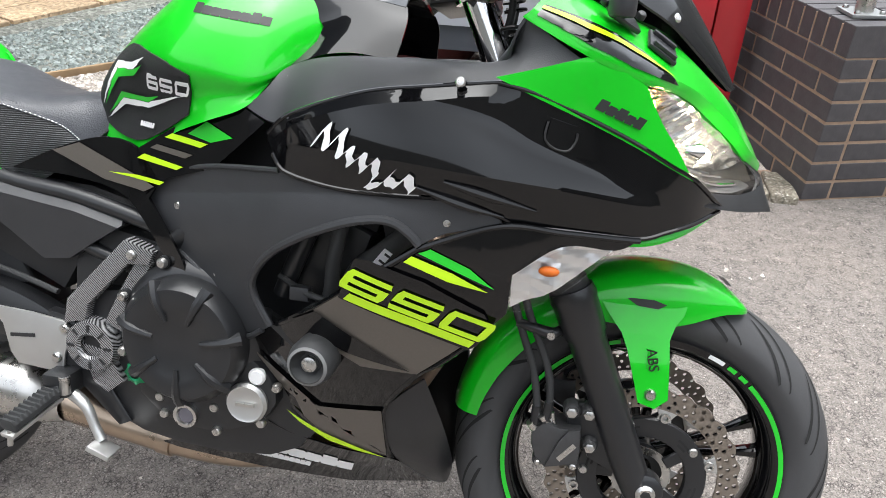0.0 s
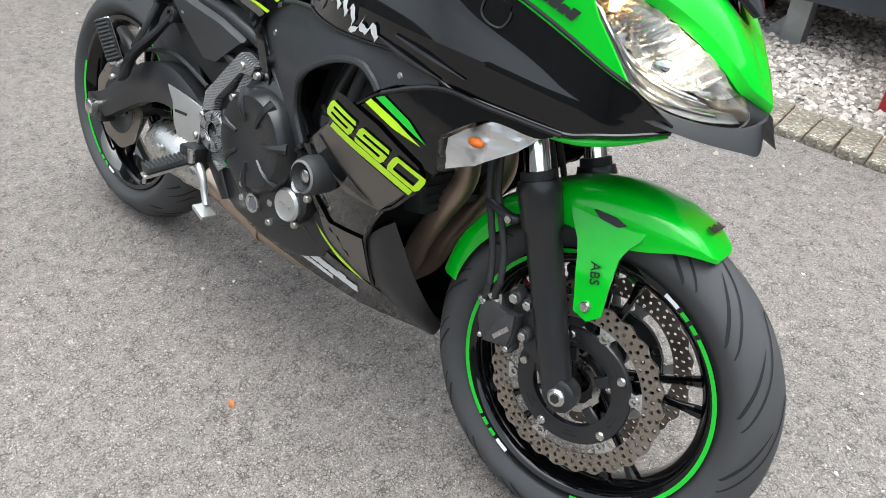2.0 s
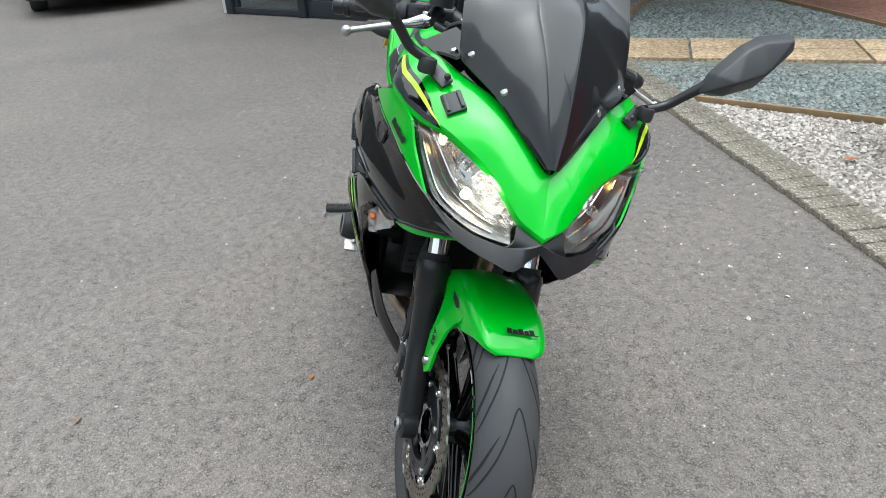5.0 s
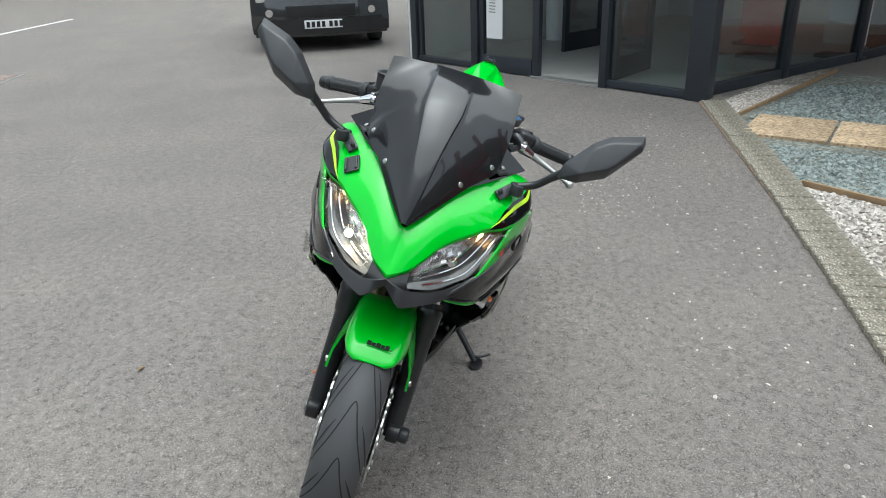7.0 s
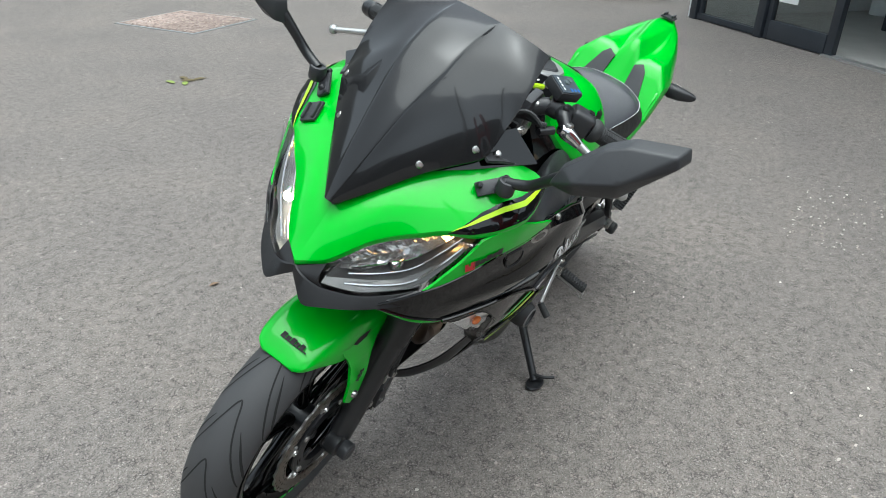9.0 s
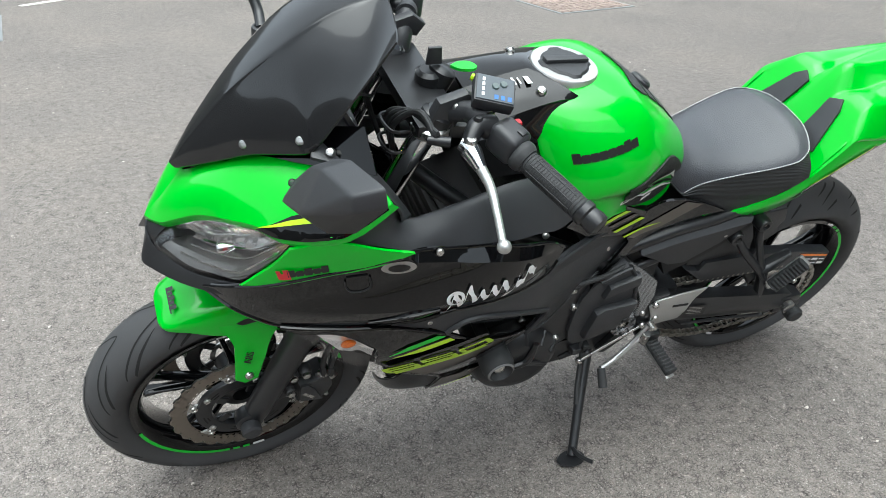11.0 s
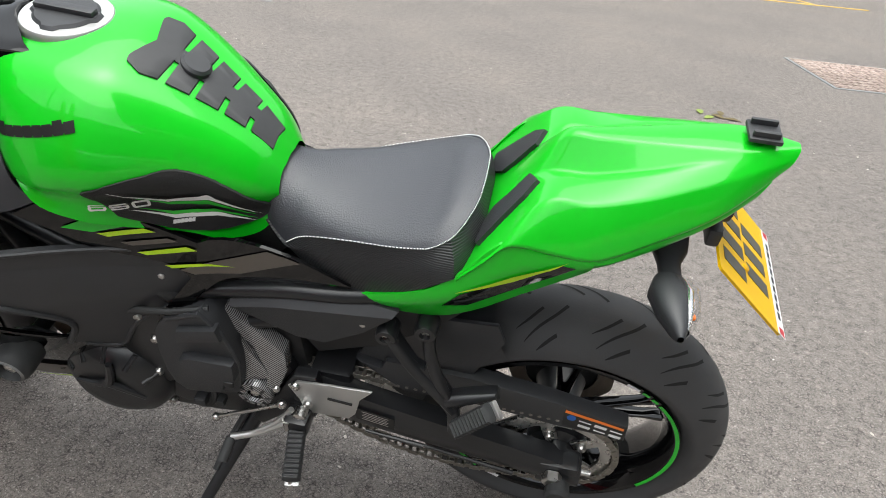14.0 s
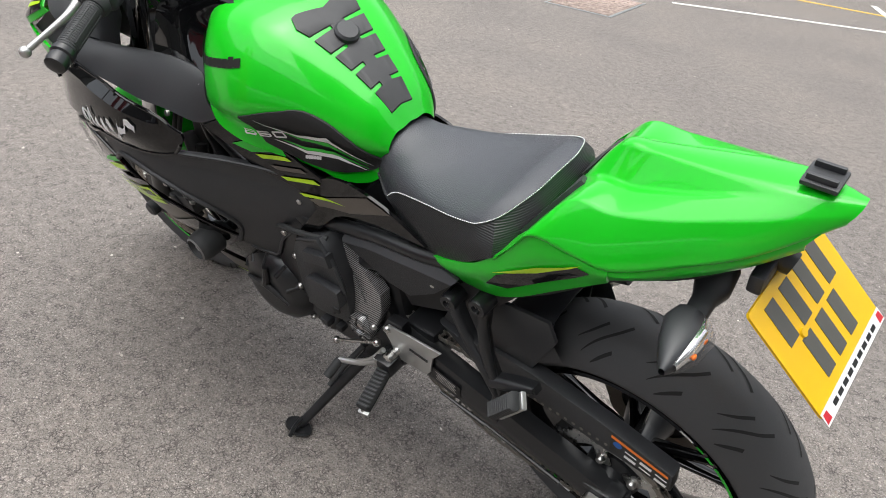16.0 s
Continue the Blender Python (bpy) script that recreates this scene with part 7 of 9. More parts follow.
# radiator and headstock fill the space behind the wheel
part("radiator", box((0.045, 0.25, 0.27), m=Matrix.Translation((0.985, 0, 0.60)) @ Matrix.Rotation(radians(-14), 4, "Y"), bevel=0.006), DARK, bike, "black radiator")
for k in range(16):
    part("radiator_fin", box((0.006, 0.23, 0.003), m=Matrix.Translation((0.985, 0, 0.60)) @ Matrix.Rotation(radians(-14), 4, "Y") @ Matrix.Translation((0.025, 0, -0.12 + 0.016 * k))), DARK, bike)

# ---- engine and frame ----
def ribbed_peg(length=0.096, half=0.016, n=11):
    """A rubber peg along y whose top rises in cross ribs."""
    rows = []
    for k in range(4 * n + 1):
        y = length * (k / (4 * n) - 0.5)
        f = 0.55 if k in (0, 4 * n) else 1.0
        top = 0.013 if k % 4 in (1, 2) else 0.009
        rows.append([(f * px * half, y, f * pz) for px, pz in ((-0.7, -0.009), (-1, -0.004), (-1, 0.005), (-0.75, top), (0.75, top), (1, 0.005), (1, -0.004), (0.7, -0.009), (-0.7, -0.009))])
    b = bmesh.new()
    vs = [[b.verts.new(p) for p in r[:-1]] for r in rows]
    for A, B in zip(vs, vs[1:]):
        for j in range(8):
            b.faces.new((A[j], A[(j + 1) % 8], B[(j + 1) % 8], B[j]))
    b.faces.new(vs[0])
    b.faces.new(vs[-1][::-1])
    return b


eng = new("engine")
eng.parent = bike
part("crankcase", prism([(0.44, 0.40), (0.50, 0.30), (0.62, 0.265), (0.78, 0.27), (0.86, 0.33), (0.86, 0.45), (0.78, 0.52), (0.55, 0.53), (0.46, 0.50)], -0.14, 0.13, 0.012, 2), SATIN, eng, "satin black crankcase")
part("cylinder_block", prism([(0.72, 0.50), (0.86, 0.46), (0.93, 0.66), (0.79, 0.72)], -0.13, 0.13, 0.008), SATIN, eng)
part("cylinder_head", prism([(0.80, 0.70), (0.935, 0.66), (0.96, 0.74), (0.84, 0.79)], -0.12, 0.12, 0.01), DARK, eng)
part("airbox", box((0.36, 0.20, 0.16), (0.70, 0, 0.78), 0.02), DARK, eng)
part("gearbox_block", prism([(0.42, 0.42), (0.60, 0.40), (0.62, 0.60), (0.50, 0.62), (0.43, 0.56)], -0.12, 0.11, 0.012), DARK, eng)
# right: clutch cover with cast ribs
CC = (0.653, 0.472)
b = capped([(0.118, -0.130), (0.120, -0.150), (0.108, -0.163), (0.100, -0.166)], 56, (CC[0], 0, CC[1]))
part("clutch_flange", b, SATIN, eng)
b = lathe([(0.103, -0.160), (0.100, -0.185), (0.088, -0.200), (0.060, -0.203), (0.055, -0.200), (1e-5, -0.200)], 56, (CC[0], 0, CC[1]))
part("clutch_cover", b, SATIN, eng, "round satin black clutch cover with cast ribs")
for k in range(7):
    a = 2 * math.pi * k / 7 + 0.2
    part("cover_rib", tube([(CC[0] + 0.040 * math.cos(a), -0.200, CC[1] + 0.040 * math.sin(a)), (CC[0] + 0.075 * math.cos(a), -0.200, CC[1] + 0.075 * math.sin(a)), (CC[0] + 0.099 * math.cos(a), -0.186, CC[1] + 0.099 * math.sin(a))], [0.004, 0.008, 0.011], 8, 3), SATIN, eng)
for k in range(8):
    a = 2 * math.pi * k / 8 + 0.35
    px, pz = CC[0] + 0.122 * math.cos(a), CC[1] + 0.122 * math.sin(a)
    part("cover_boss", capped([(0.012, -0.13), (0.010, -0.160)], 14, (px, 0, pz)), SATIN, eng)
    bolt((px, -0.162, pz), (0, -1, 0), 0.0085, 0.006, eng)
part("lower_cover", prism([(0.56, 0.40), (0.60, 0.33), (0.68, 0.312), (0.76, 0.335), (0.80, 0.38), (0.785, 0.43), (0.72, 0.46)], -0.165, -0.12, 0.012, 2), SATIN, eng)
part("timing_cap", capped([(0.032, -0.160), (0.034, -0.172), (0.030, -0.178), (0.026, -0.176)], 32, (0.753, 0, 0.379)), ALU, eng, "round silver cover cap")
part("cap_slot", box((0.030, 0.004, 0.006), (0.753, -0.1785, 0.379), 0.001), STEEL, eng)
part("small_cap", capped([(0.013, -0.155), (0.014, -0.168), (0.011, -0.172)], 20, (0.768, 0, 0.424)), WHITE, eng)
part("oil_window", lathe([(0.013, -0.166), (0.015, -0.172), (0.020, -0.172), (0.021, -0.160)], 28, (0.648, 0, 0.338)), STEEL, eng, "oil level window")
part("oil_glass", capped([(0.013, -0.160), (0.013, -0.168)], 20, (0.648, 0, 0.338)), SCREENM, eng)
b = lathe([(0.008, -0.185), (0.011, -0.186), (0.018, -0.182), (0.019, -0.165)], 24, (0.572, 0, 0.405), wave=lambda a, k: 0.002 * math.cos(8 * a) if k > 1 else 0)
part("oil_filler", b, GREENAN, eng, "green anodised oil filler cap")
for px, pz in ((0.61, 0.335), (0.70, 0.318), (0.775, 0.345), (0.80, 0.41)):
    bolt((px, -0.167, pz), (0, -1, 0), 0.008, 0.005, eng)
# left: alternator cover and sprocket cover
AC = (0.780, 0.374)
b = lathe([(0.105, 0.12), (0.106, 0.145), (0.094, 0.170), (0.078, 0.180), (0.070, 0.186), (0.052, 0.188), (1e-5, 0.186)], 56, (AC[0], 0, AC[1]))
part("alternator_cover", b, SATIN, eng, "round satin black alternator cover")
for k in range(5):
    a = 0.5 + 0.55 * k
    part("cover_rib", tube([(AC[0] + 0.074 * math.cos(a), 0.183, AC[1] + 0.074 * math.sin(a)), (AC[0] + 0.10 * math.cos(a), 0.16, AC[1] + 0.10 * math.sin(a))], 0.005, 8), SATIN, eng)
for k in range(8):
    a = 2 * math.pi * k / 8
    px, pz = AC[0] + 0.112 * math.cos(a), AC[1] + 0.112 * math.sin(a)
    bolt((px, 0.142, pz), (0, 1, 0), 0.008, 0.006, eng)
part("sprocket_cover", prism([(0.632, 0.597), (0.569, 0.626), (0.540, 0.590), (0.521, 0.510), (0.528, 0.424), (0.548, 0.405), (0.640, 0.384), (0.668, 0.440), (0.664, 0.550)], 0.09, 0.168, 0.010, 2), MATT, eng, "black faceted sprocket cover")
part("cover_step", prism([(0.611, 0.585), (0.540, 0.606), (0.535, 0.577), (0.618, 0.552)], 0.160, 0.182, 0.006, 1), MATT, eng)
part("cover_step", prism([(0.622, 0.506), (0.603, 0.518), (0.524, 0.520), (0.527, 0.474), (0.548, 0.458), (0.554, 0.437), (0.634, 0.425)], 0.160, 0.186, 0.007, 1), MATT, eng)
part("cover_notch", box((0.018, 0.006, 0.014), (0.538, 0.186, 0.466), 0.003), DARK, eng)
part("cover_lip", tube([(0.632, 0.168, 0.597), (0.569, 0.168, 0.626), (0.540, 0.168, 0.590), (0.521, 0.168, 0.510)], 0.005, 8, 1), MATT, eng)
part("side_housing", prism([(0.665, 0.600), (0.640, 0.560), (0.655, 0.480), (0.650, 0.400), (0.720, 0.380), (0.745, 0.470), (0.735, 0.560), (0.700, 0.612)], 0.10, 0.158, 0.012, 2), SATIN, eng, "satin black cast housing beside the cover")
part("starter_cover", prism([(0.62, 0.385), (0.60, 0.345), (0.66, 0.315), (0.71, 0.335), (0.70, 0.375)], 0.10, 0.15, 0.008, 1), SATIN, eng)
part("wire_plug", box((0.022, 0.03, 0.02), (0.622, 0.155, 0.352), 0.004), MATT, eng)
part("wire_plug", box((0.016, 0.02, 0.016), (0.588, 0.150, 0.345), 0.003), GRIP, eng)
part("alternator_ridge", tube([(AC[0] - 0.02, 0.190, AC[1] + 0.085), (AC[0] - 0.005, 0.193, AC[1] + 0.03), (AC[0] + 0.06, 0.190, AC[1] + 0.015)], [0.006, 0.009, 0.005], 8), SATIN, eng)
part("alternator_ridge", tube([(AC[0] - 0.005, 0.193, AC[1] + 0.03), (AC[0] - 0.065, 0.186, AC[1] - 0.01)], [0.009, 0.005], 8), SATIN, eng)
part("wire_loom", tube([(0.56, 0.15, 0.62), (0.62, 0.165, 0.615), (0.69, 0.165, 0.60), (0.74, 0.155, 0.56)], 0.006, 8), GRIP, eng)
part("drain_hose", tube([(0.60, 0.13, 0.40), (0.605, 0.15, 0.34), (0.64, 0.14, 0.30)], 0.007, 8), GRIP, eng)
for px, pz in ((0.688, 0.578), (0.672, 0.520), (0.690, 0.418), (0.538, 0.418)):
    bolt((px, 0.158, pz), (0, 1, 0), 0.0085, 0.007, eng)
# radiator hoses, wiring
b = prism([(0.928, 0.611), (0.940, 0.604), (0.972, 0.648), (0.960, 0.655)], -0.172, -0.170)
part("white_label", b, WHITE, eng, "small white label on a black hose")
for k in range(4):
    part("print_bar", prism([(0.936 + 0.008 * k, 0.616 + 0.010 * k), (0.944 + 0.008 * k, 0.611 + 0.010 * k), (0.946 + 0.008 * k, 0.614 + 0.010 * k), (0.938 + 0.008 * k, 0.619 + 0.010 * k)], -0.1726, -0.1722), BDECAL, eng)
for sd in (-1, 1):
    part("coolant_hose", tube([(1.0, sd * 0.13, 0.68), (0.95, sd * 0.15, 0.64), (0.91, sd * 0.14, 0.60), (0.90, sd * 0.12, 0.54)], 0.016, 12), GRIP, eng, "black coolant hose")
    part("coolant_hose", tube([(0.90, sd * 0.16, 0.71), (0.89, sd * 0.18, 0.64), (0.88, sd * 0.17, 0.57), (0.84, sd * 0.15, 0.53)], 0.011, 12), GRIP, eng)
    part("wire_loom", tube([(0.80, sd * 0.16, 0.59), (0.86, sd * 0.185, 0.575), (0.92, sd * 0.17, 0.56)], 0.005, 8), GRIP, eng)
    part("plug_connector", box((0.03, 0.018, 0.022), (0.84, sd * 0.178, 0.575), 0.004), MATT, eng)
    part("frame_beam", tube([(1.04, sd * 0.06, 0.88), (0.90, sd * 0.135, 0.79), (0.74, sd * 0.145, 0.70), (0.60, sd * 0.13, 0.60), (0.52, sd * 0.12, 0.50), (0.47, sd * 0.11, 0.40)], 0.017, 14), SATIN, bike, "satin black tubular frame rail")
    part("frame_beam", tube([(0.90, sd * 0.135, 0.79), (0.84, sd * 0.15, 0.66), (0.80, sd * 0.15, 0.56)], 0.014, 12), SATIN, bike)
    part("subframe_rail", tube([(0.60, sd * 0.125, 0.63), (0.45, sd * 0.122, 0.665), (0.28, sd * 0.115, 0.69), (0.05, sd * 0.08, 0.78)], 0.014, 12), SATIN, bike)
    part("subframe_rail", tube([(0.56, sd * 0.12, 0.55), (0.42, sd * 0.12, 0.60), (0.26, sd * 0.115, 0.67)], 0.012, 12), SATIN, bike)
    # frame sliders
    sl = new("frame_slider")
    sl.parent = bike
    part("slider_puck", capped([(0.028, sd * 0.205), (0.033, sd * 0.210), (0.034, sd * 0.246), (0.031, sd * 0.260), (0.024, sd * 0.266), (0.022, sd * 0.258), (0.015, sd * 0.250)], 36, (0.884, 0, 0.502)), GRIP, sl, "black nylon crash bobbin")
    part("slider_print", lathe([(0.0245, sd * 0.2668), (0.0285, sd * 0.2642)], 36, (0.884, 0, 0.502)), mat("faded_white_ring", (0.16, 0.16, 0.16), 0.6), sl)
    part("slider_bolt", capped([(0.011, sd * 0.250), (0.011, sd * 0.258), (0.006, sd * 0.260)], 16, (0.884, 0, 0.502)), STEEL, sl)
    part("slider_stem", tube([(0.884, sd * 0.12, 0.502), (0.884, sd * 0.21, 0.502)], 0.014, 14), SATIN, sl)
    part("slider_plate", prism([(0.80, 0.525), (0.87, 0.54), (0.91, 0.52), (0.90, 0.48), (0.86, 0.475)], sd * 0.190, sd * 0.197, 0.002), SATIN, sl)
    # carbon-look frame covers by the swingarm pivot
    cv = new("pivot_cover")
    cv.parent = bike
    if sd == -1:
        part("cover_boss", lathe([(0.018, -0.158), (0.022, -0.163), (0.042, -0.161), (0.046, -0.150), (0.046, -0.12)], 36, (0.478, 0, 0.428)), CARBON, cv, "carbon-weave pivot cover")
        part("cover_hole", capped([(0.018, -0.14), (0.018, -0.150)], 20, (0.478, 0, 0.428)), DARK, cv)
        part("cover_arm", prism([(0.432, 0.462), (0.440, 0.505), (0.545, 0.615), (0.595, 0.600), (0.585, 0.578), (0.550, 0.575), (0.478, 0.500), (0.470, 0.470)], -0.13, -0.158, 0.004), CARBON, cv, "carbon-weave frame cover")
        part("cover_arm", prism([(0.500, 0.470), (0.525, 0.520), (0.560, 0.582), (0.588, 0.580), (0.552, 0.520), (0.535, 0.455)], -0.13, -0.152, 0.004), CARBON, cv)
        part("cover_arm", prism([(0.450, 0.43), (0.505, 0.42), (0.530, 0.37), (0.500, 0.345), (0.475, 0.36)], -0.125, -0.152, 0.004), CARBON, cv)
        bolt((0.558, -0.160, 0.592), (0, -1, 0), 0.008, 0.004, cv)
        for k in range(8):
            a = 2 * math.pi * k / 8
            part("cover_notch", box((0.004, 0.003, 0.012), m=Matrix.Translation((0.478 + 0.032 * math.cos(a), -0.1625, 0.428 + 0.032 * math.sin(a))) @ Matrix.Rotation(-a + math.pi / 2, 4, "Y")), DARK, cv)
    else:
        slope = Matrix(((1, 0, 0, 0), (0, 1, -0.178, 0.0726), (0, 0, 1, 0), (0, 0, 0, 1)))
        part("cover_boss", lathe([(0.014, 0.160), (0.018, 0.166), (0.032, 0.164), (0.036, 0.152), (0.036, 0.12)], 36, (0.510, 0, 0.408)), CARBON, cv, "carbon-weave pivot cover")
        part("cover_hole", capped([(0.014, 0.14), (0.014, 0.156)], 20, (0.510, 0, 0.408)), DARK, cv)
        part("pivot_nut", capped([(0.009, 0.15), (0.009, 0.160), (0.006, 0.162)], 6, (0.510, 0, 0.408)), STEEL, cv)
        b = prism([(0.577, 0.585), (0.546, 0.603), (0.503, 0.572), (0.447, 0.524), (0.444, 0.485), (0.465, 0.427), (0.485, 0.432), (0.481, 0.474), (0.504, 0.526), (0.536, 0.562)], 0.135, 0.164, 0.004)
        bmesh.ops.transform(b, matrix=slope, verts=b.verts)
        part("cover_arm", b, CARBON, cv, "carbon-weave frame cover")
        b = prism([(0.553, 0.554), (0.534, 0.554), (0.514, 0.511), (0.484, 0.473), (0.478, 0.453), (0.502, 0.445), (0.526, 0.425), (0.532, 0.448), (0.528, 0.500), (0.544, 0.531)], 0.130, 0.160, 0.004)
        bmesh.ops.transform(b, matrix=slope, verts=b.verts)
        part("cover_arm", b, CARBON, cv)
        bolt((0.549, 0.141, 0.552), (0, 1, 0), 0.007, 0.004, cv)
        bolt((0.466, 0.160, 0.437), (0, 1, 0), 0.007, 0.004, cv)
        for k in range(8):
            a = 2 * math.pi * k / 8
            part("cover_notch", box((0.003, 0.003, 0.009), m=Matrix.Translation((0.510 + 0.026 * math.cos(a), 0.1655, 0.408 + 0.026 * math.sin(a))) @ Matrix.Rotation(-a + math.pi / 2, 4, "Y")), DARK, cv)
    # rider footrests
    fr = new("footrest")
    fr.parent = bike
    part("hanger", prism([(0.395, 0.475), (0.435, 0.47), (0.475, 0.40), (0.535, 0.295), (0.515, 0.285), (0.455, 0.345), (0.405, 0.345), (0.385, 0.40)], sd * 0.125, sd * 0.148, 0.005), SATIN, fr, "black footrest hanger")
    HEEL = [(0.446, 0.446), (0.428, 0.463), (0.369, 0.470), (0.293, 0.474), (0.316, 0.442), (0.326, 0.394), (0.339, 0.375), (0.421, 0.370), (0.428, 0.408)]
    part("heel_guard", prism(HEEL, sd * 0.149, sd * 0.154, 0.0015, 1), ALU, fr, "silver heel guard plate")
    part("guard_slot", box((0.045, 0.002, 0.006), m=Matrix.Translation((0.352, sd * 0.1548, 0.428)) @ Matrix.Rotation(radians(-6), 4, "Y")), DARK, fr)
    for px, pz in ((0.431, 0.450), (0.413, 0.397)):
        bolt((px, sd * 0.155, pz), (0, sd, 0), 0.009, 0.005, fr)
    part("peg_bracket", box((0.045, 0.05, 0.04), (0.43, sd * 0.165, 0.362), 0.008), SATIN, fr)
    g = ribbed_peg()
    bmesh.ops.transform(g, matrix=Matrix.Translation((0.420, sd * 0.225, 0.342)) @ Euler((sd * -0.25, 0, sd * 0.18)).to_matrix().to_4x4(), verts=g.verts)
    part("peg_rubber", g, GRIP, fr, "ribbed black rubber footpeg")
    part("peg_plate", box((0.026, 0.10, 0.008), m=Matrix.Translation((0.420, sd * 0.225, 0.328)) @ Euler((sd * -0.25, 0, sd * 0.18)).to_matrix().to_4x4(), bevel=0.003), ALU, fr)
    part("peg_pin", tube([(0.445, sd * 0.182, 0.38), (0.445, sd * 0.182, 0.35)], 0.009, 14), STEEL, fr)
    part("peg_feeler", tube([(0.415, sd * 0.268, 0.325), (0.415, sd * 0.270, 0.300)], 0.004, 8), STEEL, fr)
    # passenger footrests, folded up
    pf = new("passenger_footrest")
    pf.parent = bike
    FORGED = [(0.282, 0.628), (0.273, 0.639), (0.261, 0.636), (0.248, 0.610), (0.219, 0.573), (0.204, 0.566), (0.203, 0.596), (0.218, 0.639), (0.218, 0.656), (0.204, 0.662), (0.194, 0.647), (0.193, 0.597), (0.177, 0.552), (0.157, 0.524),
              (0.127, 0.536), (0.085, 0.548), (0.078, 0.537), (0.124, 0.517), (0.141, 0.503), (0.137, 0.473), (0.140, 0.434), (0.155, 0.449), (0.160, 0.485), (0.174, 0.505), (0.210, 0.543), (0.244, 0.590), (0.276, 0.612)]
    tilt = Matrix(((1, 0, 0, 0), (0, 1, -sd * 0.28, sd * 0.1792), (0, 0, 1, 0), (0, 0, 0, 1)))
    b = prism(FORGED, sd * 0.112, sd * 0.132, 0.004)
    bmesh.ops.transform(b, matrix=tilt, verts=b.verts)
    part("hanger", b, SATIN, pf, "forged black passenger footrest bracket")
    for line_ in (((0.268, 0.620), (0.232, 0.575), (0.180, 0.525), (0.150, 0.490)), ((0.206, 0.645), (0.199, 0.600), (0.180, 0.550), (0.155, 0.510)), ((0.165, 0.512), (0.130, 0.525), (0.085, 0.542))):
        b = tube([(u, sd * 0.129, v) for u, v in line_], [0.010] * (len(line_) - 1) + [0.006], 10)
        bmesh.ops.transform(b, matrix=tilt, verts=b.verts)
        part("hanger_rib", b, SATIN, pf)
    for px, pz in ((0.271, 0.620), (0.208, 0.648)):
        part("hanger_boss", lathe([(0.007, sd * 0.138), (0.009, sd * 0.146), (0.016, sd * 0.145), (0.018, sd * 0.138), (0.018, sd * 0.105)], 24, (px, 0, pz)), SATIN, pf)
        part("boss_bolt", capped([(0.007, sd * 0.130), (0.007, sd * 0.140)], 12, (px, 0, pz)), STEEL, pf)
    g = ribbed_peg()
    bmesh.ops.transform(g, matrix=Matrix.Rotation(math.pi / 2, 4, "Z"), verts=g.verts)
    PM = Matrix.Translation((0.115, sd * 0.198, 0.522)) @ Euler((sd * -0.9, radians(58), sd * -0.15)).to_matrix().to_4x4()
    bmesh.ops.transform(g, matrix=PM, verts=g.verts)
    part("peg_rubber", g, GRIP, pf, "ribbed black rubber footpeg")
    part("peg_plate", box((0.105, 0.030, 0.010), m=PM @ Matrix.Translation((0, 0, -0.013)), bevel=0.003), ALU, pf, "silver footpeg casting")
    bolt((0.135, sd * 0.185, 0.475), (0, sd, 0), 0.009, 0.005, pf)

# right: brake pedal, exhaust, gull-shaped swingarm
part("brake_pedal", tube([(0.44, -0.165, 0.345), (0.472, -0.17, 0.326), (0.488, -0.172, 0.292), (0.502, -0.175, 0.270)], [0.011, 0.009, 0.008, 0.008], 12), ALU, bike, "silver rear brake pedal")
part("pedal_pad", box((0.042, 0.036, 0.010), (0.510, -0.185, 0.262), 0.003, m=Matrix.Rotation(radians(20), 4, "Y")), ALU, bike)
exh = new("exhaust")
exh.parent = bike
part("silencer", loft([[(x, -0.055 + hw * math.cos(a), z + hz * math.sin(a)) for a in [2 * math.pi * k / 16 for k in range(17)]] for x, z, hw, hz in ((0.135, 0.285, 0.02, 0.02), (0.145, 0.288, 0.062, 0.050), (0.20, 0.292, 0.078, 0.070), (0.29, 0.288, 0.078, 0.068), (0.335, 0.275, 0.066, 0.056), (0.36, 0.262, 0.045, 0.038))], 1, m=4), STEEL, exh, "brushed steel underslung silencer")
part("exhaust_pipe", tube([(0.33, -0.055, 0.268), (0.45, -0.05, 0.235), (0.56, -0.045, 0.215), (0.68, -0.03, 0.20), (0.80, 0, 0.21), (0.90, 0.0, 0.25)], [0.040, 0.034, 0.033, 0.030, 0.028, 0.026], 24), EXH, exh, "straw and purple heat-tinted pipe")
part("pipe_clamp", tube([(0.535, -0.046, 0.219), (0.56, -0.045, 0.215)], 0.037, 24), EXH, exh)
bolt((0.235, -0.134, 0.300), (0, -1, 0), 0.012, 0.004, exh)
for sy in (-0.045, 0.045):
    part("header_pipe", tube([(0.97, sy, 0.655), (1.04, sy * 1.2, 0.615), (1.065, sy * 1.3, 0.545), (1.03, sy * 1.3, 0.465), (0.99, sy, 0.385), (0.965, sy * 0.8, 0.31), (0.90, sy * 0.4, 0.25), (0.86, sy * 0.3, 0.235)], 0.022, 18), HEADER, exh, "browned steel header pipe")
arm = new("swingarm")
arm.parent = bike
b = loft([[(x, -0.140, z + h), (x, -0.150, z + 0.3 * h), (x, -0.150, z - 0.3 * h), (x, -0.140, z - h), (x, -0.105, z - h), (x, -0.105, z + h), (x, -0.140, z + h)] for x, z, h in ((0.44, 0.405, 0.035), (0.36, 0.445, 0.040), (0.26, 0.462, 0.046), (0.16, 0.435, 0.048), (0.06, 0.375, 0.042), (-0.02, 0.325, 0.036), (-0.08, 0.305, 0.034))], 1, m=4)
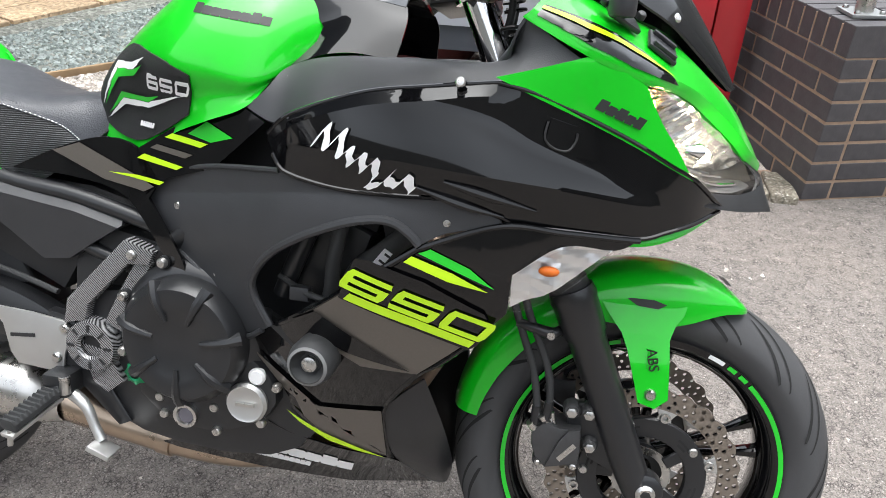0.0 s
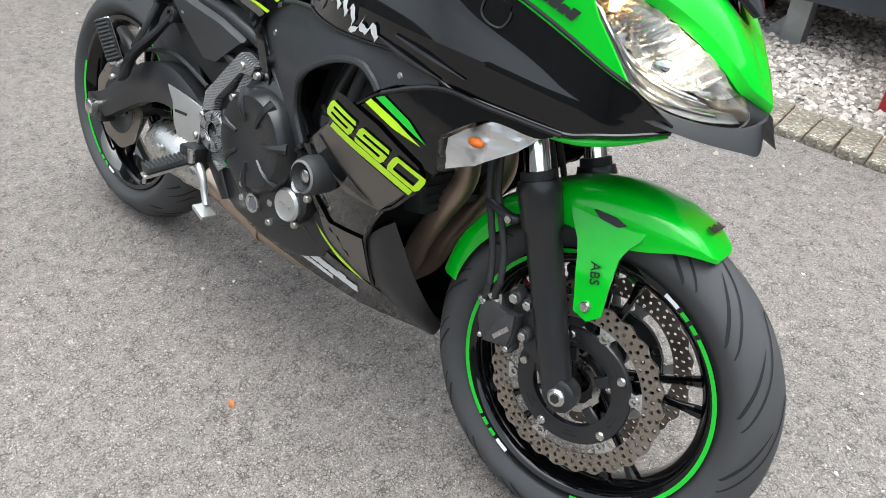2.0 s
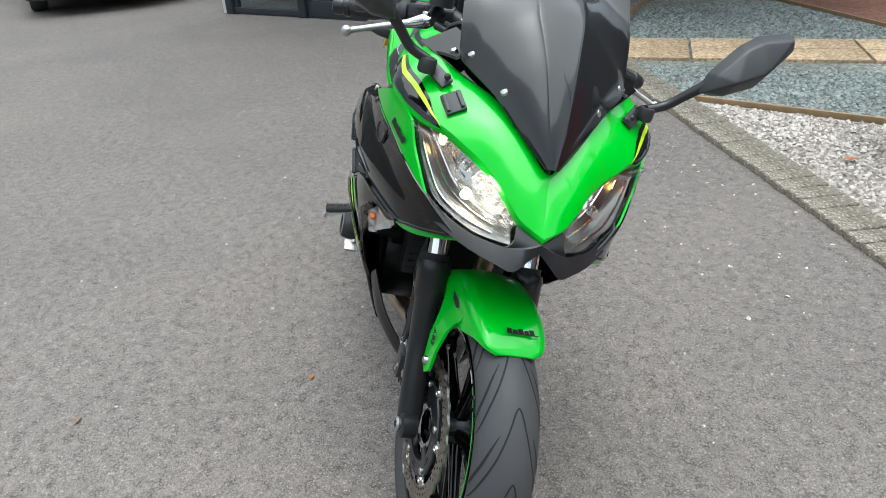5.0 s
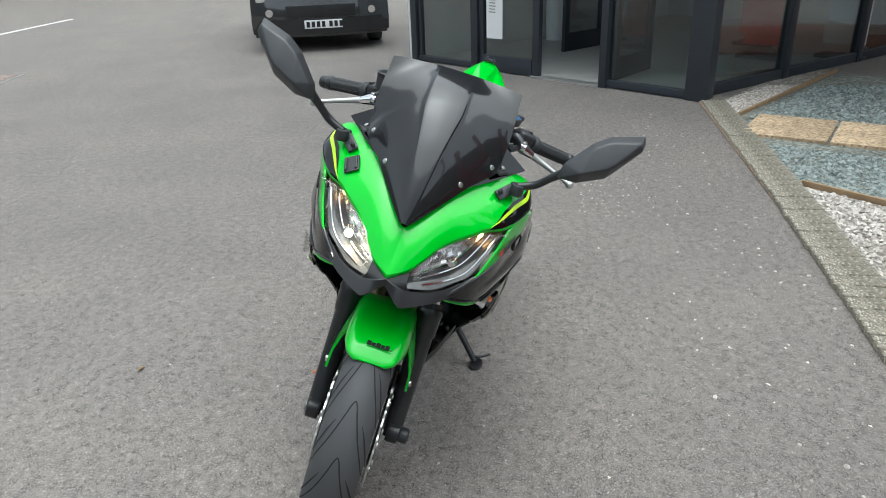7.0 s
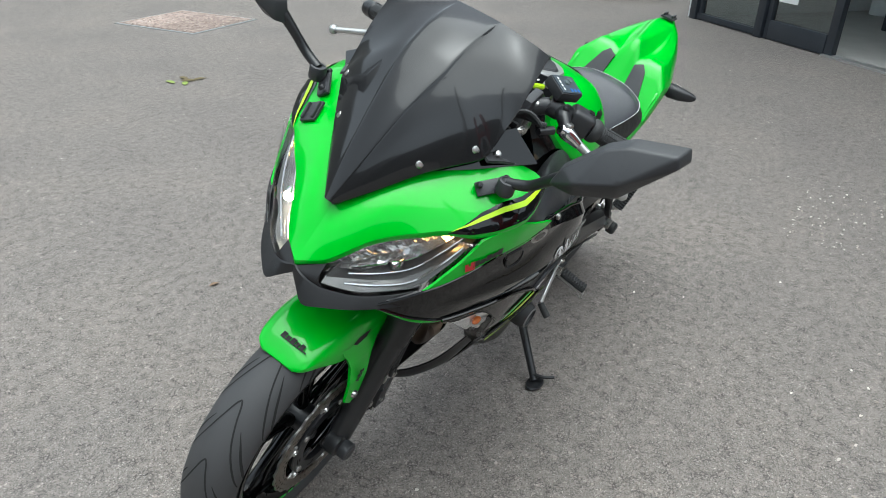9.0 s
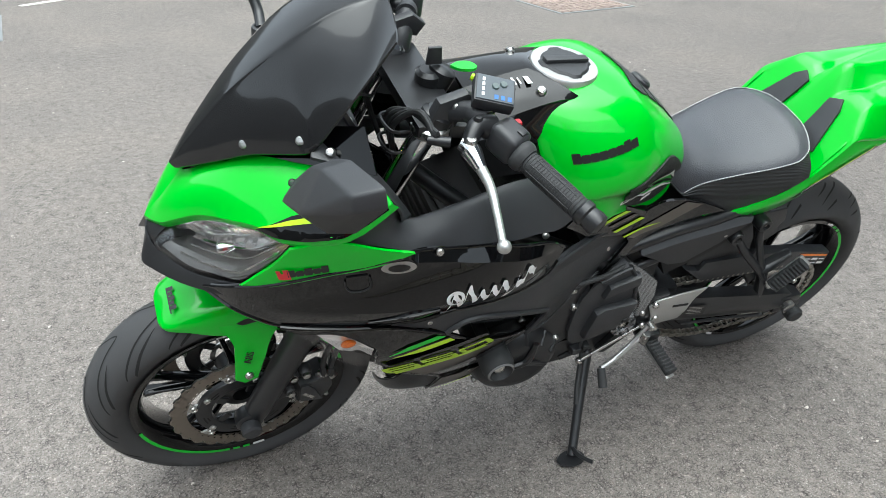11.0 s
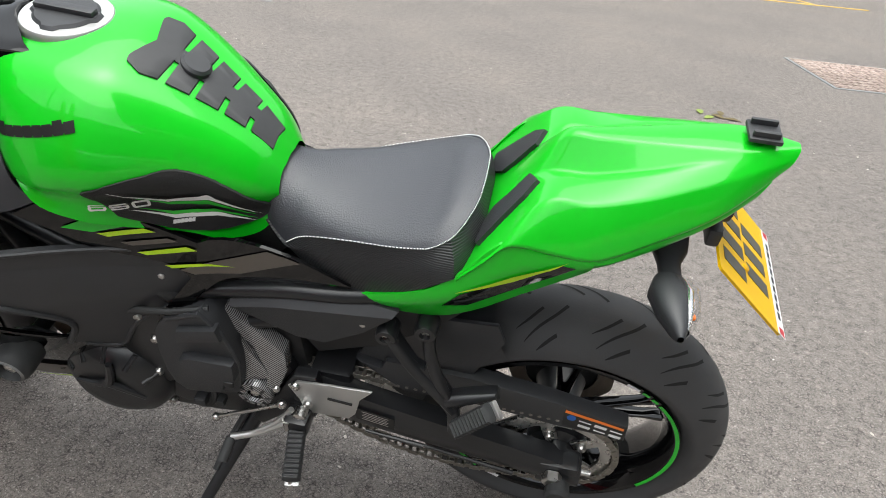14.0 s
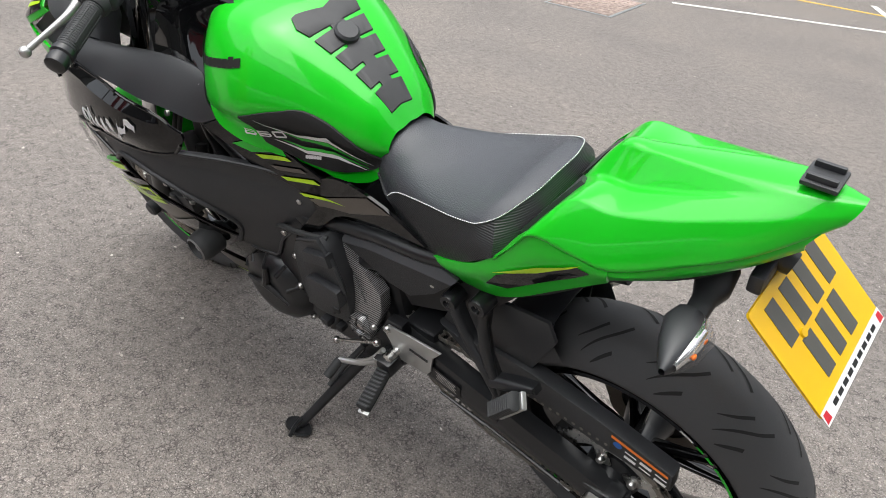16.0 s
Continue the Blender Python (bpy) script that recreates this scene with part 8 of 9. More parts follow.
part("arm_beam", b, SATIN, arm, "satin black arched swingarm side")
b = loft([[(x, 0.140, z + h), (x, 0.150, z + 0.3 * h), (x, 0.150, z - 0.3 * h), (x, 0.140, z - h), (x, 0.105, z - h), (x, 0.105, z + h), (x, 0.140, z + h)] for x, z, h in ((0.44, 0.410, 0.040), (0.36, 0.395, 0.042), (0.24, 0.368, 0.040), (0.10, 0.340, 0.036), (-0.02, 0.315, 0.034), (-0.09, 0.300, 0.030))], 1, m=4)
part("arm_beam", b, SATIN, arm, "satin black straight swingarm side")
part("arm_cross", box((0.08, 0.24, 0.09), (0.38, 0, 0.41), 0.015), SATIN, arm)
part("arm_pivot", tube([(0.455, -0.13, 0.408), (0.455, 0.13, 0.408)], 0.030, 20), SATIN, arm)
for x0, x1, z0, z1 in ((0.31, 0.20, 0.338, 0.322), (0.20, 0.03, 0.325, 0.290)):
    part("arm_rib", tube([(x0, 0.149, z0), (x1, 0.149, z1)], [0.003, 0.005], 8), SATIN, arm)
lab = part("warning_label", prism([(0.325, 0.412), (0.255, 0.396), (0.255, 0.362), (0.325, 0.378)], 0.1505, 0.1512), BDECAL, arm, "black label with small white print")
for k in range(5):
    part("print_bar", box((0.050 - 0.006 * (k % 2), 0.0006, 0.0012), m=Matrix.Translation((0.290, 0.1515, 0.398 - 0.0055 * k)) @ Matrix.Rotation(radians(-13), 4, "Y")), SILVER, lab)
for sd in (-1, 1):
    part("axle_block", box((0.075, 0.040, 0.062), (-0.048, sd * 0.128, 0.309), 0.008), SATIN, arm)
    part("axle_nut", capped([(0.019, sd * 0.15), (0.019, sd * 0.165), (0.015, sd * 0.168)], 6 if sd == 1 else 24, (-0.04, 0, 0.313)), STEEL, arm)
    part("adjuster", tube([(-0.085, sd * 0.128, 0.305), (-0.110, sd * 0.128, 0.303)], 0.006, 10), STEEL, arm)
part("paddock_bobbin", capped([(0.014, 0.148), (0.016, 0.158), (0.022, 0.160), (0.023, 0.182), (0.018, 0.188)], 28, (-0.053, 0, 0.300)), GRIP, arm, "black paddock stand bobbin")

# ---- rear wheel, chain, hugger ----
RA = Vector((-0.040, 0, 0.313))
rw = new("rear_wheel")
rw.parent = bike
rw.location = RA
b, rcrown = tyre(0.313, 0.080, 0.226)
rt = part("tyre", b, RUBBER, rw, "wide black rear tyre with slashed tread")
for k in range(15):
    a = 2 * math.pi * k / 15
    for sd in (-1, 1):
        aa = a + (0.21 if sd == 1 else 0)
        # rear tread slashes, again dark ribbons in place of shaded cuts
        bb = groove_ribbon(0.313, rcrown, [(aa, sd * 0.012), (aa - 0.06, sd * 0.030), (aa - 0.16, sd * 0.050), (aa - 0.24, sd * 0.066)], [0.006, 0.005, 0.004, 0.001])
        part("groove_ribbon", bb, GROOVE_SHADE, rt)
        bb = groove_ribbon(0.313, rcrown, [(aa - 0.13, sd * 0.018), (aa - 0.20, sd * 0.036), (aa - 0.28, sd * 0.050)], [0.0055, 0.0045, 0.001])
        part("groove_ribbon", bb, GROOVE_SHADE, rt)
        bb = groove_ribbon(0.313, rcrown, [(aa - 0.05, sd * 0.058), (aa - 0.12, sd * 0.068), (aa - 0.17, sd * 0.074)], [0.005, 0.004, 0.001])
        part("groove_ribbon", bb, GROOVE_SHADE, rt)
rim(0.224, 0.066, 5, rw, 0.050, {-1: ((235, 165), (55, -15)), 1: ((135, 215), (-45, 35))})
disc(0.074, 0.110, -0.085, 0.0048, 9, 2, "brake_disc", rw, DISC)
part("disc_carrier", lathe([(0.030, -0.075), (0.045, -0.085), (0.074, -0.088), (0.074, -0.082)], 40), SATIN, rw)
b = lathe([(0.084, 0.092), (0.108, 0.092), (0.1135, 0.0935), (0.1135, 0.098), (0.108, 0.0995), (0.084, 0.0995)], 46 * 4, wave=lambda a, k: 0.0035 * math.cos(46 * a) if 1 < k < 4 else 0)
part("sprocket", b, STEEL, rw, "steel rear sprocket")
for k in range(5):
    a = 2 * math.pi * k / 5
    part("sprocket_arm", box((0.054, 0.006, 0.026), (0.064 * math.cos(a), 0.096, 0.064 * math.sin(a)), 0.003, m=Matrix.Rotation(-a, 4, "Y")), STEEL, rw)
    bolt((0.056 * math.cos(a), 0.102, 0.056 * math.sin(a)), (0, 1, 0), 0.009, 0.008, rw)
part("cush_hub", capped([(0.055, 0.06), (0.052, 0.088), (0.034, 0.096), (0.030, 0.112)], 36), SATIN, rw)
# chain: alternate plates round the two sprockets
F0 = Vector((0.500, 0.0, 0.410))
R0, R1 = 0.112, 0.038
dvec = Vector((F0.x - RA.x, F0.z - RA.z))
Lc = dvec.length
ta = math.atan2(dvec.y, dvec.x)
ph = math.acos((R0 - R1) / Lc)
path = []
for k in range(61):
    s = k / 60
    a = Vector((RA.x + R0 * math.cos(ta + ph), RA.z + R0 * math.sin(ta + ph)))
    c = Vector((F0.x + R1 * math.cos(ta + ph), F0.z + R1 * math.sin(ta + ph)))
    path.append(a.lerp(c, s))
for k in range(1, 8):
    t = ta + ph - (2 * ph) * k / 8
    path.append(Vector((F0.x + R1 * math.cos(t), F0.z + R1 * math.sin(t))))
for k in range(61):
    s = k / 60
    a = Vector((F0.x + R1 * math.cos(ta - ph), F0.z + R1 * math.sin(ta - ph)))
    c = Vector((RA.x + R0 * math.cos(ta - ph), RA.z + R0 * math.sin(ta - ph)))
    q = a.lerp(c, s)
    path.append(q - Vector((0, 0.075 * math.sin(math.pi * s))))
for k in range(1, 20):
    t = ta - ph - (2 * math.pi - 2 * ph) * k / 20
    path.append(Vector((RA.x + R0 * math.cos(t), RA.z + R0 * math.sin(t))))
cum = [0.0]
for a, c in zip(path, path[1:] + path[:1]):
    cum.append(cum[-1] + (c - a).length)
nlink = int(cum[-1] / 0.01588)
b = bmesh.new()
xs_, zs_ = [p.x for p in path] + [path[0].x], [p.y for p in path] + [path[0].y]
for i in range(nlink):
    s0, s1 = cum[-1] * i / nlink, cum[-1] * (i + 1) / nlink
    p = Vector((interp(s0, cum, xs_), interp(s0, cum, zs_)))
    q = Vector((interp(s1, cum, xs_), interp(s1, cum, zs_)))
    ang = math.atan2((q - p).y, (q - p).x)
    m = Matrix.Translation(((p.x + q.x) / 2, 0.096, (p.y + q.y) / 2)) @ Matrix.Rotation(-ang, 4, "Y")
    wy = 0.0085 if i % 2 else 0.0062
    for sy in (-1, 1):
        box((0.0225, 0.0018, 0.0125), (0, 0, 0), 0.0005, 1, b, m=m @ Matrix.Translation((0, sy * wy, 0)))
    tube([m @ Vector((0.008, -0.0105, 0)), m @ Vector((0.008, 0.0105, 0))], 0.0036, 8, 1, b)
part("chain", b, mat("oily_chain_steel", (0.30, 0.28, 0.25), 0.32, metal=0.9, var=0.35, scale=200), bike, "oily steel drive chain")
part("chain_guard", prism([(0.335, 0.495), (0.29, 0.48), (0.28, 0.505), (0.13, 0.50), (-0.02, 0.476), (-0.148, 0.445), (-0.150, 0.400), (-0.03, 0.410), (0.10, 0.425), (0.25, 0.425)], 0.075, 0.106, 0.004), MATT, bike, "matt black chain guard")
gl = part("guard_label", prism([(-0.035, 0.466), (-0.145, 0.440), (-0.147, 0.404), (-0.037, 0.416)], 0.1062, 0.1068), BDECAL, bike, "black warning label with an orange band")
part("label_band", prism([(-0.037, 0.465), (-0.142, 0.440), (-0.142, 0.433), (-0.037, 0.457)], 0.1069, 0.1073), ORANGEP, gl)
part("label_disc", capped([(0.008, 0.1069), (0.008, 0.1073)], 18, (-0.050, 0, 0.444)), mat("blue_label_spot", (0.02, 0.12, 0.45), 0.5), gl)
for k in range(6):
    part("print_bar", box((0.022, 0.0005, 0.003 + 0.004 * (k % 2)), m=Matrix.Translation((-0.075 - 0.028 * (k % 3), 0.1071, 0.437 - 0.006 * (k % 3) - 0.014 * (k // 3))) @ Matrix.Rotation(radians(-13), 4, "Y")), WHITE, gl)
curves = []
for deg, r, hw in ((168, 0.338, 0.080), (155, 0.342, 0.090), (142, 0.343, 0.094), (128, 0.342, 0.094), (116, 0.340, 0.088)):
    a = radians(deg - 30)
    a = radians(180 - deg)
    row = []
    for u, dr in ((-1, -0.075), (-1, -0.03), (-0.75, -0.006), (0, 0), (0.75, -0.006), (1, -0.03), (1, -0.075)):
        row.append((RA.x + (r + dr) * math.cos(a), u * hw, RA.z + (r + dr) * math.sin(a)))
    curves.append(row)
part("hugger", loft(curves, 4, 0.003, (0, 0, -1), 4), MATT, bike, "matt black rear hugger over the tyre")
part("hugger_side", prism([(0.275, 0.625), (0.10, 0.64), (0.085, 0.60), (0.13, 0.50), (0.25, 0.48), (0.33, 0.50)], 0.088, 0.096, 0.002), MATT, bike)
part("hugger_side", prism([(0.275, 0.60), (0.12, 0.62), (0.13, 0.50), (0.25, 0.48), (0.33, 0.50)], -0.096, -0.088, 0.002), MATT, bike)
part("inner_guard", prism([(0.36, 0.67), (0.30, 0.70), (0.12, 0.72), (0.20, 0.62), (0.29, 0.55), (0.40, 0.50), (0.46, 0.60)], -0.11, 0.11, 0.006), DARK, bike)
part("shock_spring", tube([(0.40, -0.02, 0.44), (0.46, -0.02, 0.54), (0.50, -0.02, 0.62)], 0.026, 14), DARK, bike)
rc = new("rear_caliper")
rc.parent = bike
part("caliper_body", box((0.085, 0.05, 0.06), (0.025, -0.098, 0.405), 0.012, m=Matrix.Rotation(radians(35), 4, "Y")), CAST, rc, "grey rear brake caliper")
for k in range(2):
    bolt((0.0 + 0.05 * k, -0.126, 0.40 + 0.02 * k), (0, -1, 0), 0.009, 0.005, rc)
part("brake_hose", tube([(0.03, -0.11, 0.44), (0.12, -0.12, 0.50), (0.26, -0.12, 0.53), (0.40, -0.125, 0.50)], 0.005, 8), GRIP, rc)

# left: gear lever, side stand
gear = new("gear_lever")
gear.parent = bike
part("lever_arm", tube([(0.418, 0.165, 0.372), (0.455, 0.172, 0.350), (0.505, 0.185, 0.318), (0.556, 0.198, 0.304)], [0.011, 0.008, 0.0065, 0.007], 12), ALU, gear, "silver gear lever")
part("lever_arm", tube([(0.440, 0.168, 0.392), (0.475, 0.176, 0.345), (0.520, 0.188, 0.314)], [0.006, 0.005, 0.005], 10), ALU, gear)
part("lever_pivot", capped([(0.013, 0.155), (0.013, 0.176), (0.009, 0.179)], 24, (0.425, 0, 0.378)), STEEL, gear)
part("lever_rubber", tube([(0.556, 0.198, 0.304), (0.559, 0.216, 0.292), (0.563, 0.236, 0.279)], [0.0095, 0.0105, 0.0105], 14), GRIP, gear)
part("link_rod", tube([(0.458, 0.166, 0.400), (0.600, 0.165, 0.305)], 0.0042, 10), STEEL, gear)
for p in ((0.458, 0.166, 0.400), (0.600, 0.165, 0.305)):
    b = bmesh.new()
    bmesh.ops.create_uvsphere(b, u_segments=12, v_segments=8, radius=0.009, matrix=Matrix.Translation(p))
    part("rod_end", b, STEEL, gear)
ss = new("side_stand")
ss.parent = bike
part("stand_leg", tube([(0.535, 0.105, 0.275), (0.575, 0.185, 0.206), (0.618, 0.272, 0.131), (0.632, 0.300, 0.107)], [0.016, 0.013, 0.0115, 0.0115], 14), SATIN, ss, "black side stand, folded out")
b = capped([(0.030, -0.006), (0.033, 0), (0.030, 0.006)], 20, axis="z")
bmesh.ops.transform(b, matrix=Matrix.Translation((0.635, 0.306, 0.1015)) @ Euler((radians(LEAN), 0, 0)).to_matrix().to_4x4() @ Matrix.Diagonal((1.15, 0.75, 0.8, 1)), verts=b.verts)
part("stand_foot", b, SATIN, ss)
part("stand_spur", tube([(0.630, 0.290, 0.124), (0.624, 0.318, 0.130), (0.607, 0.345, 0.140)], 0.0052, 10), SATIN, ss)
part("stand_spring", tube([(0.56, 0.125, 0.275), (0.585, 0.175, 0.230), (0.60, 0.215, 0.192)], 0.007, 8), GRIP, ss)
part("stand_bracket", box((0.06, 0.04, 0.07), (0.54, 0.095, 0.285), 0.008), SATIN, ss)
part("engine_bracket", prism([(0.47, 0.36), (0.60, 0.34), (0.59, 0.27), (0.52, 0.255), (0.47, 0.30)], 0.08, 0.12, 0.006), SATIN, bike)

# ---- tail hanger, indicators and plate ----
part("plate_hanger", tube([(-0.08, 0, 0.86), (-0.14, 0, 0.875), (-0.19, 0, 0.865)], [0.03, 0.022, 0.016], 12), MATT, bike)
part("plate_hanger", box((0.02, 0.12, 0.03), (-0.165, 0, 0.862), 0.006), MATT, bike)
UP = Vector((0.113, 0, 0.107)).normalized()
NB = Vector((-UP.z, 0, UP.x))
PLC = Vector((-0.232, -0.011, 0.790))


def on_plate(u, v, lift):
    return PLC + Vector((0, u, 0)) + UP * v + NB * lift


def plate_mesh(outline, l0, l1):
    b = bmesh.new()
    A = [b.verts.new(on_plate(u, v, l0)) for u, v in outline]
    B = [b.verts.new(on_plate(u, v, l1)) for u, v in outline]
    b.faces.new(A)
    b.faces.new(B[::-1])
    for i in range(len(A)):
        j = (i + 1) % len(A)
        b.faces.new((A[i], A[j], B[j], B[i]))
    return b


plate = part("number_plate", plate_mesh([(-0.106, -0.082), (0.106, -0.082), (0.108, -0.078), (0.108, 0.078), (0.104, 0.082), (-0.104, 0.082), (-0.108, 0.078), (-0.108, -0.078)], 0, 0.004), PLATEY, bike, "yellow number plate with plain dark bars")
for row, (v, us) in enumerate(((0.038, (-0.066, -0.022, 0.022, 0.066)), (-0.030, (-0.042, 0.0, 0.042)))):
    for k, u in enumerate(us):
        part("plate_bar", plate_mesh([(u - 0.013, v - 0.030), (u + 0.013, v - 0.030), (u + 0.013, v + 0.030), (u - 0.013, v + 0.030)], 0.0042, 0.0048), PLATEBAR, plate)
st = part("plate_strip", plate_mesh([(-0.108, -0.094), (0.108, -0.094), (0.108, -0.0745), (-0.108, -0.0745)], 0.0045, 0.0052), WHITE, plate, "white strip with print bars")
for k in range(9):
    part("print_bar", plate_mesh([(-0.080 + 0.018 * k, -0.088), (-0.067 + 0.018 * k, -0.088), (-0.067 + 0.018 * k, -0.081), (-0.080 + 0.018 * k, -0.081)], 0.0053, 0.0056), BDECAL, st)
for u in (-0.1, 0.1):
    part("red_flag", plate_mesh([(u - 0.007, -0.091), (u + 0.007, -0.091), (u + 0.005, -0.078), (u - 0.005, -0.078)], 0.0053, 0.0056), RED, st)
b = capped([(0.007, 0.004), (0.006, 0.007)], 14, axis="z")
bmesh.ops.transform(b, matrix=Matrix.Translation(on_plate(0.045, 0.005, 0)) @ NB.to_track_quat("Z", "Y").to_matrix().to_4x4(), verts=b.verts)
part("plate_screw", b, PLATEY, plate)
for sd in (-1, 1):
    ri = new("indicator")
    ri.parent = bike
    def slices(rows):
        """A body lofted outwards: y, front, rear, half height and mid height of each slice."""
        return loft([[((p + q) / 2 + (p - q) / 2 * math.cos(w), sd * y, zc + h * math.copysign(abs(math.sin(w)) ** 0.7, math.sin(w))) for w in [2 * math.pi * k / 16 for k in range(17)]] for y, p, q, h, zc in rows], 2, m=1)
    part("stalk", slices(((0.030, -0.088, -0.140, 0.016, 0.842), (0.055, -0.092, -0.141, 0.014, 0.824), (0.075, -0.100, -0.132, 0.011, 0.818), (0.112, -0.103, -0.133, 0.012, 0.817))), MATT, ri, "black rubber indicator stalk")
    part("indicator_shell", slices(((0.104, -0.104, -0.130, 0.010, 0.817), (0.108, -0.094, -0.135, 0.018, 0.817), (0.130, -0.088, -0.142, 0.024, 0.815), (0.165, -0.099, -0.140, 0.021, 0.816), (0.198, -0.115, -0.135, 0.014, 0.819), (0.210, -0.122, -0.130, 0.006, 0.821))), MATT, ri, "black drop-shaped indicator body", 50)
    o = part("indicator_lens", slices(((0.109, -0.130, -0.139, 0.016, 0.817), (0.130, -0.130, -0.156, 0.021, 0.815), (0.165, -0.130, -0.153, 0.018, 0.816), (0.190, -0.126, -0.144, 0.012, 0.818), (0.209, -0.124, -0.132, 0.005, 0.821))), LENS, ri, "clear indicator lens", 50)
    o.visible_shadow = False
    part("indicator_reflector", slices(((0.112, -0.128, -0.137, 0.013, 0.817), (0.130, -0.128, -0.147, 0.018, 0.815), (0.165, -0.128, -0.145, 0.015, 0.816), (0.196, -0.124, -0.138, 0.008, 0.819))), REFL, ri, "", 20)
    for y in (0.135, 0.165):
        b = bmesh.new()
        bmesh.ops.create_icosphere(b, subdivisions=2, radius=0.0035, matrix=Matrix.Translation((-0.146, sd * y, 0.817)) @ Matrix.Diagonal((0.7, 1.5, 1, 1)))
        part("indicator_bulb", b, ORANGE, ri)

# ---- setting ----
b = bmesh.new()
bmesh.ops.create_grid(b, x_segments=60, y_segments=60, size=60)
for v in b.verts:
    v.co.x, v.co.y = v.co.x, v.co.y
ground = tagged(part("ground", b, ASPHALT), "worn grey asphalt yard with pale stone chips", "ground", kind="structure")


def kerb_y(x):
    """The road-side line of the kerb."""
    return interp(x, [-3.9, -1.3, 0.5, 2.2], [1.81, 1.80, 1.76, 1.66])


KERB_W = 0.215
kerb = tagged(part("kerb", prism([(-3.92, -0.05), (2.02, -0.05), (2.02, 0.012), (-3.92, 0.012)], 1.80, 1.93), MORTAR), "kerb of small weathered concrete blocks beside the asphalt", "kerb", kind="structure")
bk = box((0.096, KERB_W, 0.10), (0, 0, -0.022), 0.010, 2)
kmesh = bpy.data.meshes.new("kerb_block")
for f in bk.faces:
    f.smooth = True
bk.to_mesh(kmesh)
bk.free()
kmesh.materials.append(KERBM)
rk = random.Random(5)
x = -3.85
while x < 2.0:
    o = new("kerb_block", kmesh)
    o.parent = kerb
    o.matrix_basis = pose(x, kerb_y(x) + KERB_W / 2 + rk.uniform(-.004, .004), rk.uniform(-.003, .003), rk.uniform(-2, 1), rk.uniform(-1, 1), rk.uniform(-1.5, 1.5))
    x += 0.1025


def bed(name, outline, material, label, cat, z=0.0):
    b = bmesh.new()
    b.faces.new([b.verts.new((p[0], p[1], z)) for p in outline])
    bmesh.ops.triangulate(b, faces=list(b.faces))
    r = bmesh.ops.extrude_face_region(b, geom=list(b.faces))
    for g in r["geom"]:
        if isinstance(g, bmesh.types.BMVert):
            g.co.z -= 0.05
    return tagged(part(name, b, material), label, cat, kind="structure")


GB1 = [(-1.48, 2.02), (2.4, 1.88), (2.6, 6.5), (3.0, 7.0), (-0.2, 3.35)]
GB2 = [(-2.48, 2.02), (-1.52, 2.02), (-0.25, 3.35), (3.0, 7.0), (-0.3, 7.0)]
bed("gravel_bed", GB1, GRAVELBED, "bed of pale limestone chippings", "gravel", 0.008)
bed("slate_bed", GB2, SLATEBED, "bed of grey-green slate chippings", "slate", 0.006)
bed("slate_bed", [(-3.24, 2.02), (-2.3, 3.9), (-0.9, 6.6), (-2.0, 7.0), (-2.91, 4.37), (-4.5, 4.3), (-5.2, 3.4)], SLATEBED, "bed of grey-green slate chippings", "slate", 0.006)
bed("gravel_bed", [(-3.9, 2.02), (-3.28, 2.02), (-5.3, 3.4), (-5.6, 3.2)], GRAVELBED, "bed of pale limestone chippings", "gravel", 0.008)
bed("red_path", [(-4.5, 4.32), (-2.91, 4.39), (-2.0, 7.0), (-8, 7.0), (-8, 4.3)], REDPATH, "red-brown paved path", "path", 0.015)


def chips(name, outline, n, material, lo, hi, z, label, seed):
    """Loose stones of three shapes, scattered over an outline and joined."""
    r = random.Random(seed)
    poly = [Vector(p) for p in outline]

    def inside(x, y):
        c = False
        for i in range(len(poly)):
            a, q = poly[i], poly[i - 1]
            if (a.y > y) != (q.y > y) and x < (q.x - a.x) * (y - a.y) / (q.y - a.y) + a.x:
                c = not c
        return c
    xs, ys = [p.x for p in poly], [p.y for p in poly]
    V, F = [], []
    k = 0
    base = [Vector((1, 0, -0.3)), Vector((0.2, 0.9, -0.3)), Vector((-0.9, 0.4, -0.3)), Vector((-0.6, -0.8, -0.3)), Vector((0.5, -0.85, -0.3)), Vector((0.35, 0.1, 0.75)), Vector((-0.35, -0.15, 0.65))]
    faces = [(0, 1, 5), (1, 2, 6, 5), (2, 3, 6), (3, 4, 6), (4, 0, 5), (4, 5, 6)]
    while k < n:
        px, py = r.uniform(max(min(xs), -4.5), min(max(xs), 3)), r.uniform(min(ys), min(max(ys), 4.8))
        if not inside(px, py):
            continue
        s = r.uniform(lo, hi)
        m = Matrix.Translation((px, py, z + s * 0.15)) @ Euler((r.uniform(-.6, .6), r.uniform(-.6, .6), r.uniform(0, 6.3))).to_matrix().to_4x4() @ Matrix.Diagonal((s, s * r.uniform(.55, .95), s * r.uniform(.5, .9), 1))
        i0 = len(V)
        V.extend([tuple(m @ v) for v in base])
        F.extend([tuple(i0 + q for q in f) for f in faces])
        k += 1
    me = bpy.data.meshes.new(name)
    me.from_pydata(V, [], F)
    me.materials.append(material)
    return tagged(new(name, me), label, "stones", kind="stuff")


def varied(m, lo, hi):
    """Gives each loose stone its own shade."""
    nt = m.node_tree
    g = nt.nodes.new("ShaderNodeNewGeometry")
    rp = nt.nodes.new("ShaderNodeValToRGB")
    rp.color_ramp.elements[0].color, rp.color_ramp.elements[1].color = (*lo, 1), (*hi, 1)
    nt.links.new(g.outputs["Random Per Island"], rp.inputs["Fac"])
    nt.links.new(rp.outputs[0], nt.nodes["Principled BSDF"].inputs["Base Color"])


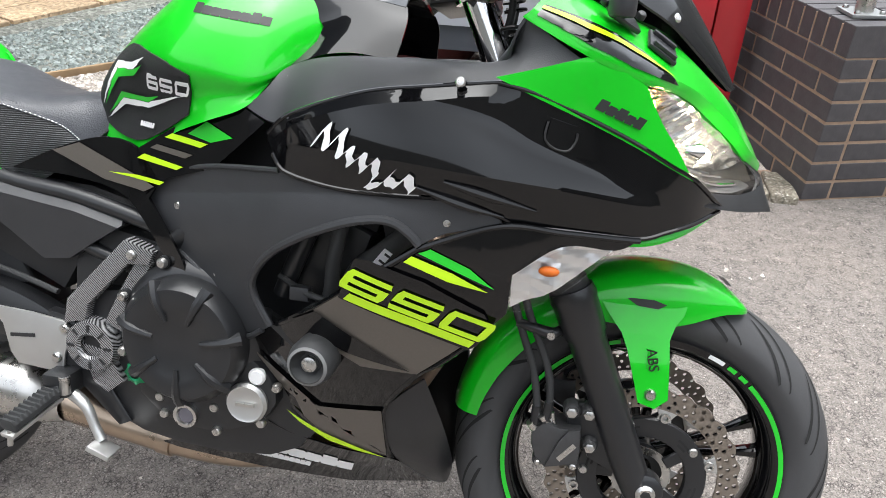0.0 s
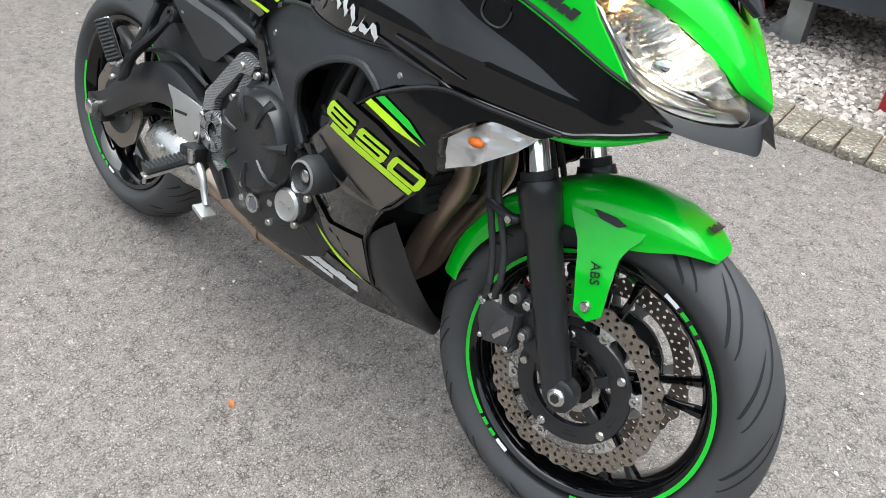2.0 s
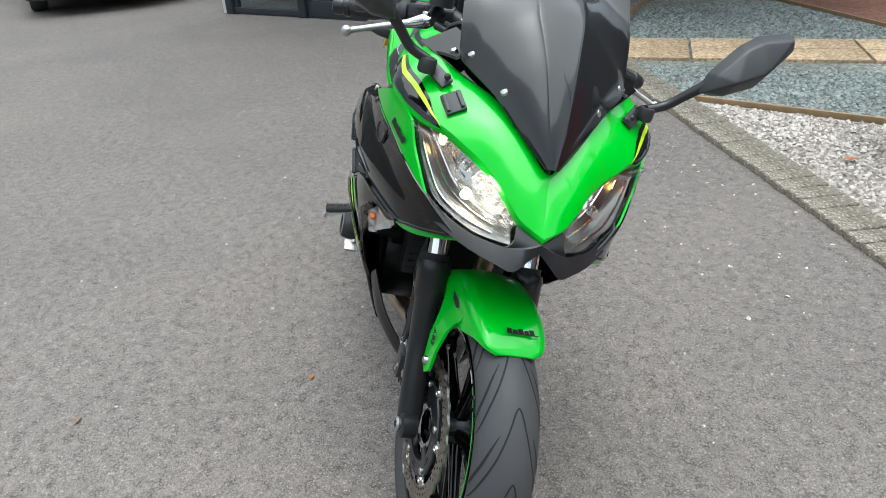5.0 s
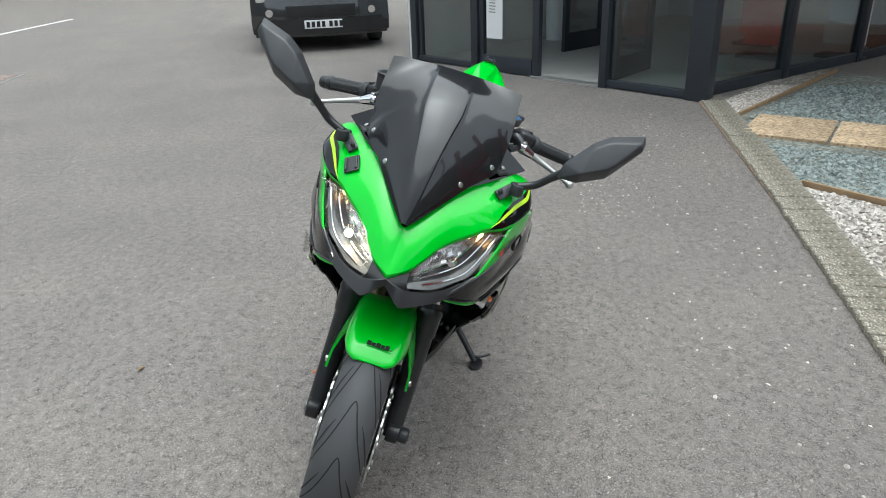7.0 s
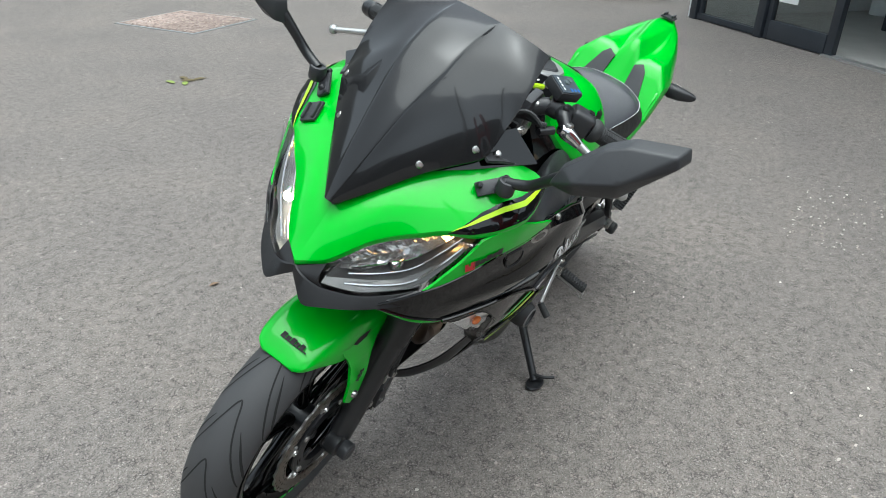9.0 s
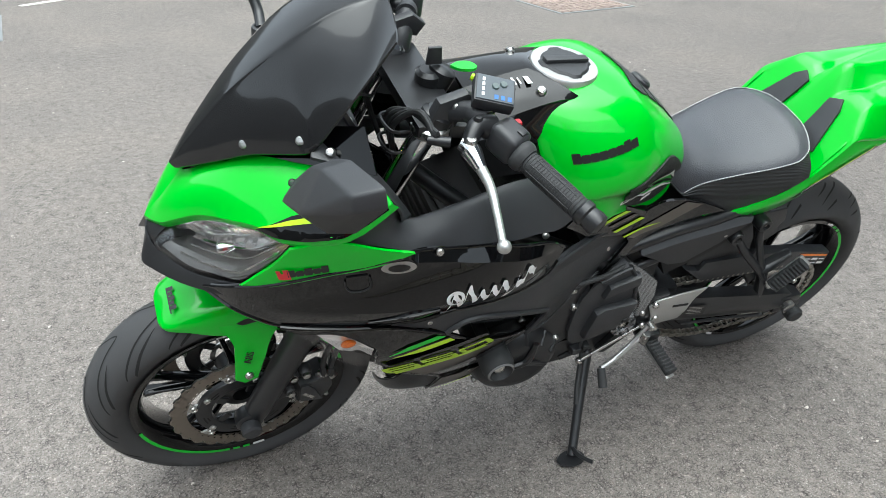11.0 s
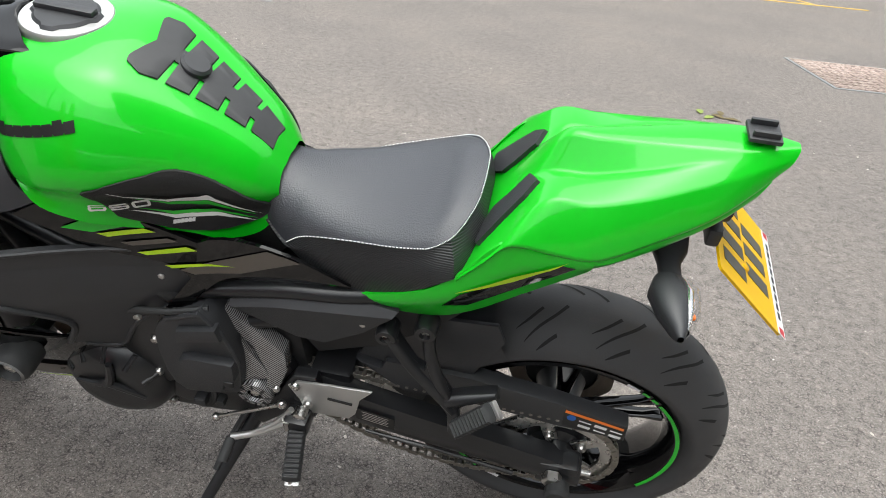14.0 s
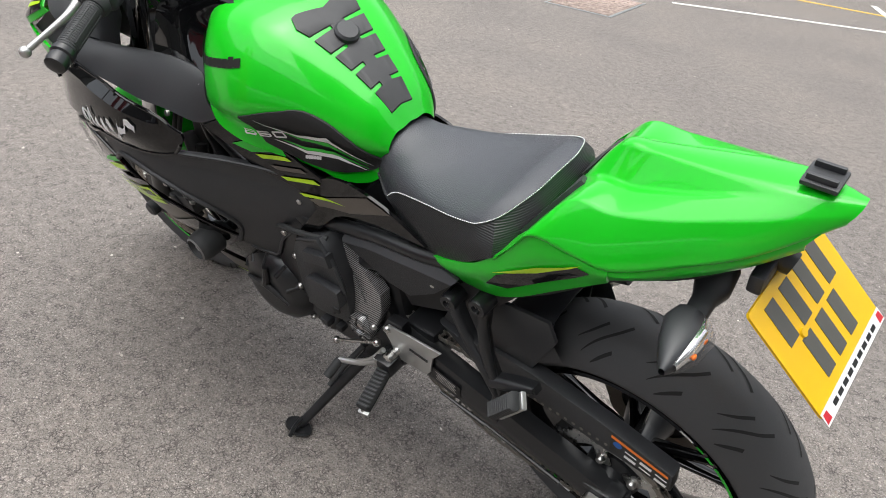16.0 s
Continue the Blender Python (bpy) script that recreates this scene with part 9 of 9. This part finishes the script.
varied(STONE, (0.26, 0.22, 0.19), (0.68, 0.63, 0.57))
varied(SLATE, (0.11, 0.13, 0.12), (0.33, 0.37, 0.35))
chips("limestone_chips", [(-1.45, 2.03), (2.05, 1.92), (2.0, 3.9), (0.2, 3.9), (-0.25, 3.3)], 15000, STONE, 0.009, 0.020, 0.008, "pale limestone chippings", 1)
chips("slate_chips", [(-2.4, 2.05), (-1.5, 2.05), (-0.25, 3.35), (0.3, 4.2), (-1.4, 4.0)], 7000, SLATE, 0.009, 0.022, 0.006, "grey-green slate chippings", 2)
chips("slate_chips", [(-3.2, 2.1), (-2.4, 3.8), (-2.0, 4.4), (-4.3, 4.25), (-4.7, 3.1)], 6000, SLATE, 0.010, 0.024, 0.006, "grey-green slate chippings", 3)
chips("limestone_chips", [(-3.85, 2.03), (-3.3, 2.03), (-4.9, 3.1), (-5.2, 3.1)], 2500, STONE, 0.009, 0.020, 0.008, "pale limestone chippings", 4)


def plank(name, p, q, label, w=0.022, h=0.05):
    d = Vector((q[0] - p[0], q[1] - p[1], 0))
    b = box((d.length, w, h), bevel=0.003)
    o = part(name, b, TIMBER)
    o.matrix_world = Matrix.Translation(((p[0] + q[0]) / 2, (p[1] + q[1]) / 2, 0.012)) @ Matrix.Rotation(math.atan2(d.y, d.x), 4, "Z")
    return tagged(o, label, "edging", "timber edging boards", "structure")


for p, q in (((-1.51, 2.03), (-0.25, 3.36)), ((-0.25, 3.36), (3.0, 7.0)), ((-3.27, 2.03), (-5.3, 3.42)), ((-4.5, 4.31), (-2.91, 4.38)), ((-2.91, 4.38), (-2.0, 7.0))):
    plank("timber_edging", p, q, "weathered timber edging board between the beds")
# slab path: rows of buff slabs
slabs = tagged(bed("slab_path", [(-3.22, 2.02), (-2.46, 2.02), (-0.35, 6.6), (-0.95, 6.6)], SLATEBED, "path", "path", 0.001), "path of buff textured slabs between slate beds", "path", kind="structure")
sb = box((0.33, 0.58, 0.05), (0, 0, 0), 0.006)
smesh = bpy.data.meshes.new("slab")
sb.to_mesh(smesh)
sb.free()
smesh.materials.append(SLAB)
pd = Vector((0.80, 1.80, 0)).normalized()
pn = Vector((pd.y, -pd.x, 0))
for i in range(8):
    for j in range(2):
        o = new("slab", smesh)
        o.parent = slabs
        p = Vector((-2.86, 2.32, 0.0)) + pd * 0.60 * i + pn * (0.175 - 0.35 * j)
        o.matrix_basis = Matrix.Translation((p.x, p.y, 0.0 + rk.uniform(-.002, .002))) @ Matrix.Rotation(math.atan2(pd.y, pd.x) - math.pi / 2, 4, "Z")

# manhole covers, lines, leaves and stains
def manhole(c, size, ang, label):
    m = thing("manhole_cover", label, "manhole cover", pose(*c, 0, 0, ang))
    part("frame", box((size[0] + 0.06, size[1] + 0.06, 0.012), (0, 0, 0.0), 0.002), GALV, m)
    part("cover", box((size[0], size[1], 0.012), (0, 0, 0.004), 0.002), MANHOLE, m)
    n = 10
    b = bmesh.new()
    for i in range(n):
        for j in range(n):
            box((size[0] / n * 0.55, size[1] / n * 0.55, 0.004), ((i + 0.5) / n * size[0] - size[0] / 2, (j + 0.5) / n * size[1] - size[1] / 2, 0.011), bm=b)
    tagged(part("tread_studs", b, MANHOLE, m), kind="stuff")


manhole((-2.48, -5.2, 0), (0.85, 0.95), 8, "rusty square iron manhole cover set in the asphalt")
manhole((-4.85, -6.5, 0), (0.6, 0.95), 12, "rusty iron manhole cover far across the asphalt")
manhole((2.95, -5.4, 0), (0.6, 1.0), 8, "rusty iron manhole cover set in the asphalt")


def line(p, q, w, material, label):
    d = Vector((q[0] - p[0], q[1] - p[1], 0))
    b = box((d.length, w, 0.004))
    o = part("road_line", b, material)
    o.matrix_world = Matrix.Translation(((p[0] + q[0]) / 2, (p[1] + q[1]) / 2, 0.003)) @ Matrix.Rotation(math.atan2(d.y, d.x), 4, "Z")
    tagged(o, label, "road marking", "painted lines", "structure")


line((-12, -10.1), (-5.5, -9.3), 0.10, LINEW, "worn white parking line on the asphalt")
line((2.2, -8.6), (-4.2, -10.1), 0.08, LINEY, "worn yellow line on the asphalt")
line((-1.0, -11.8), (-2.6, -9.8), 0.08, LINEY, "worn yellow line on the asphalt")
line((-2.2, -12.0), (-3.4, -10.0), 0.08, LINEY, "worn yellow line on the asphalt")
line((1.25, -9.6), (0.62, -8.0), 0.08, LINEW, "worn white line on the asphalt")
line((2.6, -6.4), (0.2, -8.1), 0.07, LINEW, "worn white line on the asphalt")


def leaf(p, size, material, label, seed):
    r = random.Random(seed)
    lf = thing("leaf", label, "leaf", pose(*p, 0, 0, r.uniform(0, 360)), "fallen leaves")
    b = loft([[(-size, 0, 0.002), (-size * 0.3, size * 0.35, 0.006), (size * 0.4, size * 0.3, 0.004), (size, 0, 0.002)], [(-size, 0, 0.002), (-size * 0.3, 0, 0.002), (size * 0.4, 0, 0.003), (size, 0, 0.002)],
              [(-size, 0, 0.002), (-size * 0.3, -size * 0.4, 0.007), (size * 0.4, -size * 0.35, 0.006), (size, 0, 0.002)]], 4, 0.0008)
    part("blade", b, material, lf)


for k, (dx, dy) in enumerate(((0, 0), (0.06, 0.05), (-0.08, 0.03), (0.10, -0.06), (-0.03, -0.08))):
    leaf((-1.0 + dx, -3.33 + dy, 0.003), 0.055, LEAF if k % 2 else mat("brown_leaf", (0.13, 0.10, 0.04), 0.7), "withered yellow-green leaf on the asphalt", k)
leaf((0.745, -0.255, 0.001), 0.014, LEAFO, "small orange-brown leaf on the asphalt", 11)
leaf((0.80, -0.91, 0.001), 0.022, mat("tan_leaf", (0.20, 0.13, 0.08), 0.7), "small tan leaf on the asphalt", 12)
leaf((-0.35, 2.25, 0.03), 0.035, LEAFO, "orange leaf on the gravel", 13)
chips("asphalt_chips", [(-4, -4), (3.2, -4), (3.2, 1.7), (-4, 1.75)], 420, STONE, 0.003, 0.008, 0.0, "loose pale stone chips on asphalt", 7)
chips("asphalt_chips", [(-3, 1.1), (1.9, 1.1), (1.9, 1.72), (-3, 1.75)], 130, STONE, 0.004, 0.012, 0.0, "loose pale stone chips by the kerb", 8)
chips("asphalt_chips", [(-1.6, 0.7), (-0.9, 0.7), (-0.9, 1.15), (-1.6, 1.15)], 110, STONE, 0.003, 0.009, 0.0, "spilt pale stone chips on asphalt", 9)

# brick pier
pier = tagged(new("brick_pier"), "low dark blue brick wall end with buff mortar and brick coping", "wall", kind="structure")
pier.matrix_world = Matrix.Translation((2.054, 1.707, 0)) @ Matrix.Rotation(radians(18), 4, "Z")
part("mortar_core", box((0.44, 1.9, 0.62), (0.2225, 0.9525, 0.31)), MORTAR, pier)


def brick_mesh(size):
    q = box(size, bevel=0.004)
    me = bpy.data.meshes.new("brick")
    q.to_mesh(me)
    q.free()
    me.materials.append(BRICKM)
    return me


bs, bh, be, bc = brick_mesh((0.102, 0.215, 0.065)), brick_mesh((0.102, 0.102, 0.065)), brick_mesh((0.215, 0.102, 0.065)), brick_mesh((0.215, 0.065, 0.105))
for row in range(7):
    z = 0.0375 + 0.075 * row
    off = 0.1125 if row % 2 else 0.0
    y = 0.0
    if row % 2:
        o = new("brick", bh)
        o.parent, o.location = pier, (0.051, 0.051, z)
        y = 0.1125
    while y < 1.85:
        o = new("brick", bs)
        o.parent, o.location = pier, (0.051 + rk.uniform(-.002, .002), y + 0.1075, z)
        y += 0.225
    x = 0.1125 if row % 2 == 0 else 0.1125
    while x < 0.42:
        o = new("brick", be)
        o.parent, o.location = pier, (x + 0.1075 - (0.0 if row % 2 else 0.0), 0.051 + rk.uniform(-.002, .002), z)
        x += 0.225
for k in range(25):
    for xx in (0.1075, 0.3325):
        o = new("brick", bc)
        o.parent, o.location = pier, (xx, 0.0325 + 0.0755 * k, 0.5775 + rk.uniform(-.001, .001))
pole = thing("steel_post", "steel post with a bolted base plate on the brick wall", "post", Matrix.Translation((2.115, 1.868, 0.632)) @ Matrix.Rotation(radians(10), 4, "Z"))
part("base_plate", box((0.125, 0.125, 0.012), (0, 0, 0.006), 0.003), GALV, pole)
part("tube", capped([(0.03, 0.01), (0.03, 2.2)], 24, (0, 0, 0), "z"), STEEL, pole)
for a, c in ((-1, -1), (1, -1), (1, 1), (-1, 1)):
    bolt((a * 0.042, c * 0.042, 0.014), (0, 0, 1), 0.010, 0.008, pole)

# red drawer stand
stand = thing("red_drawer_stand", "red painted stand with drawers and black knobs on the gravel", "stand", pose(1.60, 2.22, 0.01, 0, 0, 3))
for px in (-0.20, 0.16):
    part("post", box((0.12, 0.14, 2.0), (px, 0, 1.0), 0.004), REDPAINT, stand)
for k in range(9):
    d = part("drawer", box((0.22, 0.17, 0.128), (-0.02, 0.0, 0.245 + 0.135 * k), 0.004), REDPAINT, stand)
    bb = capped([(0.008, 0), (0.009, -0.012), (0.020, -0.022), (0.021, -0.030), (0.014, -0.038)], 18, (-0.02, -0.085, 0.245 + 0.135 * k))
    part("knob", bb, MATT, d, "black round knob")
part("rail", box((0.24, 0.03, 0.03), (-0.02, 0.02, 0.16), 0.004), MATT, stand)

# raised display plinth
pl = thing("display_plinth", "grey steel display plinth on flanged feet over the gravel", "plinth", pose(0.56, 2.90, 0.0, 0, 0, 0))
part("beam", box((1.95, 0.75, 0.125), (0.0, 0, 0.265), 0.004), GREYPAINT, pl)
part("deck", box((2.05, 0.85, 0.30), (0, 0, 0.48), 0.006), LIGHTGREY, pl)
for px in (-0.88, 0.30):
    for py in (-0.30, 0.30):
        f = part("foot", prism([(-0.045, 0.0), (0.045, 0.0), (0.045, 0.21), (-0.045, 0.21)], -0.045 + py, 0.045 + py, m=Matrix.Translation((px, 0, 0))), GALV, pl)
        part("gusset", prism([(0.0, 0.0), (0.10, 0.0), (0.0, 0.12)], -0.004 + py, 0.004 + py, m=Matrix.Translation((px - 0.045, 0, 0)) @ Matrix.Scale(-1, 4, (1, 0, 0))), GALV, f)
tub = thing("red_tub", "dark red round tub lying under the plinth", "tub", pose(0.42, 2.95, 0.01))
part("shell", lathe([(0.20, 0.0), (0.24, 0.06), (0.27, 0.15), (0.28, 0.17), (0.26, 0.17)], 40, axis="z"), mat("dark_red_plastic", (0.10, 0.02, 0.02), 0.6, var=0.3), tub)
cab = thing("cable_loop", "white cable with a grey plug lying on gravel", "cable", pose(0, 0, 0))
part("wire", tube([(-0.10, 2.50, 0.03), (-0.16, 2.55, 0.035), (-0.10, 2.60, 0.035), (0.02, 2.53, 0.03), (0.12, 2.56, 0.03), (0.14, 2.72, 0.03), (0.0, 2.95, 0.06)], 0.006, 8), WHITE, cab)
part("plug", box((0.09, 0.045, 0.035), (-0.03, 2.60, 0.035), 0.008), mat("blue_grey_plug", (0.16, 0.19, 0.22), 0.5), cab)
part("lead", tube([(0.02, 2.60, 0.03), (0.15, 2.64, 0.03), (0.40, 2.62, 0.03), (0.62, 2.60, 0.04)], 0.008, 8), GRIP, cab)

# ---- showroom front ----
C0 = Vector((-3.92, 1.74, 0))
D1 = Vector((-0.613, -0.790, 0))
D2 = Vector((-0.70, 0.714, 0))


def along(d, s, z=0.0, back=0.0):
    n = Vector((d.y, -d.x, 0))
    if n.x > 0:
        n = -n
    p = C0 + d * s + n * back
    return Vector((p.x, p.y, z))


def upright(name, d, s, w, depth, h, parent, back=0.0, z0=0.0):
    b = box((w, depth, h), (0, 0, h / 2 + z0), 0.006)
    o = part(name, b, FRAMEM, parent)
    o.matrix_basis = Matrix.Translation(along(d, s, 0, back)) @ Matrix.Rotation(math.atan2(d.y, d.x), 4, "Z")
    return o


def rail(name, d, s0, s1, z, w, depth, parent, back=0.0):
    b = box((s1 - s0, depth, w), (0, 0, 0), 0.004)
    o = part(name, b, FRAMEM, parent)
    o.matrix_basis = Matrix.Translation(along(d, (s0 + s1) / 2, z, back)) @ Matrix.Rotation(math.atan2(d.y, d.x), 4, "Z")


def pane(d, s0, s1, z0, z1, parent, back=0.0):
    b = box((s1 - s0, 0.012, z1 - z0))
    o = part("pane", b, PANE, parent)
    o.visible_shadow = False
    o.matrix_basis = Matrix.Translation(along(d, (s0 + s1) / 2, (z0 + z1) / 2, back)) @ Matrix.Rotation(math.atan2(d.y, d.x), 4, "Z")


H = 2.9
shop = tagged(new("window_1"), "anthracite framed glass showroom front beside the entrance", "window", kind="structure")
for s, w in ((-0.08, 0.22), (0.93, 0.08), (2.70, 0.10), (3.75, 0.10)):
    upright("window_frame", D1, s, w, 0.12, H, shop)
for s0, s1, hb in ((0.03, 0.89, 0.07), (1.86, 2.58, 0.17), (2.75, 3.70, 0.06)):
    rail("window_frame", D1, s0, s1, hb / 2 + 0.01, hb, 0.07, shop)
    rail("window_frame", D1, s0, s1, H - 0.06, 0.12, 0.07, shop)
    pane(D1, s0, s1, hb, H - 0.12, shop)
for s, w in ((1.81, 0.09), (2.61, 0.06), (3.66, 0.04)):
    upright("window_stile", D1, s, w, 0.06, H, shop)
rail("door_head", D1, 0.97, 1.77, 2.25, 0.14, 0.10, shop)
shop2 = tagged(new("window_2"), "anthracite framed glass showroom side beside the gravel", "window", kind="structure")
for s in (1.45, 2.9, 4.4):
    upright("window_frame", D2, s, 0.10, 0.10, H, shop2)
for s0, s1 in ((0.10, 1.40), (1.5, 2.85), (2.95, 4.35)):
    rail("window_frame", D2, s0, s1, 0.05, 0.10, 0.07, shop2)
    pane(D2, s0, s1, 0.10, H, shop2)
door = tagged(new("door_1"), "open anthracite glazed door folded into the entrance", "door", kind="structure")


def leafdoor(p, d, w):
    a = math.atan2(d.y, d.x)
    for s, ww in ((0.04, 0.09), (w - 0.04, 0.09)):
        o = part("door_stile", box((ww, 0.05, 2.1), (s, 0, 1.06), 0.004), FRAMEM, door)
        o.matrix_basis = Matrix.Translation(p) @ Matrix.Rotation(a, 4, "Z")
    for z, hh in ((0.12, 0.22), (2.05, 0.12)):
        o = part("door_rail", box((w - 0.1, 0.05, hh), (w / 2, 0, z), 0.004), FRAMEM, door)
        o.matrix_basis = Matrix.Translation(p) @ Matrix.Rotation(a, 4, "Z")
    o = part("pane", box((w - 0.12, 0.01, 1.85), (w / 2, 0, 1.1)), PANE, door)
    o.visible_shadow = False
    o.matrix_basis = Matrix.Translation(p) @ Matrix.Rotation(a, 4, "Z")


leafdoor(Vector((-4.80, 1.10, 0)), Vector((-0.85, 0.53, 0)).normalized(), 0.80)
leafdoor(Vector((-6.74, 0.58, 0)), Vector((-0.77, 0.63, 0)).normalized(), 0.80)
sill = part("door_sill", box((0.88, 0.12, 0.02), (0, 0, 0.008), 0.003), ALU)
sill.matrix_world = Matrix.Translation(along(D1, 1.42)) @ Matrix.Rotation(math.atan2(D1.y, D1.x), 4, "Z")
tagged(sill, "metal threshold strip of the entrance", "threshold", kind="structure")
poster = thing("poster", "white notice with small print on the glass", "poster", Matrix.Translation(along(D1, 2.42, 0.62, -0.012)) @ Matrix.Rotation(math.atan2(D1.y, D1.x), 4, "Z"))
part("paper", box((0.24, 0.003, 0.52)), WHITE, poster)
for k in range(5):
    part("print_bar", box((0.10 - 0.015 * (k % 2), 0.002, 0.010), (0.03, 0.003, 0.15 - 0.032 * k)), mat("grey_print", (0.25, 0.25, 0.25)), poster)
bed("floor", [tuple(along(D1, 0.02))[:2], tuple(along(D1, 3.78))[:2], tuple(along(D1, 3.78, 0, 6))[:2], tuple(along(D1, -3.0, 0, 6))[:2], tuple(along(D2, 4.4))[:2]], INTFLOOR, "grey showroom floor", "floor", 0.006)
for s0, s1, bk_ in ((-3.0, 3.9, 6.0),):
    o = part("wall_back", box((s1 - s0, 0.1, H), (0, 0, H / 2)), INTWALL)
    o.matrix_world = Matrix.Translation(along(D1, (s0 + s1) / 2, 0, bk_)) @ Matrix.Rotation(math.atan2(D1.y, D1.x), 4, "Z")
    tagged(o, "pale back wall of the showroom", "wall", kind="structure")
o = part("wall_side", box((6.0, 0.1, H), (0, 0, H / 2)), INTWALL)
o.matrix_world = Matrix.Translation(along(D1, 3.85, 0, 3.0)) @ Matrix.Rotation(math.atan2(D1.x, -D1.y), 4, "Z")
tagged(o, "pale side wall of the showroom", "wall", kind="structure")
o = part("ceiling", box((7.5, 7.0, 0.12), (0, 0, H + 0.06)), INTWALL)
o.matrix_world = Matrix.Translation(along(D1, 0.6, 0, 3.4)) @ Matrix.Rotation(math.atan2(D1.y, D1.x), 4, "Z")
tagged(o, "showroom ceiling and roof edge", "ceiling", kind="structure")
# unseen block added above the glass to hide western sky from reflections
o = part("added_sky_block", box((7.5, 7.0, 5.0), (0, 0, H + 2.63), 0.02), FRAMEM)
o.matrix_world = Matrix.Translation(along(D1, 0.6, 0, 3.4)) @ Matrix.Rotation(math.atan2(D1.y, D1.x), 4, "Z")
tagged(o, "unseen dark block added over the showroom to darken western reflections", "wall", kind="structure")
col = thing("round_column", "white round column inside the showroom", "column", Matrix.Translation((-7.95, 0.46, 0.006)))
part("shaft", capped([(0.14, 0), (0.14, H)], 32, axis="z"), WHITE, col)
for k, (s, bk_) in enumerate(((0.5, 2.5), (-0.2, 3.0), (1.0, 3.4))):
    pn_ = thing("notice_stand", "tall notice stand inside the showroom", "notice stand", Matrix.Translation(along(D1, s, 0.006, bk_)) @ Matrix.Rotation(math.atan2(D1.y, D1.x), 4, "Z"), "notice stands")
    part("board", box((0.45, 0.06, 1.9), (0, 0, 1.1), 0.01), REDPAINT if k != 1 else INTWALL, pn_)
    part("foot", box((0.5, 0.3, 0.04), (0, 0, 0.02), 0.01), MATT, pn_)

# ---- parked van, seen by its bumper ----
van = thing("parked_car", "dark grey car parked nose out beside the showroom", "car", Matrix.Translation((-7.25, -2.80, 0)) @ Matrix.Rotation(math.atan2(0.34, 0.94), 4, "Z"))
b = loft([[(0.0, -0.92, 0.20), (0.14, -0.6, 0.20), (0.20, 0, 0.20), (0.14, 0.6, 0.20), (0.0, 0.92, 0.20)], [(0.02, -0.95, 0.42), (0.18, -0.62, 0.42), (0.24, 0, 0.42), (0.18, 0.62, 0.42), (0.02, 0.95, 0.42)],
          [(0.0, -0.95, 0.62), (0.15, -0.62, 0.66), (0.2, 0, 0.66), (0.15, 0.62, 0.66), (0.0, 0.95, 0.62)], [(-0.1, -0.93, 0.9), (0.0, -0.62, 0.98), (0.05, 0, 1.0), (0.0, 0.62, 0.98), (-0.1, 0.93, 0.9)],
          [(-1.0, -0.9, 1.1), (-0.95, -0.6, 1.16), (-0.9, 0, 1.18), (-0.95, 0.6, 1.16), (-1.0, 0.9, 1.1)], [(-1.8, -0.72, 1.75), (-1.75, -0.5, 1.82), (-1.7, 0, 1.84), (-1.75, 0.5, 1.82), (-1.8, 0.72, 1.75)]], 5, m=3)
part("body_front", b, CARB, van, "dark glossy bonnet and bumper")
part("body_side", box((3.6, 1.86, 0.75), (-1.95, 0, 0.62), 0.12, 4), CARB, van)
part("roof_box", box((2.3, 1.6, 0.75), (-2.6, 0, 1.35), 0.2, 4), CARB, van)
part("bumper", loft([[(0.0, -0.95, 0.24), (0.2, -0.6, 0.24), (0.255, 0, 0.24), (0.2, 0.6, 0.24), (0.0, 0.95, 0.24)], [(0.0, -0.96, 0.44), (0.2, -0.62, 0.44), (0.262, 0, 0.44), (0.2, 0.62, 0.44), (0.0, 0.96, 0.44)]], 5, 0.02, (-1, 0, 0)), CARP, van, "dark plastic bumper")
part("grille", box((0.03, 0.95, 0.16), (0.23, 0, 0.54), 0.01), CARP, van)
pp = part("number_plate", box((0.012, 0.52, 0.111), (0.268, 0.02, 0.37), 0.004), WHITE, van, "white number plate with plain bars")
for k in range(7):
    part("plate_bar", box((0.004, 0.045, 0.075), (0.276, -0.19 + 0.07 * k + (0.03 if k > 3 else 0), 0.37)), BDECAL, pp)
for sy in (-1, 1):
    b = capped([(0.05, 0), (0.05, 0.02)], 20, (0.17, sy * 0.70, 0.53), "x")
    part("fog_lamp", b, CHROME, van)
    part("headlamp", box((0.08, 0.30, 0.16), (0.06, sy * 0.72, 0.74), 0.03), REFL, van)
    w = part("wheel", capped([(0.20, -0.10), (0.31, -0.10), (0.33, -0.07), (0.33, 0.07), (0.31, 0.10), (0.20, 0.10)], 40, (-0.72, sy * 0.80, 0.33)), RUBBER, van)
    part("wheel", capped([(0.20, -0.10), (0.31, -0.10), (0.33, -0.07), (0.33, 0.07), (0.31, 0.10), (0.20, 0.10)], 40, (-3.2, sy * 0.80, 0.33)), RUBBER, van)

# ---- unseen plain walls, added to close the yard and darken low reflections ----
WALLM = mat("backdrop_render", (0.15, 0.15, 0.142), 0.9, var=0.4, scale=0.6)
for nm, c, s, h in (("backdrop_south", (0, -22, 0), (56, 0.4), 10.0), ("backdrop_east", (20, -3, 0), (0.4, 40), 8.0), ("backdrop_north", (6, 15, 0), (40, 0.4), 7.0), ("backdrop_west", (-24, -6, 0), (0.4, 40), 9.0)):
    o = part(nm, box((s[0], s[1], h), (c[0], c[1], h / 2)), WALLM)
    tagged(o, "unseen plain dark wall added round the yard to block low sky", "wall", kind="structure")
